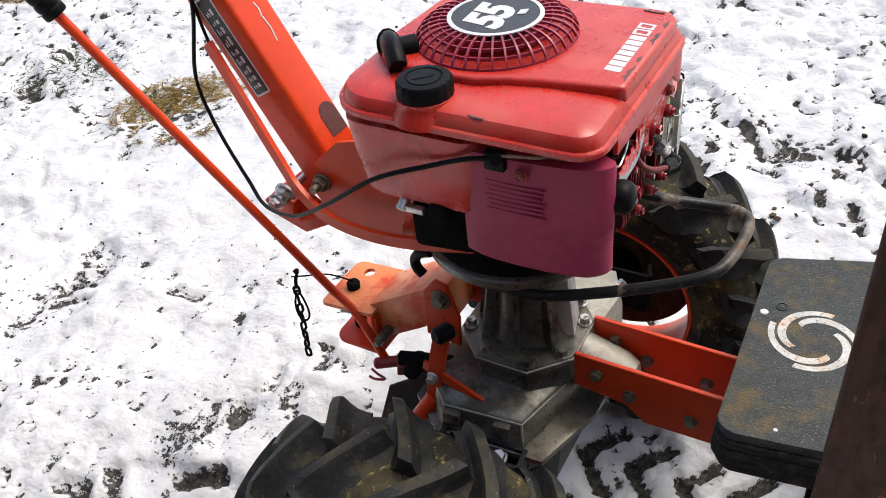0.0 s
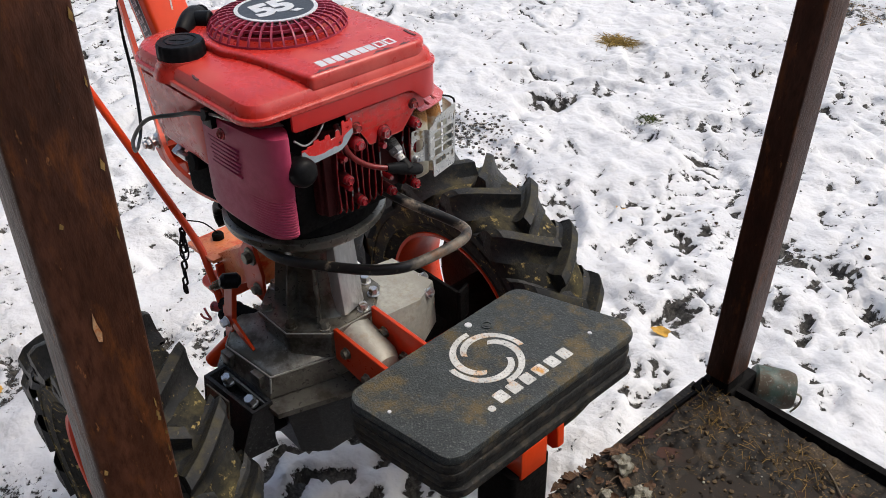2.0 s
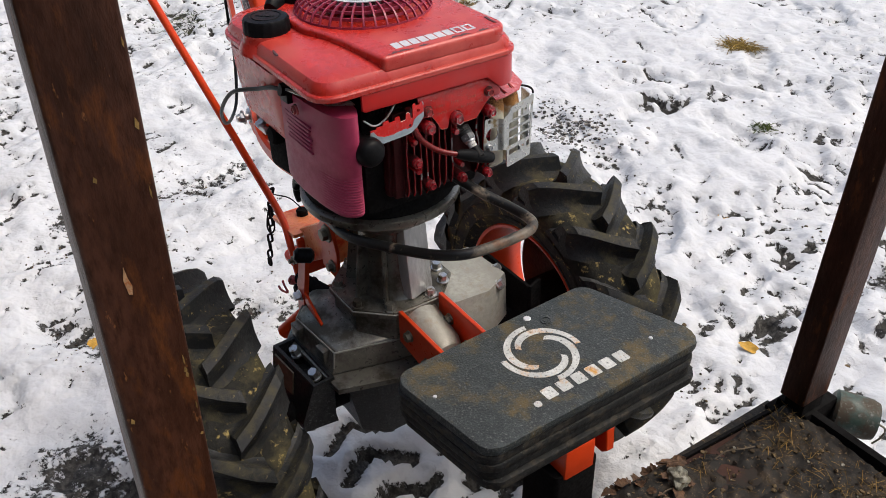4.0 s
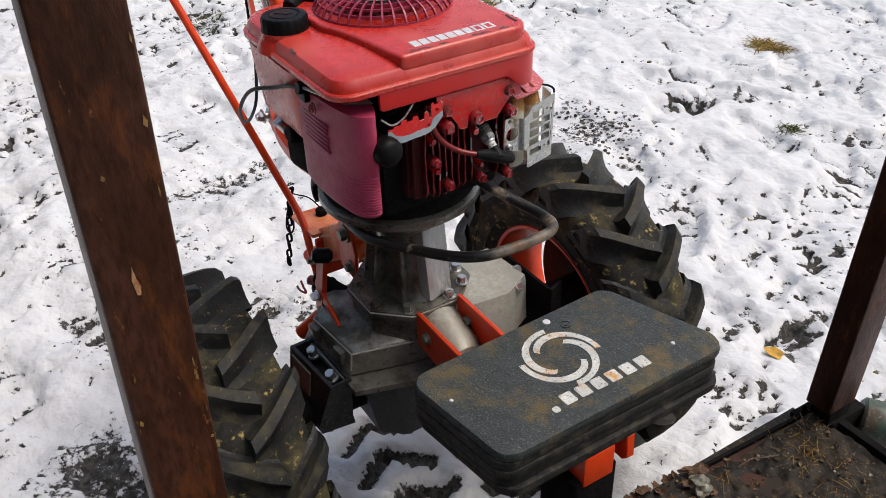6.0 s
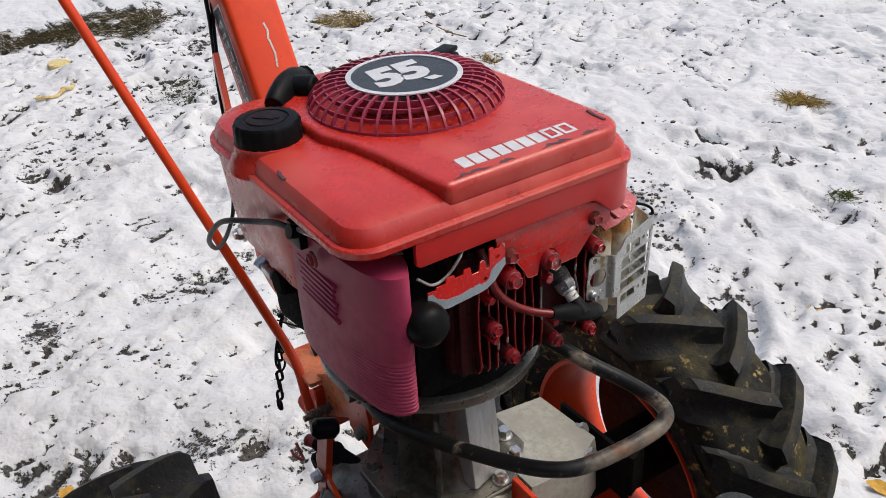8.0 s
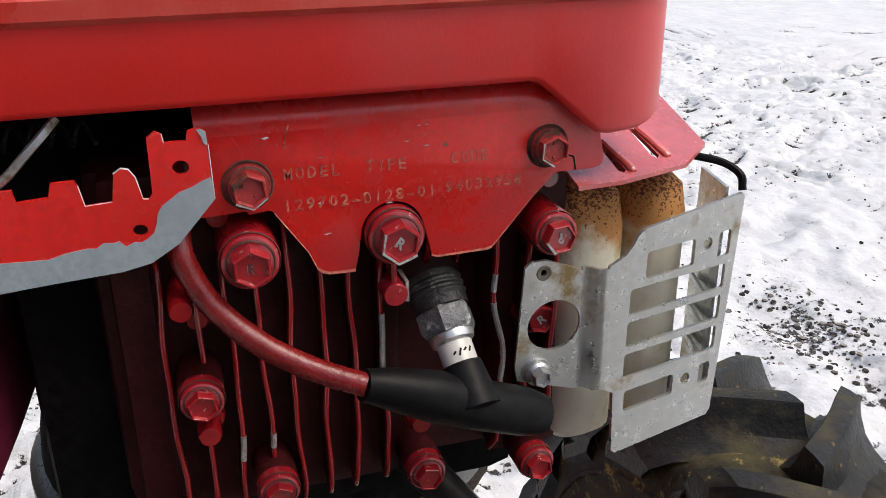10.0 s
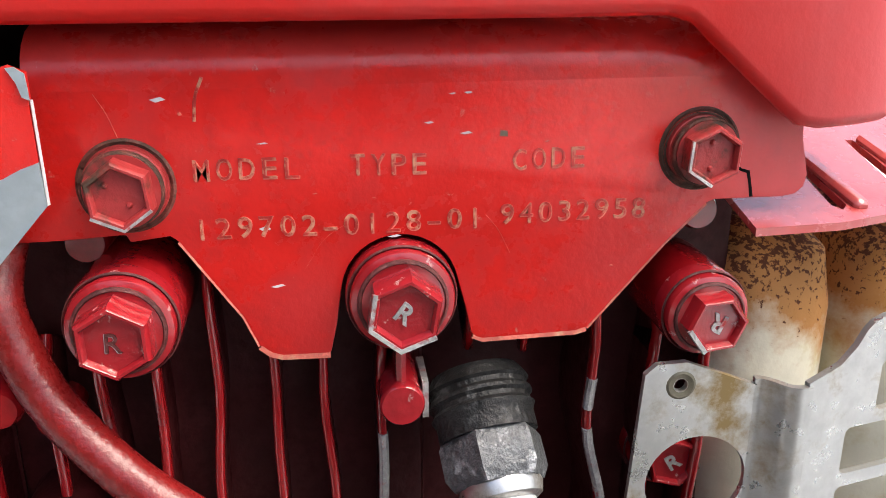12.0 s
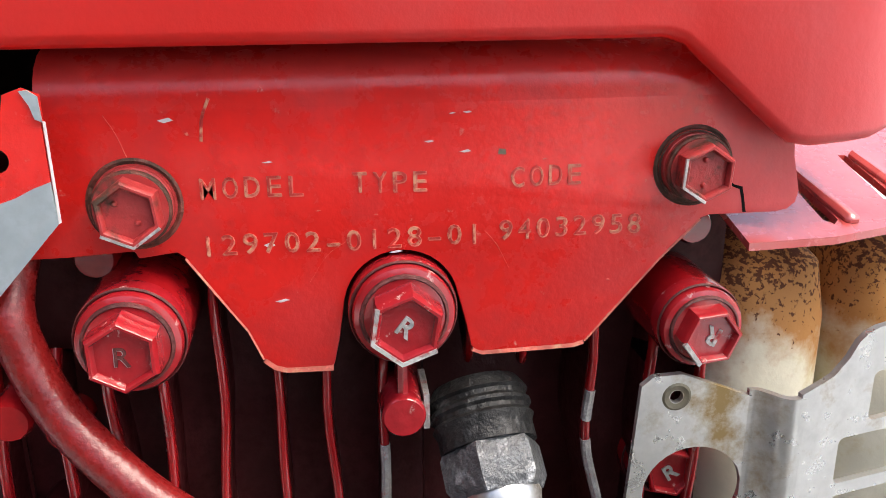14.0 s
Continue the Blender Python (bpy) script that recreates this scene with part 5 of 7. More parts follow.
def head_bolt(x, y, z, mark, spin=0.0, turn_=0.0, chip=False, k=1.0):
    # Bosses of the small bolts take the fins' shade colour.
    part("bolt_boss", lathe([(0.0, -0.03), (0.0090 * k, -0.03), (0.0088 * k, -0.004), (0.0086 * k, -0.0018), (0, -0.0018)], (x, y, z), (1, 0, 0), 30), M_HEAD if k > 0.8 else M_FINSIDE, head)
    h = 0.0086 * k
    front_bolt("head_bolt", x, y, z, 0.0089 * k, 0.0083 * k, 0.0061 * k, h, spin, M_BOLT, head, "red painted flanged bolt")
    if mark:
        m = Matrix.Translation((x + h - 0.00125, y, z)) @ FRONT @ Matrix.Rotation(radians(turn_), 4, "Z") @ Matrix.Translation((-0.0015, -0.0016, 0))
        letters("stamped_mark", mark, 0.0044, m, M_BARE if chip else M_GRIMESHADE, head, 0.00025, 1.0, 0.0001 if chip else 0.0)
        # Silver copy set to one side paints the engraved mark's bright edge.
        if not chip:
            letters("stamped_mark", mark, 0.0044, Matrix.Translation((-0.0001, -0.00012, -0.0001)) @ m, M_SILVER, head, 0.0002)
    # Dark rings in the bolt's creases: grime and contact shade in the colour.
    part("grime_shade_ring", lathe([(0.0064 * k, 0.0033), (0.0067 * k, 0.0037), (0.0071 * k, 0.0035), (0.0072 * k, 0.0030)], (x, y, z), (1, 0, 0), 36, closed=True), M_GRIMESHADE, head)
    part("grime_shade_ring", lathe([(0.00835 * k, 0.0011), (0.0086 * k, 0.0015), (0.0088 * k, 0.0013), (0.0088 * k, 0.0009)], (x, y, z), (1, 0, 0), 36, closed=True), M_GRIMESHADE, head)


head_bolt(-0.185, 0.7848, 0.7524, "R", 1, -2, k=0.97)
head_bolt(-0.188, 0.8268, 0.7532, "R", -9, -38, True)
bare_rim(-0.188, 0.8268, 0.7532, 0.0061, 0.0086, -9, (2, 3, 4, 5), head)
head_bolt(-0.188, 0.8772, 0.7478, "R", -24, 155, True, 0.85)
bare_rim(-0.188, 0.8772, 0.7478, 0.0061 * 0.85, 0.0086 * 0.85, -24, (3, 4), head)
for x, y, z, spin in ((-0.186, 0.7675, 0.7105, 12), (-0.188, 0.787, 0.6725, 5), (-0.190, 0.8355, 0.667, 20), (-0.191, 0.8755, 0.661, 9)):
    head_bolt(x, y, z, "", spin, 30, True, 0.76)
head_bolt(-0.203, 0.8785, 0.713, "R", 14, 30, True, 0.90)
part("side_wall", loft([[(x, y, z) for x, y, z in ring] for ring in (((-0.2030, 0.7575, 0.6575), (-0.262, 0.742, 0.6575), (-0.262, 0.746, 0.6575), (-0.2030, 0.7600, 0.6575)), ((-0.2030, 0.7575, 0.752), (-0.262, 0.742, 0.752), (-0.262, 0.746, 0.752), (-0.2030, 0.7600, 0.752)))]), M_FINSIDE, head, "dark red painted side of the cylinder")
part("peg", lathe([(0, 0.0), (0.0034, 0.0), (0.0037, -0.0003), (0.0038, -0.001), (0.0040, -0.03), (0, -0.03)], (-0.1873, 0.8266, 0.7338), (1, 0, 0), 28), M_BOLT, head)
part("peg_web", sweep([Vector((-0.1885, 0.8266, z)) for z in (0.736, 0.740, 0.746)], [(-0.0008, -0.02), (-0.0008, -0.0006), (0, 0), (0.0008, -0.0006), (0.0008, -0.02)], up=(1, 0, 0)), M_BOLT, head)
part("bare_edge", sweep([Vector((-0.1890, 0.8306, z)) for z in (0.7305, 0.7325, 0.7345, 0.737)], [(-0.0006, -0.01), (-0.0005, 0.0), (0.0005, 0.0), (0.0007, -0.01)], up=(1, 0, 0)), M_BARE, head, "bare grey metal beside the peg")
for x, y, z in ((-0.196, 0.769, 0.7305), (-0.196, 0.7703, 0.6965), (-0.186, 0.8335, 0.6875), (-0.184, 0.7685, 0.698), (-0.184, 0.765, 0.7395), (-0.196, 0.7778, 0.7615), (-0.196, 0.8790, 0.7625)):
    part("peg", lathe([(0, 0.0), (0.0030, 0.0), (0.0035, -0.001), (0.0035, -0.025), (0, -0.025)], (x, y, z), (1, 0, 0), 20), M_HEAD, head)
# Near black: the shade deep behind the fins is put into the colour.
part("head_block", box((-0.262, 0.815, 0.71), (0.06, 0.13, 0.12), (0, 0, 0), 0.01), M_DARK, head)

# model plate
PX = -0.1895
arc = [(0.8268 + 0.0094 * math.cos(radians(a)), 0.7532 + 0.0096 * math.sin(radians(a))) for a in range(170, 9, -10)]
plate = [(0.7742, 0.7868), (0.7735, 0.780), (0.7700, 0.7640), (0.7764, 0.7641), (0.7857, 0.7646), (0.7861, 0.7634), (0.7920, 0.7641), (0.7932, 0.7632), (0.8019, 0.7503), (0.8040, 0.7452), (0.8058, 0.7437), (0.8076, 0.7431), (0.8153, 0.743), (0.8165, 0.7480)] + arc + \
        [(0.8372, 0.7505), (0.8383, 0.7453), (0.8390, 0.7444), (0.8402, 0.7441), (0.8560, 0.7444), (0.8580, 0.7450), (0.8704, 0.7593), (0.8770, 0.7659), (0.8785, 0.7664), (0.8849, 0.7664), (0.8900, 0.7664), (0.8922, 0.7668), (0.8936, 0.7680), (0.8940, 0.770), (0.8925, 0.7760), (0.8915, 0.7868)]
bm = prism(plate, 0.0016, front(PX - 0.0016), 0.0005, 2)
for v in bm.verts:
    v.co.x += 0.00006 * noise.noise(v.co * 60)
model_plate = part("model_plate", bm, M_PLATE, tractor, "red painted steel plate stamped with model numbers")
roll = [(-0.1895, 0.7862), (-0.18955, 0.7880), (-0.1898, 0.7895), (-0.1905, 0.7910), (-0.1918, 0.7926), (-0.1942, 0.7942), (-0.199, 0.7955)]
inner = [(x - 0.0016, z - 0.0003 - 0.0012 * k / 6) for k, (x, z) in enumerate(roll)]
bm = loft([[(x, y, z) for x, z in roll + inner[::-1]] for y in np.linspace(0.7742, 0.8915, 12)])
part("plate_bend", bm, M_PLATE, model_plate)
for y, z, spin, r, dots in ((0.7866, 0.7722, 6, 0.0063, ((-0.0017, 0.0016), (0.0013, -0.0014))), (0.8749, 0.7750, -4, 0.0059, ((-0.0003, 0.0021), (-0.0004, -0.0020)))):
    part("pressed_ring", lathe([(r, 0.0), (r + 0.0005, 0.0003), (r + 0.0009, 0.0), (r + 0.0005, -0.0006)], (PX, y, z), (1, 0, 0), 48, closed=True), M_RUSTRING, model_plate, "rusty pressed ring")
    part("washer", lathe([(0, -0.001), (r, -0.001), (r, 0.0002), (0, 0.0002)], (PX, y, z), (1, 0, 0), 40), M_RUSTRING if y > 0.8 else M_RUSTBOLT, model_plate)
    front_bolt("plate_bolt", PX, y, z, r * 0.95, r * 0.90, 0.0052 if y < 0.8 else 0.0048, 0.0066, spin, M_RUSTBOLT, model_plate, "rust-edged red bolt")
    bare_rim(PX, y, z, 0.0052 if y < 0.8 else 0.0048, 0.0066, spin, (3, 4, 5) if y < 0.8 else (2, 3, 4), model_plate, 0.0002)
    # Dark ring where hexagon meets flange: rust and contact shade in the colour.
    part("grime_shade_ring", lathe([(r * 0.84, 0.0028), (r * 0.88, 0.0032), (r * 0.93, 0.0029), (r * 0.94, 0.0022)], (PX, y, z), (1, 0, 0), 36, closed=True), M_RUSTRING, model_plate)
    for dy, dz in dots:
        part("stamped_dot", lathe([(0, 0.0006), (0.0003, 0.0005), (0.0005, 0), (0, 0)], (PX + 0.0053, y + dy, z + dz), (1, 0, 0), 12), M_RUSTBOLT, model_plate)
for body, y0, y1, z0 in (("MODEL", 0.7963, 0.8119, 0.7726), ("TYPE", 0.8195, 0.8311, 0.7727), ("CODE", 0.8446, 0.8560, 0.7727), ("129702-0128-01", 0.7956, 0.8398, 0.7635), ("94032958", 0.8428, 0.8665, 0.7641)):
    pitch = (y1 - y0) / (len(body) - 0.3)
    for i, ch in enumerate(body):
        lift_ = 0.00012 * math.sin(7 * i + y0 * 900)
        # Pale copy set off behind each dark stroke paints the stamping's bright edge.
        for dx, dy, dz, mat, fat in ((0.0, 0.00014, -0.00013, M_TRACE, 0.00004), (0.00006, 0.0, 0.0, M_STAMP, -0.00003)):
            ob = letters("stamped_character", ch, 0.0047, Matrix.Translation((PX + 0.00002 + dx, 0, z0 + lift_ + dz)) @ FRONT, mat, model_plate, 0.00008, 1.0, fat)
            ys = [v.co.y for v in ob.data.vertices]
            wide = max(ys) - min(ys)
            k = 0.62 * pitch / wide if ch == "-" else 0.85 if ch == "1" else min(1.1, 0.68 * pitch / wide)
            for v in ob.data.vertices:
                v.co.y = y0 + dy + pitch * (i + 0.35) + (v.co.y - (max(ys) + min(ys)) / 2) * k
rs = random.Random(12)
CHIPS = ((0.7923, 0.7848, 0.0024, 0.0008), (0.7952, 0.7827, 0.0006, 0.0006), (0.8067, 0.7780, 0.0018, 0.0003), (0.8352, 0.7847, 0.0012, 0.0003), (0.8376, 0.7848, 0.0014, 0.0004), (0.8316, 0.7804, 0.0016, 0.0004),
         (0.8373, 0.7787, 0.0020, 0.0005), (0.8500, 0.7770, 0.0009, 0.0003), (0.8076, 0.7553, 0.0024, 0.0006), (0.8260, 0.7627, 0.0022, 0.0005), (0.8062, 0.7648, 0.0018, 0.0009), (0.8230, 0.7690, 0.0006, 0.0002), (0.8140, 0.7700, 0.0008, 0.0002), (0.8615, 0.7560, 0.0007, 0.0003))
for y, z, w, h in CHIPS:
    part("paint_chip", prism([(y - w / 2, z + h * rs.uniform(-0.2, 0.3)), (y - w * 0.1, z - h / 2), (y + w / 2, z + h * rs.uniform(-0.4, 0.2)), (y + w * 0.2, z + h / 2)], 0.00006, front(PX)), M_SILVER if w > 0.001 else M_TRACE, model_plate)
part("paint_chip", prism([(0.8425, 0.7780), (0.8438, 0.7779), (0.8437, 0.7788), (0.8426, 0.7789)], 0.00006, front(PX)), M_OLDBOLT, model_plate)
part("paint_run", sweep(smooth_path([(PX, 0.7988, 0.7879), (PX, 0.7976, 0.7850), (PX, 0.7972, 0.7815)], 5), [(-0.0004, -0.0004), (0.0004, -0.0004), (0.0002, 0.0001), (-0.0002, 0.0001)], up=(1, 0, 0)), M_STAMP, model_plate)
part("scratch", sweep(smooth_path([(PX, 0.7835, 0.7858), (PX, 0.7850, 0.7830), (PX, 0.7862, 0.7795)], 5), [(-0.00012, -0.0002), (0.00012, -0.0002), (0, 0.00006)], up=(1, 0, 0)), M_TRACE, model_plate)
part("scratch", sweep(smooth_path([(PX, 0.8405, 0.7655), (PX, 0.8425, 0.7630), (PX, 0.8445, 0.7590)], 5), [(-0.00012, -0.0002), (0.00012, -0.0002), (0, 0.00006)], up=(1, 0, 0)), M_TRACE, model_plate)
part("scratch", sweep(smooth_path([(PX, 0.8120, 0.7580), (PX, 0.8150, 0.7625), (PX, 0.8185, 0.7650)], 5), [(-0.00010, -0.0002), (0.00010, -0.0002), (0, 0.00005)], up=(1, 0, 0)), M_TRACE, model_plate)
for edge_, wide_ in ((((0.8042, 0.7450), (0.8058, 0.7436), (0.8076, 0.7430), (0.8152, 0.7429)), 0.0006), (((0.8386, 0.7447), (0.8402, 0.7440), (0.8560, 0.7443), (0.8578, 0.7448)), 0.0005), (((0.7932, 0.7631), (0.8019, 0.7502), (0.8040, 0.7451)), 0.00018), (((0.8580, 0.7449), (0.8704, 0.7592), (0.8770, 0.7658)), 0.00016)):
    part("worn_or_lit_edge", sweep([Vector((PX - 0.0002, y, z)) for y, z in edge_], [(-wide_, -0.0004), (wide_, -0.0004), (wide_ * 0.8, 0.00026), (-wide_, 0.0001)], up=(1, 0, 0)), M_TRACE, model_plate, "paint worn through along the edge")
part("crack", prism([(0.8812, 0.7723), (0.8824, 0.7715), (0.8838, 0.7711), (0.8843, 0.7690), (0.8848, 0.7667), (0.8842, 0.7667), (0.8838, 0.7690), (0.8833, 0.7707), (0.8822, 0.7711), (0.8810, 0.7719)], 0.00006, front(PX)), M_DARK, model_plate)
# throttle linkage sheet
top = [(0.7770, 0.7717), (0.7768, 0.7898), (0.7745, 0.7908), (0.7723, 0.7900), (0.7718, 0.7877), (0.7663, 0.7877), (0.7660, 0.7900), (0.7645, 0.7907), (0.7624, 0.7893), (0.7621, 0.7745), (0.7610, 0.7732), (0.7596, 0.7734), (0.7584, 0.7794), (0.7570, 0.7815), (0.7553, 0.7819), (0.7534, 0.7806),
       (0.7522, 0.7734), (0.7456, 0.7730), (0.7446, 0.7785), (0.7440, 0.7800), (0.7385, 0.7798), (0.7375, 0.7762), (0.7300, 0.7757), (0.7295, 0.7790), (0.7225, 0.7788), (0.7212, 0.7745), (0.7135, 0.7742), (0.7125, 0.772), (0.7055, 0.7725)]
bottom = [(0.7045, 0.764), (0.713, 0.7555), (0.722, 0.7525), (0.735, 0.7535), (0.752, 0.7545), (0.7594, 0.7560), (0.7669, 0.7606)]
hole = [(0.7698 + 0.0021 * math.cos(a), 0.7809 + 0.0019 * math.sin(a)) for a in np.linspace(0, 6.283, 17)[:-1]]
hole2 = [(0.7579 + 0.0019 * math.cos(a), 0.7651 + 0.0016 * math.sin(a)) for a in np.linspace(0, 6.283, 17)[:-1]]
linkage = part("throttle_linkage", prism(top + bottom, 0.0014, front(-0.1842), 0.0, holes=(hole, hole2)), M_PLATE, tractor, "red painted steel linkage with bare lower edge")
bare = [(0.7773, 0.7715), (0.7770, 0.7777), (0.7745, 0.7768), (0.7719, 0.7755), (0.7688, 0.7745), (0.7659, 0.7725), (0.7640, 0.7712), (0.7627, 0.7693), (0.7622, 0.7668), (0.7611, 0.7640), (0.7594, 0.7627), (0.7579, 0.7618), (0.7560, 0.7621), (0.7538, 0.7611), (0.7524, 0.7628), (0.7512, 0.7625), (0.7485, 0.7628), (0.7465, 0.7615), (0.7445, 0.7618), (0.7389, 0.7611),
        (0.735, 0.7600), (0.722, 0.7605), (0.714, 0.764), (0.709, 0.7705), (0.7052, 0.7702), (0.704, 0.7638), (0.7128, 0.7553), (0.722, 0.7522), (0.735, 0.7532), (0.752, 0.7542), (0.7595, 0.7557), (0.7671, 0.7603)]
part("bare_edge", prism(bare, 0.0005, front(-0.1830)), M_LINK, linkage, "bare blue-grey steel edge")
part("bare_edge", prism([(0.7769, 0.7897), (0.7771, 0.7862), (0.7762, 0.7866), (0.7757, 0.7885), (0.7746, 0.7905), (0.7757, 0.7906)], 0.0004, front(-0.1829)), M_LINK, linkage)
for line in (((0.7771, 0.7862), (0.7773, 0.7715)), ((0.7595, 0.7734), (0.7584, 0.7794), (0.7570, 0.7816), (0.7553, 0.7820), (0.7534, 0.7807)), ((0.7610, 0.7731), (0.7596, 0.7733)), ((0.7522, 0.7733), (0.7456, 0.7729), (0.7446, 0.7785)), ((0.7660, 0.7900), (0.7663, 0.7877))):
    part("worn_or_lit_edge", sweep([Vector((-0.1830, y, z)) for y, z in line], [(-0.00025, -0.0003), (0.00025, -0.0003), (0, 0.0002)], up=(1, 0, 0)), M_SILVER, linkage, "paint worn off the cut edge")
part("throttle_link", tube([(-0.188, 0.70, 0.785), (-0.186, 0.712, 0.776), (-0.186, 0.725, 0.779), (-0.186, 0.735, 0.788), (-0.188, 0.742, 0.795)], 0.0012, 8, 5), M_STEEL, linkage)
part("return_spring", tube([(-0.19 + 0.003 * math.cos(k * 1.05), 0.708 + 0.0009 * k, 0.79 + 0.003 * math.sin(k * 1.05)) for k in range(48)], 0.0006, 6, 2), M_DARK, linkage)

# spark plug, boot and lead
pd = Vector((0.70, 0.11, -0.70)).normalized()
p0 = Vector((-0.1993, 0.8398, 0.7363))
prof = [(0, 0.0035), (0.0078, 0.0035), (0.0086, 0.0048)]
for k in range(2, 4):
    prof += [(0.0092, 0.0008 + 0.0026 * k), (0.0086, 0.0013 + 0.0026 * k), (0.0086, 0.0021 + 0.0026 * k), (0.0092, 0.0028 + 0.0026 * k)]
bm = lathe(prof + [(0.0086, 0.0118), (0.0086, 0.0150), (0, 0.0150)], p0, pd, 36)
plug = part("spark_plug", bm, M_DARKSTEEL, tractor, "grimy spark plug with white insulator")
part("plug_hexagon", lathe([(0, 0.0146), (0.0084, 0.0146), (0.0092, 0.0160), (0.0092, 0.0212), (0.0080, 0.0232), (0, 0.0232)], p0, pd, 6), M_GREASE, plug)
part("crimp_ring", lathe([(0, 0.0228), (0.0070, 0.0228), (0.0072, 0.0238), (0.0068, 0.0255), (0.0058, 0.0262), (0, 0.0262)], p0, pd, 30), M_STEEL, plug, "dull plated crimp ring")
part("insulator", lathe([(0, 0.0255), (0.0054, 0.0255), (0.0055, 0.0265), (0.0054, 0.040), (0.0048, 0.044), (0, 0.044)], p0, pd, 28), M_PORCELAIN, plug, "white porcelain insulator")
pu = pd.cross(Vector((0, 0, 1))).normalized()
pv = pu.cross(pd).normalized()
for a0, s0, s1 in ((62, 0.0290, 0.0305), (80, 0.0292, 0.0300), (98, 0.0290, 0.0312), (116, 0.0296, 0.0304), (74, 0.0330, 0.0338), (92, 0.0332, 0.0342)):
    pts = []
    for k in range(4):
        a = radians(180 - a0 - 10 * k / 3)
        pts.append(p0 + pd * (s0 + (s1 - s0) * k / 3) + (pu * math.cos(a) + pv * math.sin(a)) * 0.00552)
    part("printed_mark", sweep(pts, [(-0.0003, -0.0002), (0.0003, -0.0002), (0.0003, 0.00008), (-0.0003, 0.00008)], up=tuple(pts[0] - p0 - pd * s0)), M_BLACK, plug)
bp_ = smooth_path([(-0.1680, 0.8115, 0.7170), (-0.1690, 0.820, 0.7135), (-0.1695, 0.832, 0.7085), (-0.1700, 0.846, 0.7025), (-0.1725, 0.860, 0.6960), (-0.1745, 0.869, 0.6915)], 5)
rings = []
for k, c in enumerate(bp_):
    d = (bp_[min(k + 1, len(bp_) - 1)] - bp_[max(k - 1, 0)]).normalized()
    a, t = d.cross(Vector((0, 0, 1))).normalized(), k / (len(bp_) - 1)
    r = 0.0047 + 0.0031 * min(1, t / 0.4) - 0.0012 * max(0, t - 0.85) / 0.15
    rings.append([tuple(c + (a * math.cos(q) + a.cross(d) * math.sin(q)) * r) for q in [2 * math.pi * j / 20 for j in range(20)]])
boot = loft(rings)
join(boot, lathe([(0, 0.0330), (0.0062, 0.0330), (0.0064, 0.0345), (0.0070, 0.040), (0.0076, 0.047), (0, 0.049)], p0, pd, 26))
part("plug_boot", boot, M_BLACK, plug, "black rubber plug boot")
part("ignition_lead", tube([(-0.205, 0.769, 0.776), (-0.195, 0.7675, 0.766), (-0.188, 0.7668, 0.757), (-0.1855, 0.7692, 0.7485), (-0.1825, 0.7747, 0.7392), (-0.1785, 0.7842, 0.7300), (-0.1752, 0.7941, 0.7235), (-0.1715, 0.8035, 0.7195), (-0.1678, 0.8125, 0.7168)], 0.0035, 18, 8), M_WIRE, plug, "red ignition lead")

# muffler and its guard
for y0, y1, x0, x1 in ((0.8860, 0.9125, -0.262, -0.199), (0.9145, 0.938, -0.266, -0.201)):
    bm = loft(rings_at(((0.655, rounded(x0 + 0.008, x1 - 0.008, y0 + 0.005, y1 - 0.005, 0.006)), (0.662, rounded(x0, x1, y0, y1, 0.0115)), (0.740, rounded(x0, x1, y0, y1, 0.0115)),
                        (0.751, rounded(x0 + 0.004, x1 - 0.003, y0 + 0.002, y1 - 0.002, 0.008)), (0.756, rounded(x0 + 0.012, x1 - 0.012, y0 + 0.006, y1 - 0.006, 0.005)))))
    part("muffler_shell", bm, M_RUST, tractor, "rusty cream-coloured muffler", 60)
poly = [(-0.1855, 0.8840), (-0.1870, 0.900), (-0.1935, 0.926), (-0.205, 0.940), (-0.27, 0.944), (-0.27, 0.8840)]
slits = [[(x + a, y + b + 0.08 * (x + 0.2)) for a, b in ((-0.0095, -0.0006), (0.0080, -0.0014), (0.0095, 0.0), (0.0080, 0.0014), (-0.0095, 0.0010))] for x, y in ((-0.2005, 0.9022), (-0.2075, 0.9185))]
bm = prism(poly, 0.0014, lift(0.7622), 0, holes=slits)
for x, y in ((-0.2005, 0.9050), (-0.2075, 0.9213)):
    join(bm, box((x, y, 0.7640), (0.019, 0.0030, 0.0020), (0, 0, 5), 0.0007, 1))
for v in bm.verts:
    v.co.z += 0.25 * (-0.19 - v.co.x) - 0.03 * (v.co.y - 0.884)
part("heat_shield", bm, M_SHIELD, tractor, "red painted sheet over the muffler")
tab = [(0.8655, 0.7240), (0.8665, 0.7385), (0.8685, 0.7402), (0.8735, 0.7404), (0.8800, 0.7378), (0.8862, 0.7353), (0.8862, 0.6925), (0.8840, 0.6928), (0.8650, 0.6990), (0.8640, 0.7040)]
hl = [(0.8770 + 0.0091 * math.cos(a), 0.7174 + 0.0088 * math.sin(a)) for a in np.linspace(0, 6.283, 33)[:-1]]
sh = [(0.8728 + 0.0012 * math.cos(a), 0.7362 + 0.0012 * math.sin(a)) for a in np.linspace(0, 6.283, 13)[:-1]]
muffler_guard = part("muffler_guard", prism(tab, 0.0012, front(-0.1847), 0, holes=(hl, sh)), M_GALV, tractor, "galvanised sheet muffler guard with slots")
part("rusty_dimple", lathe([(0.0012, -0.0006), (0.0013, 0.0), (0.0022, 0.0002), (0.0026, 0.0), (0.0022, -0.0004)], (-0.1835, 0.8728, 0.7362), (1, 0, 0), 20, closed=True), M_OLDBOLT, muffler_guard)
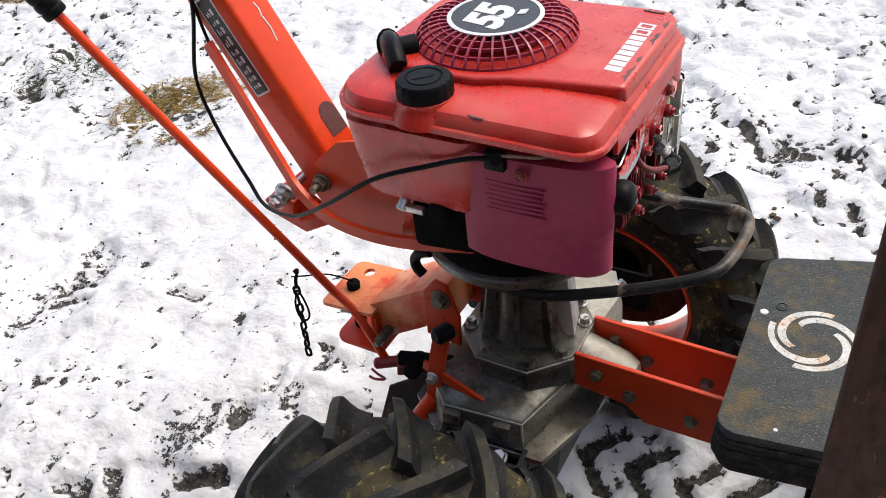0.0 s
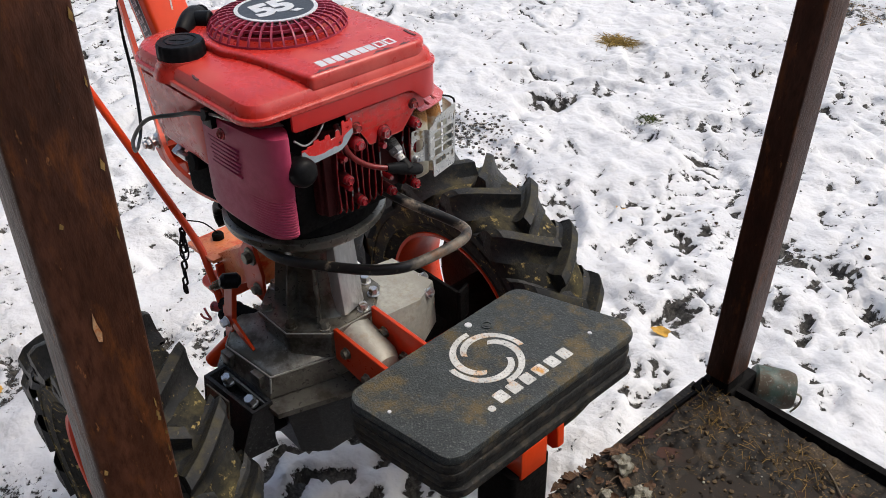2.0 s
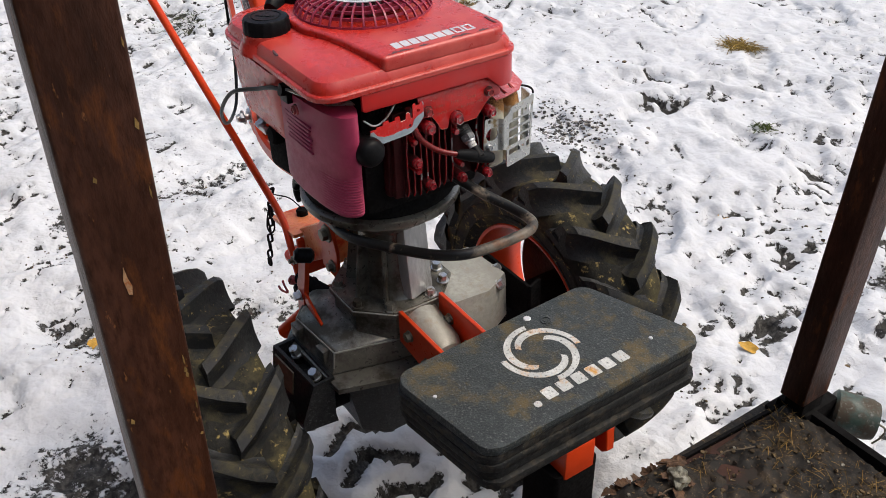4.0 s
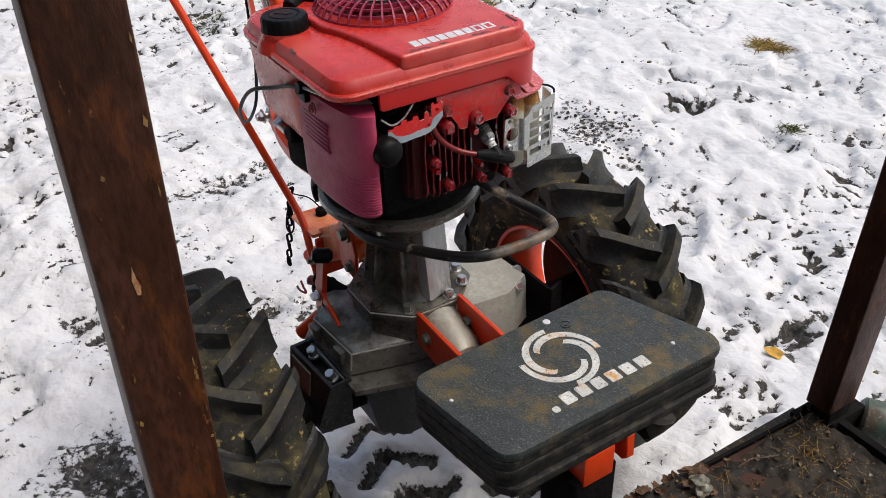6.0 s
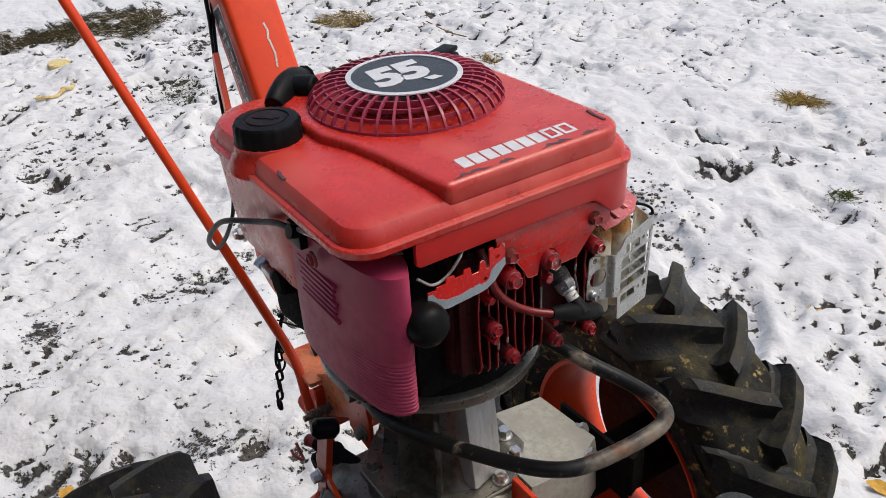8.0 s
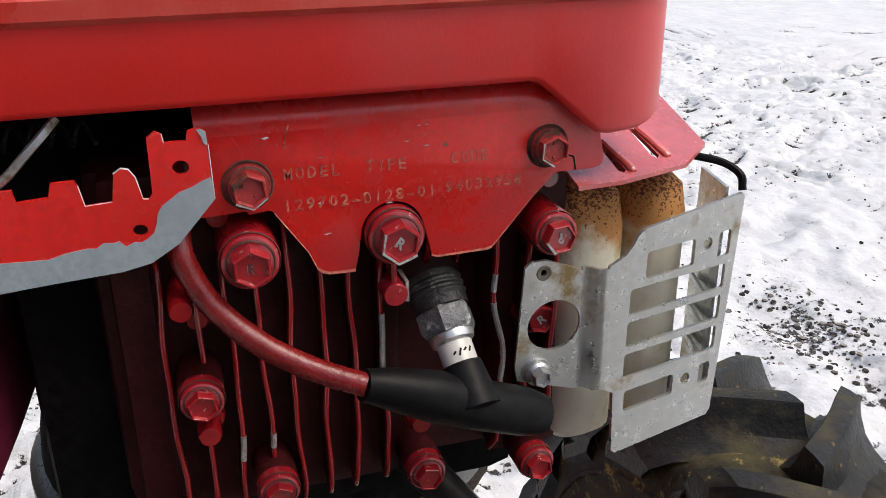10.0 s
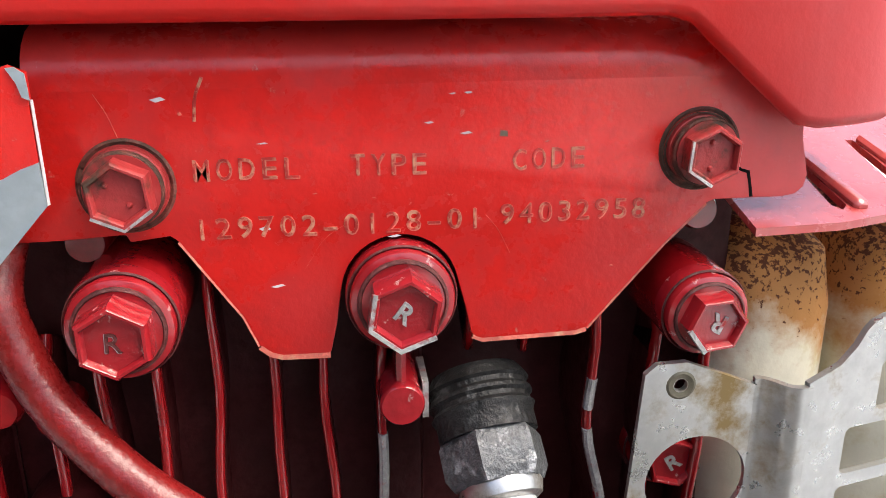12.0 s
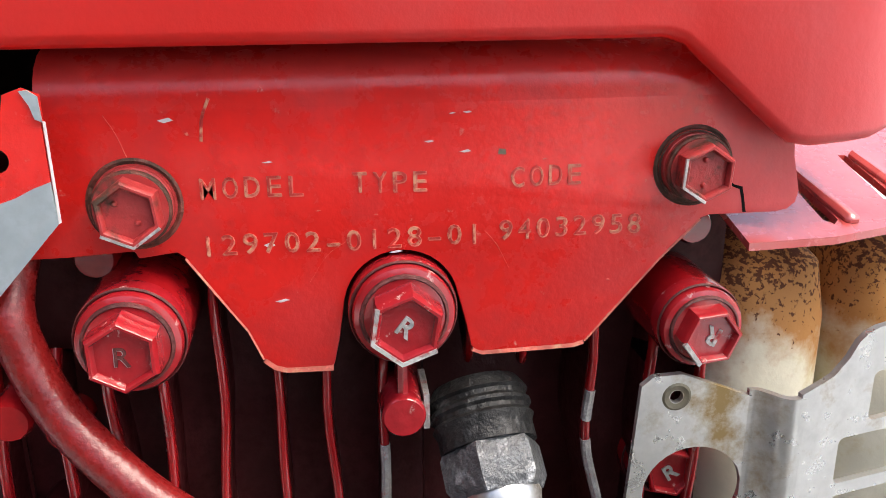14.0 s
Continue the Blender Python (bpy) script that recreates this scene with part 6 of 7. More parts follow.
front_bolt("guard_bolt", -0.1835, 0.8714, 0.7018, 0.0048, 0.0044, 0.0032, 0.0062, 5, M_STEEL, muffler_guard, "bright plated bolt")
bm = sweep(smooth_path([(-0.1841, 0.8860, 0.715), (-0.1838, 0.8874, 0.715), (-0.1822, 0.8890, 0.715), (-0.1802, 0.8905, 0.715), (-0.1796, 0.8922, 0.715), (-0.1798, 0.8940, 0.715)], 4), [(-0.0006, -0.022), (0.0006, -0.022), (0.0006, 0.0215), (-0.0006, 0.0215)])
part("bend", bm, M_GALV, muffler_guard)
# slotted face: u runs from the bend outwards
face = [(0.0, 0.7372), (0.0040, 0.7387), (0.0062, 0.7397), (0.0090, 0.7425), (0.0106, 0.7452), (0.0122, 0.7466), (0.0145, 0.7474), (0.0545, 0.7520), (0.0558, 0.7505), (0.0520, 0.6690), (0.0505, 0.6668), (0.0080, 0.6650), (0.0062, 0.6665), (0.0050, 0.6900), (0.0, 0.6930)]


def slot(u0, u1, z0, z1, lean=0.0004, r=0.0012):
    """A slot with rounded corners that leans a little."""
    return [(u, z + lean * (u - u0) / (u1 - u0)) for u, z in rounded(u0, u1, z0, z1, r, 3)]


holes = [slot(0.0150, 0.0357, 0.7295, 0.7390), slot(0.0462, 0.0516, 0.7300, 0.7395), slot(0.0100, 0.0320, 0.6810, 0.6890), slot(0.0440, 0.0490, 0.6815, 0.6895)]
holes += [slot(0.0092 - 0.0002 * k, 0.0508 - 0.0004 * k, z, z + 0.0092) for k, z in enumerate((0.7178, 0.7060, 0.6942))]
holes += [[(u + 0.0021 * math.cos(a), z + 0.0022 * math.sin(a)) for a in np.linspace(0, 6.283, 15)[:-1]] for u, z in ((0.0412, 0.7365), (0.0378, 0.6858))]
ug = Vector((-0.010, 0.048, 0)).normalized()
m = Matrix(((ug.x, 0, ug.y, -0.1804), (ug.y, 0, -ug.x, 0.8930), (0, 1, 0, 0), (0, 0, 0, 1)))
part("slotted_face", prism(face, 0.0012, m, 0, holes=holes), M_GALV, muffler_guard, "slotted galvanised sheet")
for z in (0.7145, 0.7027, 0.6910):
    part("guard_strip", box((-0.199, 0.9400, z), (0.020, 0.0012, 0.0026), (0, 0, -18)), M_GALV, muffler_guard)
part("guard_strip", box((-0.203, 0.9440, 0.711), (0.022, 0.0012, 0.086), (0, 0, -12)), M_GALV, muffler_guard)
part("guard_wire", tube([(-0.206, 0.936, 0.7615), (-0.200, 0.944, 0.7600), (-0.1945, 0.9478, 0.7570), (-0.1925, 0.9480, 0.7520)], 0.0014, 8, 6), M_BLACK, muffler_guard)

# ---- mast, levers and hitch behind the engine ----
md = Vector((-0.48, 0, 0.877)).normalized()
mn = Vector((md.z, 0, -md.x))  # forward and up from the mast
m0 = Vector((-0.613, 0.8085, 0.600))


def mast_pt(s, f, y):
    """s along the mast, f forward from its middle, y across."""
    return m0 + md * s + mn * f + Vector((0, y, 0))


mast_sec = rounded(-0.0325, 0.0325, -0.0325, 0.0325, 0.007, 3)
pts = [m0 + md * s for s in (0.0, 0.12, 0.24, 0.36, 0.48)]
mast = part("mast", sweep(pts, [(a, b) for a, b in mast_sec], up=tuple(mn)), M_ORANGE, tractor, "orange-red box-section steering mast with scratched paint")


def on_mast_side(s, f):
    """A pose on the near face of the mast: x along it, y forward, z out."""
    p = mast_pt(s, f, -0.0327)
    return Matrix.Translation(p) @ Matrix(((md.x, mn.x, 0, 0), (0, 0, -1, 0), (md.z, mn.z, 0, 0), (0, 0, 0, 1)))


part("sticker_border", prism(rounded(-0.003, 0.138, -0.0145, 0.0145, 0.002, 2), 0.0003, on_mast_side(0.155, -0.004)), M_SILVER, mast)
part("sticker", prism(rounded(0, 0.135, -0.012, 0.012, 0.002, 2), 0.0005, on_mast_side(0.155, -0.004) @ lift(0.0003)), M_STICKER, mast, "black foil sticker with pale print")
rs = random.Random(21)
u = 0.008
while u < 0.125:
    w = rs.uniform(0.004, 0.014)
    part("printed_bar", prism(rounded(u, min(u + w, 0.13), 0.001, 0.0055, 0.0004, 1), 0.0004, on_mast_side(0.155, -0.004) @ lift(0.0008)), M_SILVER, mast)
    for v0 in (-0.0035, -0.0075):
        part("printed_bar", prism(rounded(u, min(u + w * rs.uniform(0.5, 1.0), 0.13), v0, v0 + 0.0016, 0.0003, 1), 0.0004, on_mast_side(0.155, -0.004) @ lift(0.0008)), M_SILVER, mast)
    u += w + rs.uniform(0.003, 0.007)
for s, f, L in ((0.20, 0.0328, 0.035), (0.235, 0.0328, 0.02)):
    p = mast_pt(s, f, 0.004)
    part("paint_scratch", sweep([p, p + md * L * 0.5 + Vector((0, 0.003, 0)), p + md * L + Vector((0, 0.001, 0))], [(-0.0012, -0.0003), (0.0012, -0.0003), (0.0012, 0.0004), (-0.0012, 0.0004)], up=tuple(mn)), M_WHITE, mast)
# Flat dark red plate; the slot's inner shade is put into its colour.
slot_poly = [(-0.016, 0.0), (0.016, 0.0), (0.016, 0.030)] + [(0.016 * math.cos(a), 0.030 + 0.016 * math.sin(a)) for a in np.linspace(0.3, 2.84, 7)] + [(-0.016, 0.030)]
on_front = Matrix.Translation(mast_pt(0.058, 0.0326, 0.011)) @ Matrix(((0, md.x, mn.x, 0), (1, 0, 0, 0), (0, md.z, mn.z, 0), (0, 0, 0, 1)))
part("slot", prism(slot_poly, 0.0006, on_front), M_GRIMESHADE, mast, "flat plate coloured as a shaded rounded slot")
# foot of the mast: two cheek plates bolted to the engine base
for y, t in ((0.752, 1), (0.858, -1)):
    poly = [(-0.622, 0.622), (-0.600, 0.585), (-0.545, 0.566), (-0.44, 0.566), (-0.42, 0.580), (-0.42, 0.655), (-0.455, 0.70), (-0.51, 0.715), (-0.565, 0.70), (-0.612, 0.655)]
    m = Matrix(((1, 0, 0, 0), (0, 0, -1, y + 0.003), (0, 1, 0, 0), (0, 0, 0, 1)))
    cheek = part("cheek_plate", prism(poly, 0.006, m, 0.0015, 2), M_ORANGE, tractor, "orange-red steel cheek plate")
    if t > 0:
        part("pivot_nut", join(hexbolt((-0.598, 0.748, 0.634), (0, -1, 0), 0.018, 0.012, 0.013, 0.003, 10, False), rod((-0.598, 0.738, 0.634), (-0.598, 0.726, 0.634), 0.0055, seg=14)), M_OLDBOLT, cheek)
        part("clamp_nut", join(join(hexbolt((-0.668, 0.748, 0.598), (0, -1, 0), 0.022, 0.012, 0.017, 0.004, 0, False), rod((-0.668, 0.86, 0.598), (-0.668, 0.716, 0.598), 0.006, seg=14)),
                               hexbolt((-0.668, 0.728, 0.598), (0, -1, 0), 0.015, 0.008, 0.012, 0.002, 20, False)), M_STEEL, cheek)
part("mast_bracket", prism([(-0.715, 0.574), (-0.690, 0.582), (-0.652, 0.556), (-0.604, 0.582), (-0.596, 0.566), (-0.650, 0.534), (-0.700, 0.552)], 0.05, Matrix(((1, 0, 0, 0), (0, 0, -1, 0.80), (0, 1, 0, 0), (0, 0, 0, 1))), 0.002, 1), M_ORANGE, tractor, "orange-red bracket under the mast")
part("bracket_strap", box((-0.668, 0.80, 0.585), (0.03, 0.12, 0.028), (0, 20, 0), 0.003), M_ORANGE, tractor)
part("base_plate", box((-0.47, 0.805, 0.607), (0.14, 0.11, 0.008), (0, -6, 0), 0.002), M_ORANGE, tractor, "orange-red engine base plate")
part("support_web", prism([(-0.47, 0.60), (-0.405, 0.60), (-0.405, 0.70), (-0.43, 0.705)], 0.006, Matrix(((1, 0, 0, 0), (0, 0, -1, 0.728), (0, 1, 0, 0), (0, 0, 0, 1))), 0.001, 1), M_ORANGE, tractor)
part("carburettor", join(box((-0.375, 0.70, 0.675), (0.075, 0.06, 0.06), (0, 0, 8), 0.01), rod((-0.366, 0.675, 0.706), (-0.366, 0.655, 0.708), 0.013, seg=20, bev=0.003)), M_DARK, tractor, "black carburettor")
part("fuel_tap", join(rod((-0.412, 0.676, 0.716), (-0.412, 0.656, 0.702), 0.006, seg=12), box((-0.402, 0.660, 0.704), (0.034, 0.008, 0.008), (0, 0, 0), 0.002)), M_STEEL, tractor, "bright metal fuel tap")
# flat hand bar bent round under the engine
bar = smooth_path([(-0.752, 0.763, 0.800), (-0.70, 0.750, 0.725), (-0.652, 0.738, 0.655), (-0.622, 0.728, 0.625), (-0.575, 0.716, 0.606), (-0.51, 0.708, 0.603), (-0.44, 0.704, 0.612), (-0.352, 0.700, 0.636)], 8)
part("clutch_bar", sweep(bar, [(-0.0035, -0.0078), (0.0035, -0.0078), (0.0035, 0.0078), (-0.0035, 0.0078)], up=(0.3, 0, 1)), M_ORANGE, tractor, "orange-red flat steel bar")
# black cables
part("throttle_cable", tube([(-0.752, 0.762, 0.92), (-0.770, 0.770, 0.838), (-0.808, 0.777, 0.735), (-0.787, 0.770, 0.662), (-0.723, 0.740, 0.611), (-0.672, 0.710, 0.602), (-0.586, 0.670, 0.636), (-0.501, 0.640, 0.697), (-0.425, 0.634, 0.753), (-0.360, 0.645, 0.778), (-0.32, 0.648, 0.793), (-0.288, 0.650, 0.80)], 0.0027, 10, 8), M_BLACK, tractor, "black throttle cable")
part("clutch_cable", tube([(-0.79, 0.79, 0.95), (-0.775, 0.778, 0.86), (-0.752, 0.765, 0.80), (-0.74, 0.762, 0.79)], 0.0022, 8, 6), M_BLACK, tractor)
part("vent_hose", tube([(-0.42, 0.712, 0.598), (-0.435, 0.712, 0.592), (-0.445, 0.714, 0.578), (-0.444, 0.714, 0.565), (-0.436, 0.714, 0.556)], 0.0068, 12, 6), M_BLACK, tractor, "short black rubber hose")
# long gear rod with its grip
rod_pts = [(-0.8645, 0.584, 1.005), (-0.8135, 0.616, 0.890), (-0.7289, 0.6694, 0.700), (-0.6401, 0.7255, 0.500), (-0.615, 0.741, 0.444), (-0.590, 0.742, 0.42), (-0.566, 0.738, 0.39), (-0.5385, 0.735, 0.34), (-0.534, 0.734, 0.332)]
gear_rod = part("gear_rod", tube(rod_pts, 0.0064, 14, 6), M_ORANGE, tractor, "long orange-red gear rod with chipped paint")
gp = Vector((-0.8135, 0.616, 0.890))
gv = (Vector((-0.8645, 0.584, 1.005)) - gp).normalized()
prof = [(0, 0), (0.013, 0)]
for k in range(9):
    prof += [(0.0145, 0.002 + 0.012 * k), (0.0145, 0.008 + 0.012 * k), (0.0128, 0.010 + 0.012 * k)]
part("grip", lathe(prof + [(0.0128, 0.112), (0, 0.114)], gp + gv * 0.004, gv, 20), M_BLACK, gear_rod, "black ribbed rubber grip")
bm = rod((-0.552, 0.722, 0.340), (-0.505, 0.748, 0.343), 0.0085, seg=16, bev=0.003)
join(bm, rod((-0.505, 0.733, 0.335), (-0.505, 0.733, 0.368), 0.0095, seg=16, bev=0.003))
join(bm, rod((-0.512, 0.724, 0.345), (-0.45, 0.76, 0.34), 0.010, 0.013, 16))
part("rod_joint", bm, M_RUSTBOLT, gear_rod, "greasy rusty red rod joint")
part("split_pin", tube([(-0.545, 0.706, 0.348), (-0.535, 0.705, 0.342), (-0.522, 0.704, 0.338), (-0.535, 0.698, 0.338), (-0.545, 0.698, 0.340)], 0.002, 8, 4), M_RUSTBOLT, gear_rod)
# short lever with its black knob and the two flags
bar = [Vector(p) for p in ((-0.428, 0.690, 0.352), (-0.424, 0.692, 0.40), (-0.416, 0.694, 0.44), (-0.406, 0.695, 0.482))]
lever = part("lever", sweep(bar, [(-0.004, -0.011), (0.004, -0.011), (0.004, 0.011), (-0.004, 0.011)], up=(1, 0, 0.2)), M_ORANGE, tractor, "short orange-red lever")
part("lever_foot", rod((-0.452, 0.660, 0.318), (-0.428, 0.690, 0.358), 0.0125, seg=16, bev=0.003), M_ORANGE, lever)
part("lever_knob", rod((-0.409, 0.680, 0.486), (-0.400, 0.708, 0.480), 0.0118, seg=20, bev=0.005), M_BLACK, lever, "black rubber knob")
part("lever_flag", sweep([Vector((-0.442, 0.694, 0.412)), Vector((-0.405, 0.690, 0.402)), Vector((-0.352, 0.686, 0.384))], [(-0.002, -0.008), (0.002, -0.008), (0.002, 0.008), (-0.002, 0.008)], up=(0.2, 0, 1)), M_ORANGE, lever)
part("lever_bolt", hexbolt((-0.425, 0.687, 0.400), (0, -1, 0), 0.012, 0.010, 0.009, 0.002, 0, False), M_STEEL, lever)
part("selector_shaft", join(rod((-0.50, 0.72, 0.375), (-0.40, 0.74, 0.385), 0.011, seg=14), rod((-0.475, 0.70, 0.37), (-0.475, 0.74, 0.372), 0.012, seg=16, bev=0.003)), M_DARK, tractor)
part("selector_bracket", prism([(-0.568, 0.200), (-0.537, 0.292), (-0.500, 0.322), (-0.468, 0.356), (-0.449, 0.346), (-0.470, 0.300), (-0.516, 0.212)], 0.006, Matrix(((1, 0, 0, 0), (0, 0, -1, 0.733), (0, 1, 0, 0), (0, 0, 0, 1))), 0.0015, 1), M_BED, tractor, "dark greasy steel bracket")
# towing hitch
hitch_body = prism([(-0.572, 0.419), (-0.464, 0.487), (-0.438, 0.495), (-0.438, 0.420), (-0.468, 0.416), (-0.557, 0.357)], 0.080, Matrix(((1, 0, 0, 0), (0, 0, -1, 0.838), (0, 1, 0, 0), (0, 0, 0, 1))), 0.003, 2)
hitch = part("hitch", hitch_body, M_FADED, tractor, "orange-red towing hitch with a pin and chain")
jaw = rounded(-0.645, -0.555, 0.741, 0.845, (0.006, 0.004, 0.004, 0.014), 4)
h1 = [(-0.612 + 0.009 * math.cos(a), 0.824 + 0.009 * math.sin(a)) for a in np.linspace(0, 6.283, 17)[:-1]]
h2 = [(-0.616 + 0.011 * math.cos(a), 0.786 + 0.011 * math.sin(a)) for a in np.linspace(0, 6.283, 17)[:-1]]
tilt = Matrix.Translation((-0.6, 0.8, 0.411)) @ Matrix.Rotation(radians(-4), 4, "Y") @ Matrix.Translation((0.6, -0.8, 0))
part("upper_jaw", prism(jaw, 0.006, tilt, 0.0, holes=(h1, h2)), M_FADED, hitch)
part("lower_jaw", prism(rounded(-0.640, -0.555, 0.745, 0.842, (0.02, 0.004, 0.004, 0.02), 4), 0.007, Matrix.Translation((0, 0, 0.334)), 0.001, 1), M_ORANGE, hitch)
part("jaw_back", box((-0.558, 0.795, 0.372), (0.009, 0.098, 0.072), (0, 0, 0), 0.002), M_ORANGE, hitch)
part("hitch_pin", rod((-0.616, 0.786, 0.320), (-0.616, 0.786, 0.425), 0.0095, seg=16, bev=0.002), M_DARK, hitch, "black steel hitch pin")
part("pin_head", lathe([(0, 0.426), (0.0098, 0.426), (0.0102, 0.430), (0.008, 0.433), (0, 0.433)], (-0.616, 0.786, -0.006), (0, 0, 1), 20), M_DARK, hitch)
part("cheek", prism([(-0.470, 0.408), (-0.418, 0.402), (-0.414, 0.455), (-0.430, 0.508), (-0.448, 0.512), (-0.467, 0.488)], 0.006, Matrix(((1, 0, 0, 0), (0, 0, -1, 0.757), (0, 1, 0, 0), (0, 0, 0, 1))), 0.0012, 1), M_ORANGE, hitch)
part("cheek", prism([(-0.470, 0.408), (-0.418, 0.402), (-0.414, 0.455), (-0.430, 0.508), (-0.448, 0.512), (-0.467, 0.488)], 0.006, Matrix(((1, 0, 0, 0), (0, 0, -1, 0.844), (0, 1, 0, 0), (0, 0, 0, 1))), 0.0012, 1), M_ORANGE, hitch)
part("hitch_bolt", hexbolt((-0.440, 0.751, 0.482), (0, -1, 0), 0.017, 0.012, 0.015, 0.003, 12, False), M_OLDBOLT, hitch)
part("hitch_bolt", hexbolt((-0.432, 0.751, 0.425), (0, -1, 0), 0.012, 0.010, 0.011, 0.003, 12, False), M_OLDBOLT, hitch)
spring = tube([(-0.540 + 0.0065 * math.cos(k * 0.8), 0.758 - 0.0005 * k, 0.384 + 0.0065 * math.sin(k * 0.8)) for k in range(64)], 0.0014, 6, 2)
part("spring", join(spring, rod((-0.540, 0.765, 0.384), (-0.540, 0.720, 0.384), 0.0042, seg=12)), M_OLDBOLT, hitch, "coil spring on a bolt")
bm = tube([(-0.616, 0.786, 0.428), (-0.66, 0.784, 0.428), (-0.70, 0.776, 0.418), (-0.722, 0.770, 0.414)], 0.0012, 8, 4)
join(bm, tube([(-0.716, 0.771, 0.424), (-0.712, 0.776, 0.426), (-0.716, 0.772, 0.410), (-0.714, 0.766, 0.396)], 0.0028, 8, 4))
part("pin_wire", bm, M_DARK, hitch)


def link(c, turn, L=0.021, w=0.0125, r=0.0023):
    """One chain link hanging at c."""
    p = []
    for k in range(20):
        a = 2 * math.pi * k / 20
        x, z = (w / 2 - r) * math.cos(a), (L / 2 - w / 2) * (1 if math.sin(a) > 0 else -1) + (w / 2 - r) * math.sin(a)
        p.append(Vector((x * math.cos(turn), x * math.sin(turn), z)) + Vector(c))
    bm = bmesh.new()
    rings = []
    for k, q in enumerate(p):
        d = (p[(k + 1) % 20] - p[k - 1]).normalized()
        nrm = Vector((-math.sin(turn), math.cos(turn), 0))
        u = d.cross(nrm)
        rings.append([bm.verts.new(q + (u * math.cos(t) + nrm * math.sin(t)) * r) for t in [2 * math.pi * j / 6 for j in range(6)]])
    for k in range(20):
        a, b = rings[k], rings[(k + 1) % 20]
        for j in range(6):
            bm.faces.new((a[j], a[(j + 1) % 6], b[(j + 1) % 6], b[j]))
    return bm


for k in range(8):
    t = k / 7
    c = (-0.714 + 0.013 * t, 0.766 - 0.022 * t, 0.392 - 0.108 * t)
    part("chain_link", link(c, radians(40 + 90 * (k % 2) + 9 * k)), M_DARK, hitch)
part("snap_hook", tube([(-0.712, 0.764, 0.395), (-0.716, 0.758, 0.37), (-0.708, 0.752, 0.352), (-0.697, 0.754, 0.346), (-0.694, 0.760, 0.356), (-0.702, 0.764, 0.378), (-0.711, 0.765, 0.394)], 0.0017, 8, 6), M_DARK, hitch)

# ---- the trailer ----
TZ = 0.292
trailer = thing("trailer", (0.70, 0.80, 0.0), "rusty brown trailer bed with square steel corner posts", "trailer")


def post(cx, cy, lean, z1, z0):
    """A hollow square tube with sharp, slightly dented edges."""
    outer, inner = rounded(-0.0195, 0.0195, -0.0282, 0.0282, 0.003, 3), rounded(-0.0168, 0.0168, -0.0255, 0.0255, 0.002, 3)
    zs = [z0 + (z1 - z0) * k / 16 for k in range(17)]
    rings = []
    for z in zs:
        k = z - 0.86
        rings.append([(cx + x + lean[0] * k + 0.0007 * noise.noise(Vector((cx, x * 9, z * 7))), cy + y + lean[1] * k + 0.0007 * noise.noise(Vector((cy, y * 9, z * 7 + 4))), z) for x, y in outer])
    top = [(cx + x + lean[0] * (z1 - 0.86), cy + y + lean[1] * (z1 - 0.86), z1) for x, y in inner]
    deep = [(x - 0.5 * lean[0], y - 0.5 * lean[1], z1 - 0.5) for x, y, z in top]
    return loft(rings + [top, deep])


near_post = part("corner_post", post(0.0721, 0.3699, (0.0023, 0.0299), 1.111, TZ - 0.03), M_POST, trailer, "hollow square steel post in worn brown paint")
part("corner_post", post(0.1297, 1.231, (0.0206, 0.036), 1.12, 0.332), M_POST, trailer, "square steel post in worn brown paint")
part("post_scar", prism([(-0.0008, -0.010), (0.0015, -0.011), (0.0028, -0.004), (0.0012, 0.003), (0.0002, 0.013), (-0.0020, 0.002)], 0.0006, Matrix(((0, 0, 1, 0.0916), (1, 0, 0, 0.366), (0, 1, 0, 0.868), (0, 0, 0, 1)))), M_SCAR, near_post, "chip of bare wood-coloured paint")
rs = random.Random(77)
for k in range(22):
    z = rs.uniform(0.42, 1.08)
    y = 0.3699 + 0.0299 * (z - 0.86) + (rs.uniform(0.022, 0.0262) if k % 3 else rs.uniform(-0.025, 0.025))
    h, w = rs.uniform(0.002, 0.008), rs.uniform(0.0006, 0.0016)
    part("paint_chip", prism([(y - w, z), (y + w * 0.4, z - h * 0.4), (y + w, z + h * 0.3), (y - w * 0.2, z + h)], 0.0004, front(0.0916 + 0.0023 * (z - 0.86))), M_STRAW, near_post)
part("post_foot", join(join(box((0.116, 1.232, TZ - 0.008), (0.052, 0.072, 0.05), (0, 0, 0), 0.004), box((0.1205, 1.214, TZ + 0.015), (0.032, 0.044, 0.052), (0, 0, 0), 0.003)), box((0.093, 1.198, TZ - 0.012), (0.022, 0.03, 0.03), (0, 0, 0), 0.003)), M_DARK, trailer)
# bed: sheet with a folded black rim along its edges; it narrows slightly to the near side
def edge_x(y):
    return 0.062 + 0.038 * (y - 0.35) / 0.85


bm = loft(rings_at(((TZ - 0.006, [(edge_x(0.2), 0.2), (1.5, 0.2), (1.5, 1.206), (edge_x(1.206), 1.206)]), (TZ, [(edge_x(0.2), 0.2), (1.5, 0.2), (1.5, 1.206), (edge_x(1.206), 1.206)]))))
part("bed", bm, M_BED, trailer, "rusty brown sheet steel bed")
rim1 = [Vector((edge_x(y) - 0.004, y, TZ - 0.008)) for y in (0.2, 0.5, 0.8, 1.0, 1.2)]
part("side_rim", sweep(rim1, [(-0.0025, -0.022), (0.0025, -0.022), (0.0025, 0.012), (-0.0025, 0.012)]), M_DARK, trailer)
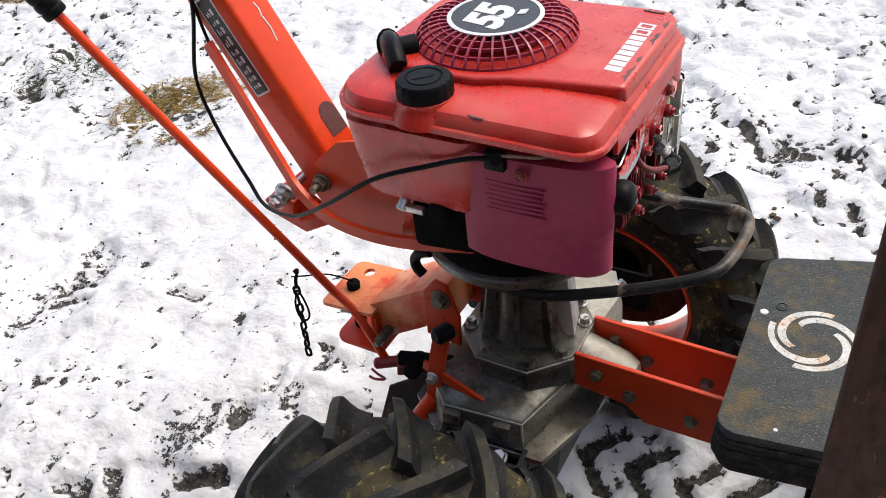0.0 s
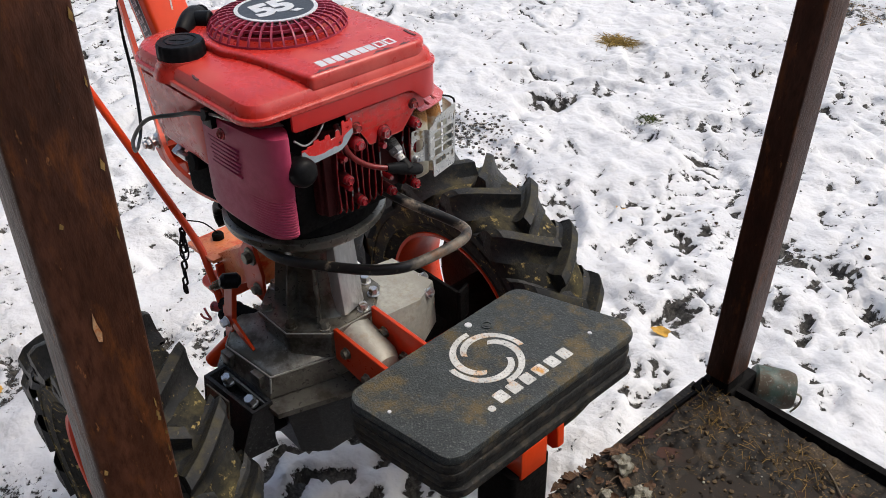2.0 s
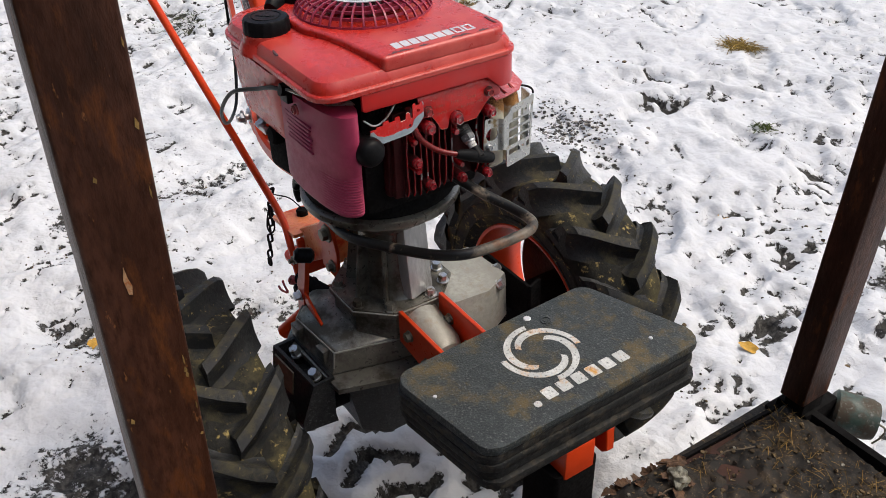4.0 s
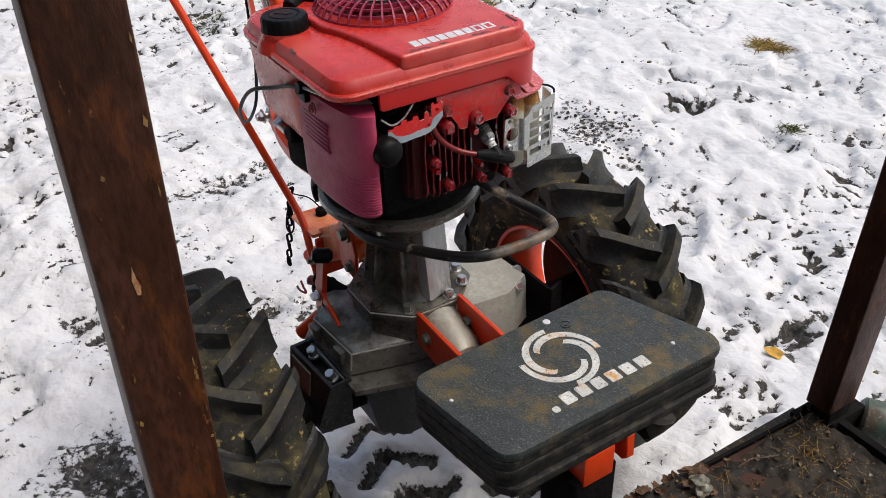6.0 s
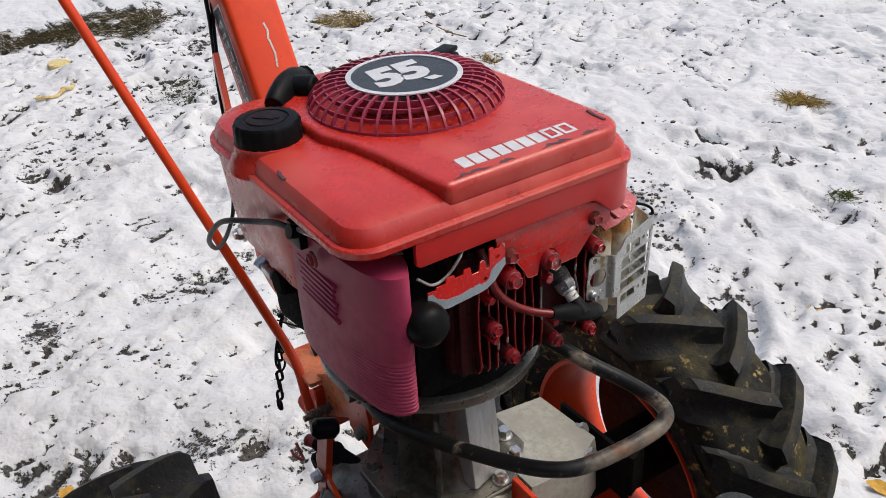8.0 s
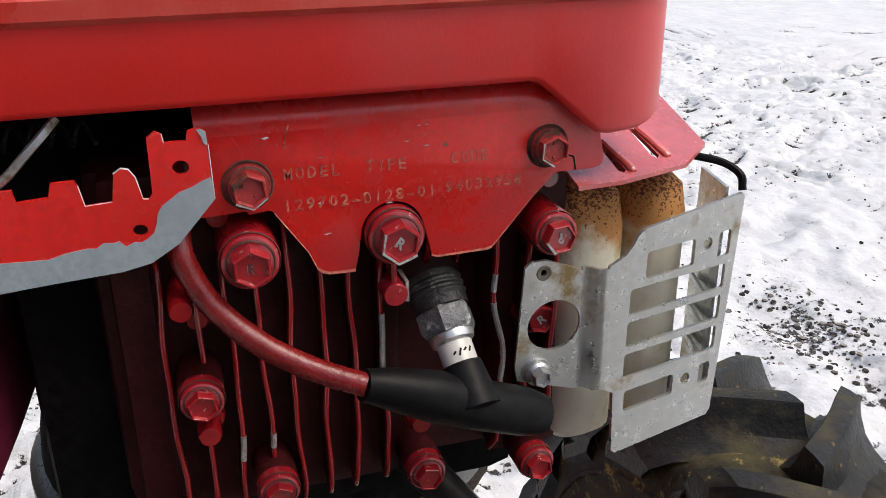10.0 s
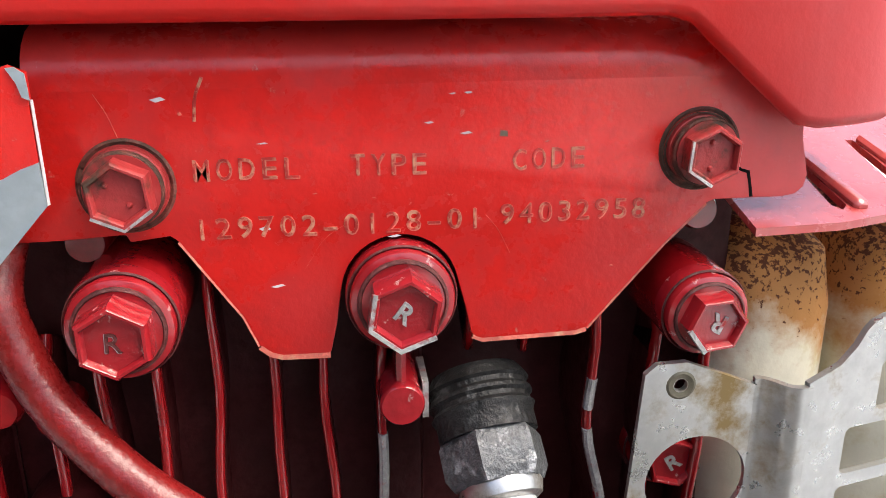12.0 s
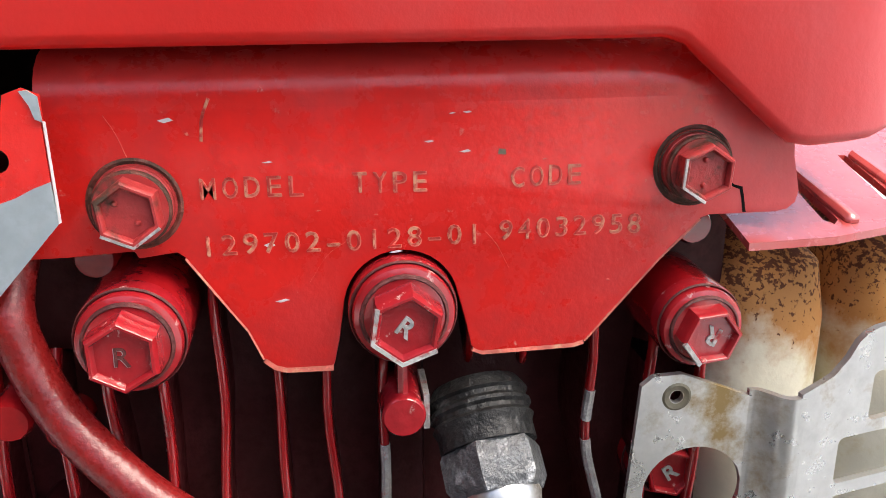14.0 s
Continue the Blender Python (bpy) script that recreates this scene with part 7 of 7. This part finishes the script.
part("end_rim", sweep([Vector((x, 1.214, TZ - 0.004)) for x in (0.14, 0.5, 1.0, 1.5)], [(-0.006, -0.025), (0.006, -0.025), (0.006, 0.020), (-0.006, 0.020)]), M_DARK, trailer)
part("under_beam", box((0.8, 0.78, TZ - 0.045), (1.3, 0.06, 0.07), (0, 0, 0), 0.004), M_IRONSIDE, trailer)
for y in (0.36, 1.15):
    part("trailer_wheel", lathe([(0.05, -0.05), (0.13, -0.055), (0.145, -0.03), (0.145, 0.03), (0.13, 0.055), (0.05, 0.05)], (1.05, y, 0.145), (0, 1, 0), 32, closed=True), M_TYRE, trailer)
    part("wheel_bracket", box((1.05, y, 0.24), (0.06, 0.05, 0.12), (0, 0, 0), 0.004), M_IRONSIDE, trailer)
# green roller beyond the far post
roller = lathe([(0, 0), (0.026, 0), (0.0305, 0.004), (0.0315, 0.02), (0.031, 0.052), (0.028, 0.062), (0.012, 0.066), (0, 0.066)], (0.135, 1.270, 0.280), (0.78, 0.58, -0.12), 28)
roller = part("end_roller", roller, M_GREEN, trailer, "dark green plastic roller")
part("roller_wire", tube([(0.180, 1.303, 0.272), (0.197, 1.315, 0.264), (0.197, 1.315, 0.246), (0.189, 1.311, 0.228)], 0.0016, 8, 5), M_OLDBOLT, roller)

# soil and litter on the bed
xs, ys = np.arange(0.075, 0.9, 0.004), np.arange(0.40, 1.204, 0.004)
X, Y = np.meshgrid(xs, ys, indexing="ij")
H = 0.008 + 0.010 * fbm(X, Y, 7, 201) + 0.008 * fbm(X, Y, 24, 221, 3) + 0.006 * fbm(X, Y, 75, 231, 2)
H += 0.022 * np.exp(-((X - edge_x(Y)) / 0.055) ** 2) * (1 - np.clip((Y - 0.95) / 0.06, 0, 1)) - 0.012 * np.exp(-(((X - 0.33) / 0.17) ** 2 + ((Y - 1.0) / 0.2) ** 2))
H = np.where((X - edge_x(Y)) < 0.006, -0.004, H)
me = bpy.data.meshes.new("soil_layer")
idx = np.arange(X.size).reshape(X.shape)
me.from_pydata(np.stack((X, Y, TZ + H), -1).reshape(-1, 3).tolist(), [], np.stack((idx[:-1, :-1], idx[1:, :-1], idx[1:, 1:], idx[:-1, 1:]), -1).reshape(-1, 4).tolist())
me.polygons.foreach_set("use_smooth", [True] * len(me.polygons))
me.materials.append(M_SOIL)
tagged(new("soil_layer", me), "damp dark soil strewn over the trailer bed", "soil", kind="stuff")


def bed_z(x, y):
    i, j = min(max(int((x - 0.075) / 0.004), 0), len(xs) - 1), min(max(int((y - 0.40) / 0.004), 0), len(ys) - 1)
    return TZ + max(0.0, float(H[i, j]))


def leaf_mesh(size, rnd):
    """A curled lobed leaf with thickness."""
    out = []
    for k in range(22):
        a = 2 * math.pi * k / 22
        r = size * (0.55 + 0.22 * abs(math.cos(2.5 * a)) + 0.12 * rnd.random()) * (1.25 if abs(a - math.pi) > 2.2 else 1)
        out.append((r * math.cos(a), 0.75 * r * math.sin(a)))
    bm = bmesh.new()
    c = bm.verts.new((0, 0, 0))
    ring = [bm.verts.new((x, y, 0)) for x, y in out]
    mid = [bm.verts.new((x * 0.55, y * 0.55, 0)) for x, y in out]
    for k in range(22):
        j = (k + 1) % 22
        bm.faces.new((ring[k], ring[j], mid[j], mid[k]))
        bm.faces.new((mid[k], mid[j], c))
    f1, f2 = rnd.uniform(0.2, 0.9), rnd.uniform(-0.7, 0.7)
    for v in bm.verts:
        v.co.z = f1 * 0.9 * v.co.y ** 2 / size + f2 * v.co.x * v.co.y / size + 0.18 * size * noise.noise(v.co / size * 2.5 + Vector((f1, f2, 0)) * 50)
    ext = bmesh.ops.extrude_face_region(bm, geom=bm.faces[:])
    bmesh.ops.translate(bm, vec=(0, 0, 0.0005), verts=[v for v in ext["geom"] if isinstance(v, bmesh.types.BMVert)])
    return bm


rs = random.Random(31)
LEAVES = [mesh_of("dead_leaf", leaf_mesh(0.020, rs), M_LEAF) for k in range(5)]
YLEAVES = [mesh_of("yellow_leaf", leaf_mesh(0.024, rs), M_YLEAF) for k in range(2)]
spots = [(edge_x(y) + abs(rs.gauss(0.03, 0.03)), y) for y in [rs.uniform(0.62, 1.0) for _ in range(22)]] + [(edge_x(y) + abs(rs.gauss(0.02, 0.03)) - 0.012, y) for y in [rs.uniform(0.82, 1.0) for _ in range(46)]] + [(0.36, 1.05), (0.21, 0.83), (0.27, 0.87), (0.30, 0.78), (0.195, 0.955), (0.203, 0.91), (0.103, 0.844), (0.100, 0.962), (0.092, 0.944), (0.085, 0.90), (0.225, 0.87)]
for x, y in spots:
    ob = new("dead_leaf", rs.choice(LEAVES))
    s = rs.uniform(0.28, 0.68)
    ob.matrix_basis = pose(x, y, bed_z(x, y) + rs.uniform(0.004, 0.012), rs.uniform(-35, 35), rs.uniform(-35, 35), rs.uniform(0, 360)) @ Matrix.Diagonal((s, s, s, 1))
    tagged(ob, "curled brown dead leaf lying on soil", "leaf", "leaf litter on the trailer")
for x, y in ((-0.217, 1.575), (-1.062, 0.437), (-0.62, 1.95)):
    ob = new("yellow_leaf", rs.choice(YLEAVES))
    ob.matrix_basis = pose(x, y, ground_z(x, y) + 0.004, rs.uniform(-8, 8), rs.uniform(-8, 8), rs.uniform(0, 360))
    tagged(ob, "yellow fallen leaf lying on snow", "leaf", "fallen leaves on the snow")


def scatter(name, spots, make, material, label, category):
    return solo(name, merged([make(*s) for s in spots]), material, label, category, kind="stuff")


def pebble(x, y, z, r):
    bm = bmesh.new()
    bmesh.ops.create_icosphere(bm, subdivisions=1, radius=r)
    o = Vector((x, y, z)) * 30
    for v in bm.verts:
        v.co = Vector((v.co.x, v.co.y, v.co.z * 0.65)) * (1 + 0.35 * noise.noise(v.co / r + o))
    bm.transform(pose(x, y, z, 0, 0, rs.uniform(0, 360)))
    return bm


def blade(x, y, z, L, lean, turn, w=0.0016):
    d = Vector((math.cos(turn), math.sin(turn), 0))
    p = [Vector((x, y, z)), Vector((x, y, z)) + d * L * 0.35 * lean + Vector((0, 0, L * 0.5 * (1.1 - lean))), Vector((x, y, z)) + d * L * lean + Vector((0, 0, L * (1.0 - lean) * 0.8 + 0.002))]
    return sweep(p, [(-w, 0), (0, w * 0.5), (w, 0), (0, -w * 0.4)])


def twig(x, y, z, L, turn, r):
    d = Vector((math.cos(turn), math.sin(turn), 0))
    s = Vector((-d.y, d.x, 0))
    return tube([Vector((x, y, z)) + d * L * t + s * L * 0.06 * math.sin(5 * t + turn * 3) + Vector((0, 0, 0.004 * math.sin(3 * t))) for t in (0, 0.33, 0.66, 1)], r, 6, 3)


scatter("soil_crumbs", [(x, y, bed_z(x, y) + 0.001, rs.choice((0.0007, 0.0011, 0.0016, 0.0024, 0.0038))) for x, y in [(rs.uniform(0.09, 0.6), rs.uniform(0.6, 1.19)) for _ in range(2600)]], pebble, M_CRUMB, "small soil crumbs on the trailer bed", "soil")
scatter("grit", [(x, y, bed_z(x, y) + 0.001, rs.uniform(0.001, 0.0028)) for x, y in [(rs.uniform(0.09, 0.6), rs.uniform(0.6, 1.19)) for _ in range(130)]], pebble, M_ICE, "pale grit and ice crumbs on the soil", "grit")
for x, y, r in ((0.123, 0.956, 0.015), (0.165, 0.943, 0.017), (0.151, 0.869, 0.014), (0.125, 0.847, 0.012), (0.210, 0.842, 0.018), (0.232, 0.830, 0.016), (0.222, 0.925, 0.013), (0.112, 0.800, 0.010), (0.138, 0.905, 0.009), (0.175, 0.885, 0.008), (0.19, 0.85, 0.012)):
    bm = bmesh.new()
    bmesh.ops.create_icosphere(bm, subdivisions=3, radius=r)
    for v in bm.verts:
        v.co *= 0.92 + 0.50 * noise.noise(v.co * 110 + Vector((x, y, 0)) * 90) + 0.32 * noise.noise(v.co * 330 + Vector((x, y, 3)) * 50)
    bmesh.ops.translate(bm, vec=(x, y, bed_z(x, y) + r * 0.4), verts=bm.verts)
    solo("slush_lump", bm, M_ICE, "dirty lump of frozen slush on soil", "slush", "slush lumps")
for k in range(26):
    x, y = rs.uniform(0.11, 0.50), rs.uniform(0.68, 1.16)
    solo("twig", twig(x, y, bed_z(x, y) + 0.003, rs.uniform(0.03, 0.11), rs.uniform(0, 6.28), rs.uniform(0.0009, 0.0018)), M_TWIG, "thin dry twig lying on soil", "twig", "twigs on the trailer")
scatter("straw", [(x, y, bed_z(x, y) + 0.003, rs.choice((0.003, 0.004, 0.006, 0.009, 0.014, 0.024)), rs.uniform(0.75, 1), rs.uniform(0, 6.28), rs.uniform(0.00025, 0.0005)) for x, y in [(rs.gauss(0.125, 0.022), rs.gauss(1.155, 0.022)) for _ in range(170)] + [(rs.gauss(0.185, 0.02), rs.gauss(1.12, 0.02)) for _ in range(40)] + [(rs.gauss(0.27, 0.05), rs.gauss(1.15, 0.03)) for _ in range(230)] + [(rs.uniform(0.1, 0.6), rs.uniform(0.7, 1.19)) for _ in range(460)] if 0.1 < x < 0.6 and y < 1.19], blade, M_DRYBLADE, "dry straw blades on soil", "straw")


# ---- on the snow ----
def tuft(cx, cy, r, n, L, material, label, name="grass_tuft"):
    sp = []
    for _ in range(n):
        a, q = rs.uniform(0, 6.28), r * math.sqrt(rs.random())
        x, y = cx + q * math.cos(a), cy + q * math.sin(a)
        sp.append((x, y, ground_z(cx, cy) + 0.002, rs.uniform(0.5, 1.2) * L, rs.uniform(0.75, 1.0), rs.uniform(0, 6.28), 0.0014))
    solo(name, merged([blade(*s) for s in sp]), material, label, "grass", "grass tufts", kind="stuff")


tuft(-1.93, 1.66, 0.21, 1700, 0.036, M_OCHRE, "flattened dry grass showing through snow")
tuft(-2.5, 1.72, 0.19, 380, 0.018, M_MOSS, "dark green grass showing through snow")
tuft(-3.3, 2.2, 0.12, 300, 0.06, M_OCHRE, "dry grass tuft in snow")
tuft(-4.0, 1.32, 0.27, 1500, 0.06, M_BROWNGRASS, "dry brown grass showing through snow")
tuft(-4.12, 0.95, 0.19, 900, 0.05, M_BROWNGRASS, "dry brown grass showing through snow")
tuft(-1.377, 2.89, 0.05, 220, 0.08, M_OCHRE, "dry brown weed in snow", "dry_weed")
tuft(-0.885, 2.423, 0.035, 60, 0.03, M_MOSS, "small green grass tuft in snow")
tuft(-0.87, 3.9, 0.25, 120, 0.07, M_STRAW, "dry grass at the edge of the snow")
clods = []
for k in range(75):
    cx, cy = rs.uniform(-3.2, 0.9), rs.uniform(1.3, 5.2)
    for j in range(rs.randint(1, 7)):
        x, y = rs.gauss(cx, 0.05), rs.gauss(cy, 0.03)
        clods.append((x, y, ground_z(x, y) + 0.002, rs.choice((0.002, 0.003, 0.004, 0.006, 0.009))))
scatter("soil_clods", clods, pebble, M_CRUMB, "dark soil clods lying loose on trodden snow", "soil")
scatter("gravel_patch", [(x, y, ground_z(x, y) + 0.001, rs.choice((0.002, 0.003, 0.0045, 0.007))) for x, y in [(rs.gauss(-1.23, 0.11), rs.gauss(1.94, 0.08)) for _ in range(330)]], pebble, M_GRAVEL, "rounded grey gravel bared in the snow", "gravel")
scatter("soil_specks", [(x, y, ground_z(x, y) + 0.002, rs.choice((0.0010, 0.0014, 0.0019, 0.0026, 0.004))) for x, y in [(rs.gauss(cx, 0.09), rs.gauss(cy, 0.07)) for cx, cy in [(rs.uniform(-3.2, 0.0), rs.uniform(0.9, 3.6)) for _ in range(75)] for _ in range(9)] if -3.9 < x < 0.5 and 0.0 < y < 3.8], pebble, M_SOIL, "dark specks of soil on the snow", "soil")
tuft(-2.92, 1.34, 0.15, 260, 0.020, M_MOSS, "dark green grass showing through snow")
scatter("trodden_dirt", [(x, y, ground_z(x, y) + 0.001, rs.choice((0.0006, 0.0009, 0.0013, 0.0019, 0.003))) for x, y in [(rs.gauss(cx, r), rs.gauss(cy, r)) for cx, cy, r, n in ((-1.60, 0.54, 0.05, 90), (-1.46, 0.45, 0.045, 70), (-1.62, 0.82, 0.07, 90), (-1.35, 0.69, 0.06, 50), (-1.08, 0.45, 0.06, 110), (-1.0, 0.66, 0.06, 70), (-0.92, 0.77, 0.06, 50), (-1.98, 0.69, 0.08, 40), (-2.7, 0.78, 0.12, 60), (-0.19, 1.41, 0.04, 50), (-0.20, 2.05, 0.05, 40), (-0.88, 1.85, 0.06, 40), (-2.3, 1.1, 0.3, 90)) for _ in range(n)]], pebble, M_CRUMB, "dark grit trodden into thin snow", "soil")
tuft(-2.399, 2.354, 0.05, 120, 0.05, M_OCHRE, "dry brown grass blades in snow")
tuft(-4.02, 1.31, 0.24, 500, 0.05, M_MOSS, "dark green grass showing through snow")


def fruit_piece(x, y, r, arc_):
    """A pale slice of fruit, lying flat: a full round or a thin rind."""
    z = ground_z(x, y)
    if arc_ >= 360:
        return lathe([(0, 0.0), (r, 0.0), (r * 1.02, 0.006), (r * 0.96, 0.016), (r * 0.5, 0.019), (0, 0.017)], (x, y, z), (0.1, 0.05, 1), 24)
    pts = [Vector((x + r * math.cos(radians(arc_ * k / 10 - 40)), y + r * math.sin(radians(arc_ * k / 10 - 40)), z + 0.008 + 0.004 * math.sin(k))) for k in range(11)]
    return sweep(pts, circle(0.007, 8))


for x, y, r, a in ((-3.543, 1.0, 0.045, 360), (-3.243, 0.880, 0.07, 120), (-3.242, 0.955, 0.03, 150)):
    solo("fruit_piece", fruit_piece(x, y, r, a), M_FRUIT, "pale yellow piece of fallen fruit on snow", "fruit", "fruit pieces on the snow")
solo("dry_stalk", tube([(-2.95, 2.43, ground_z(-2.95, 2.43) + 0.01), (-2.86, 2.45, ground_z(-2.86, 2.45) + 0.016), (-2.77, 2.44, ground_z(-2.77, 2.44) + 0.012), (-2.72, 2.48, ground_z(-2.72, 2.48) + 0.02)], 0.0025, 8, 6), M_STRAW, "thin dry stalk lying on trodden snow", "stalk")

# weathered stake beyond the far post
stake = loft(rings_at([(z, rounded(-0.8885 + 0.002 * math.sin(9 * z), -0.8600 - 0.003 * z, 3.322, 3.350 - 0.003 * z + 0.0015 * math.sin(13 * z), 0.004)) for z in (-0.05, 0.02, 0.15, 0.3, 0.45, 0.6, 0.75, 0.88, 0.90)]))
solo("stake", stake, M_STAKE, "dark weathered wooden stake standing in snow", "stake")
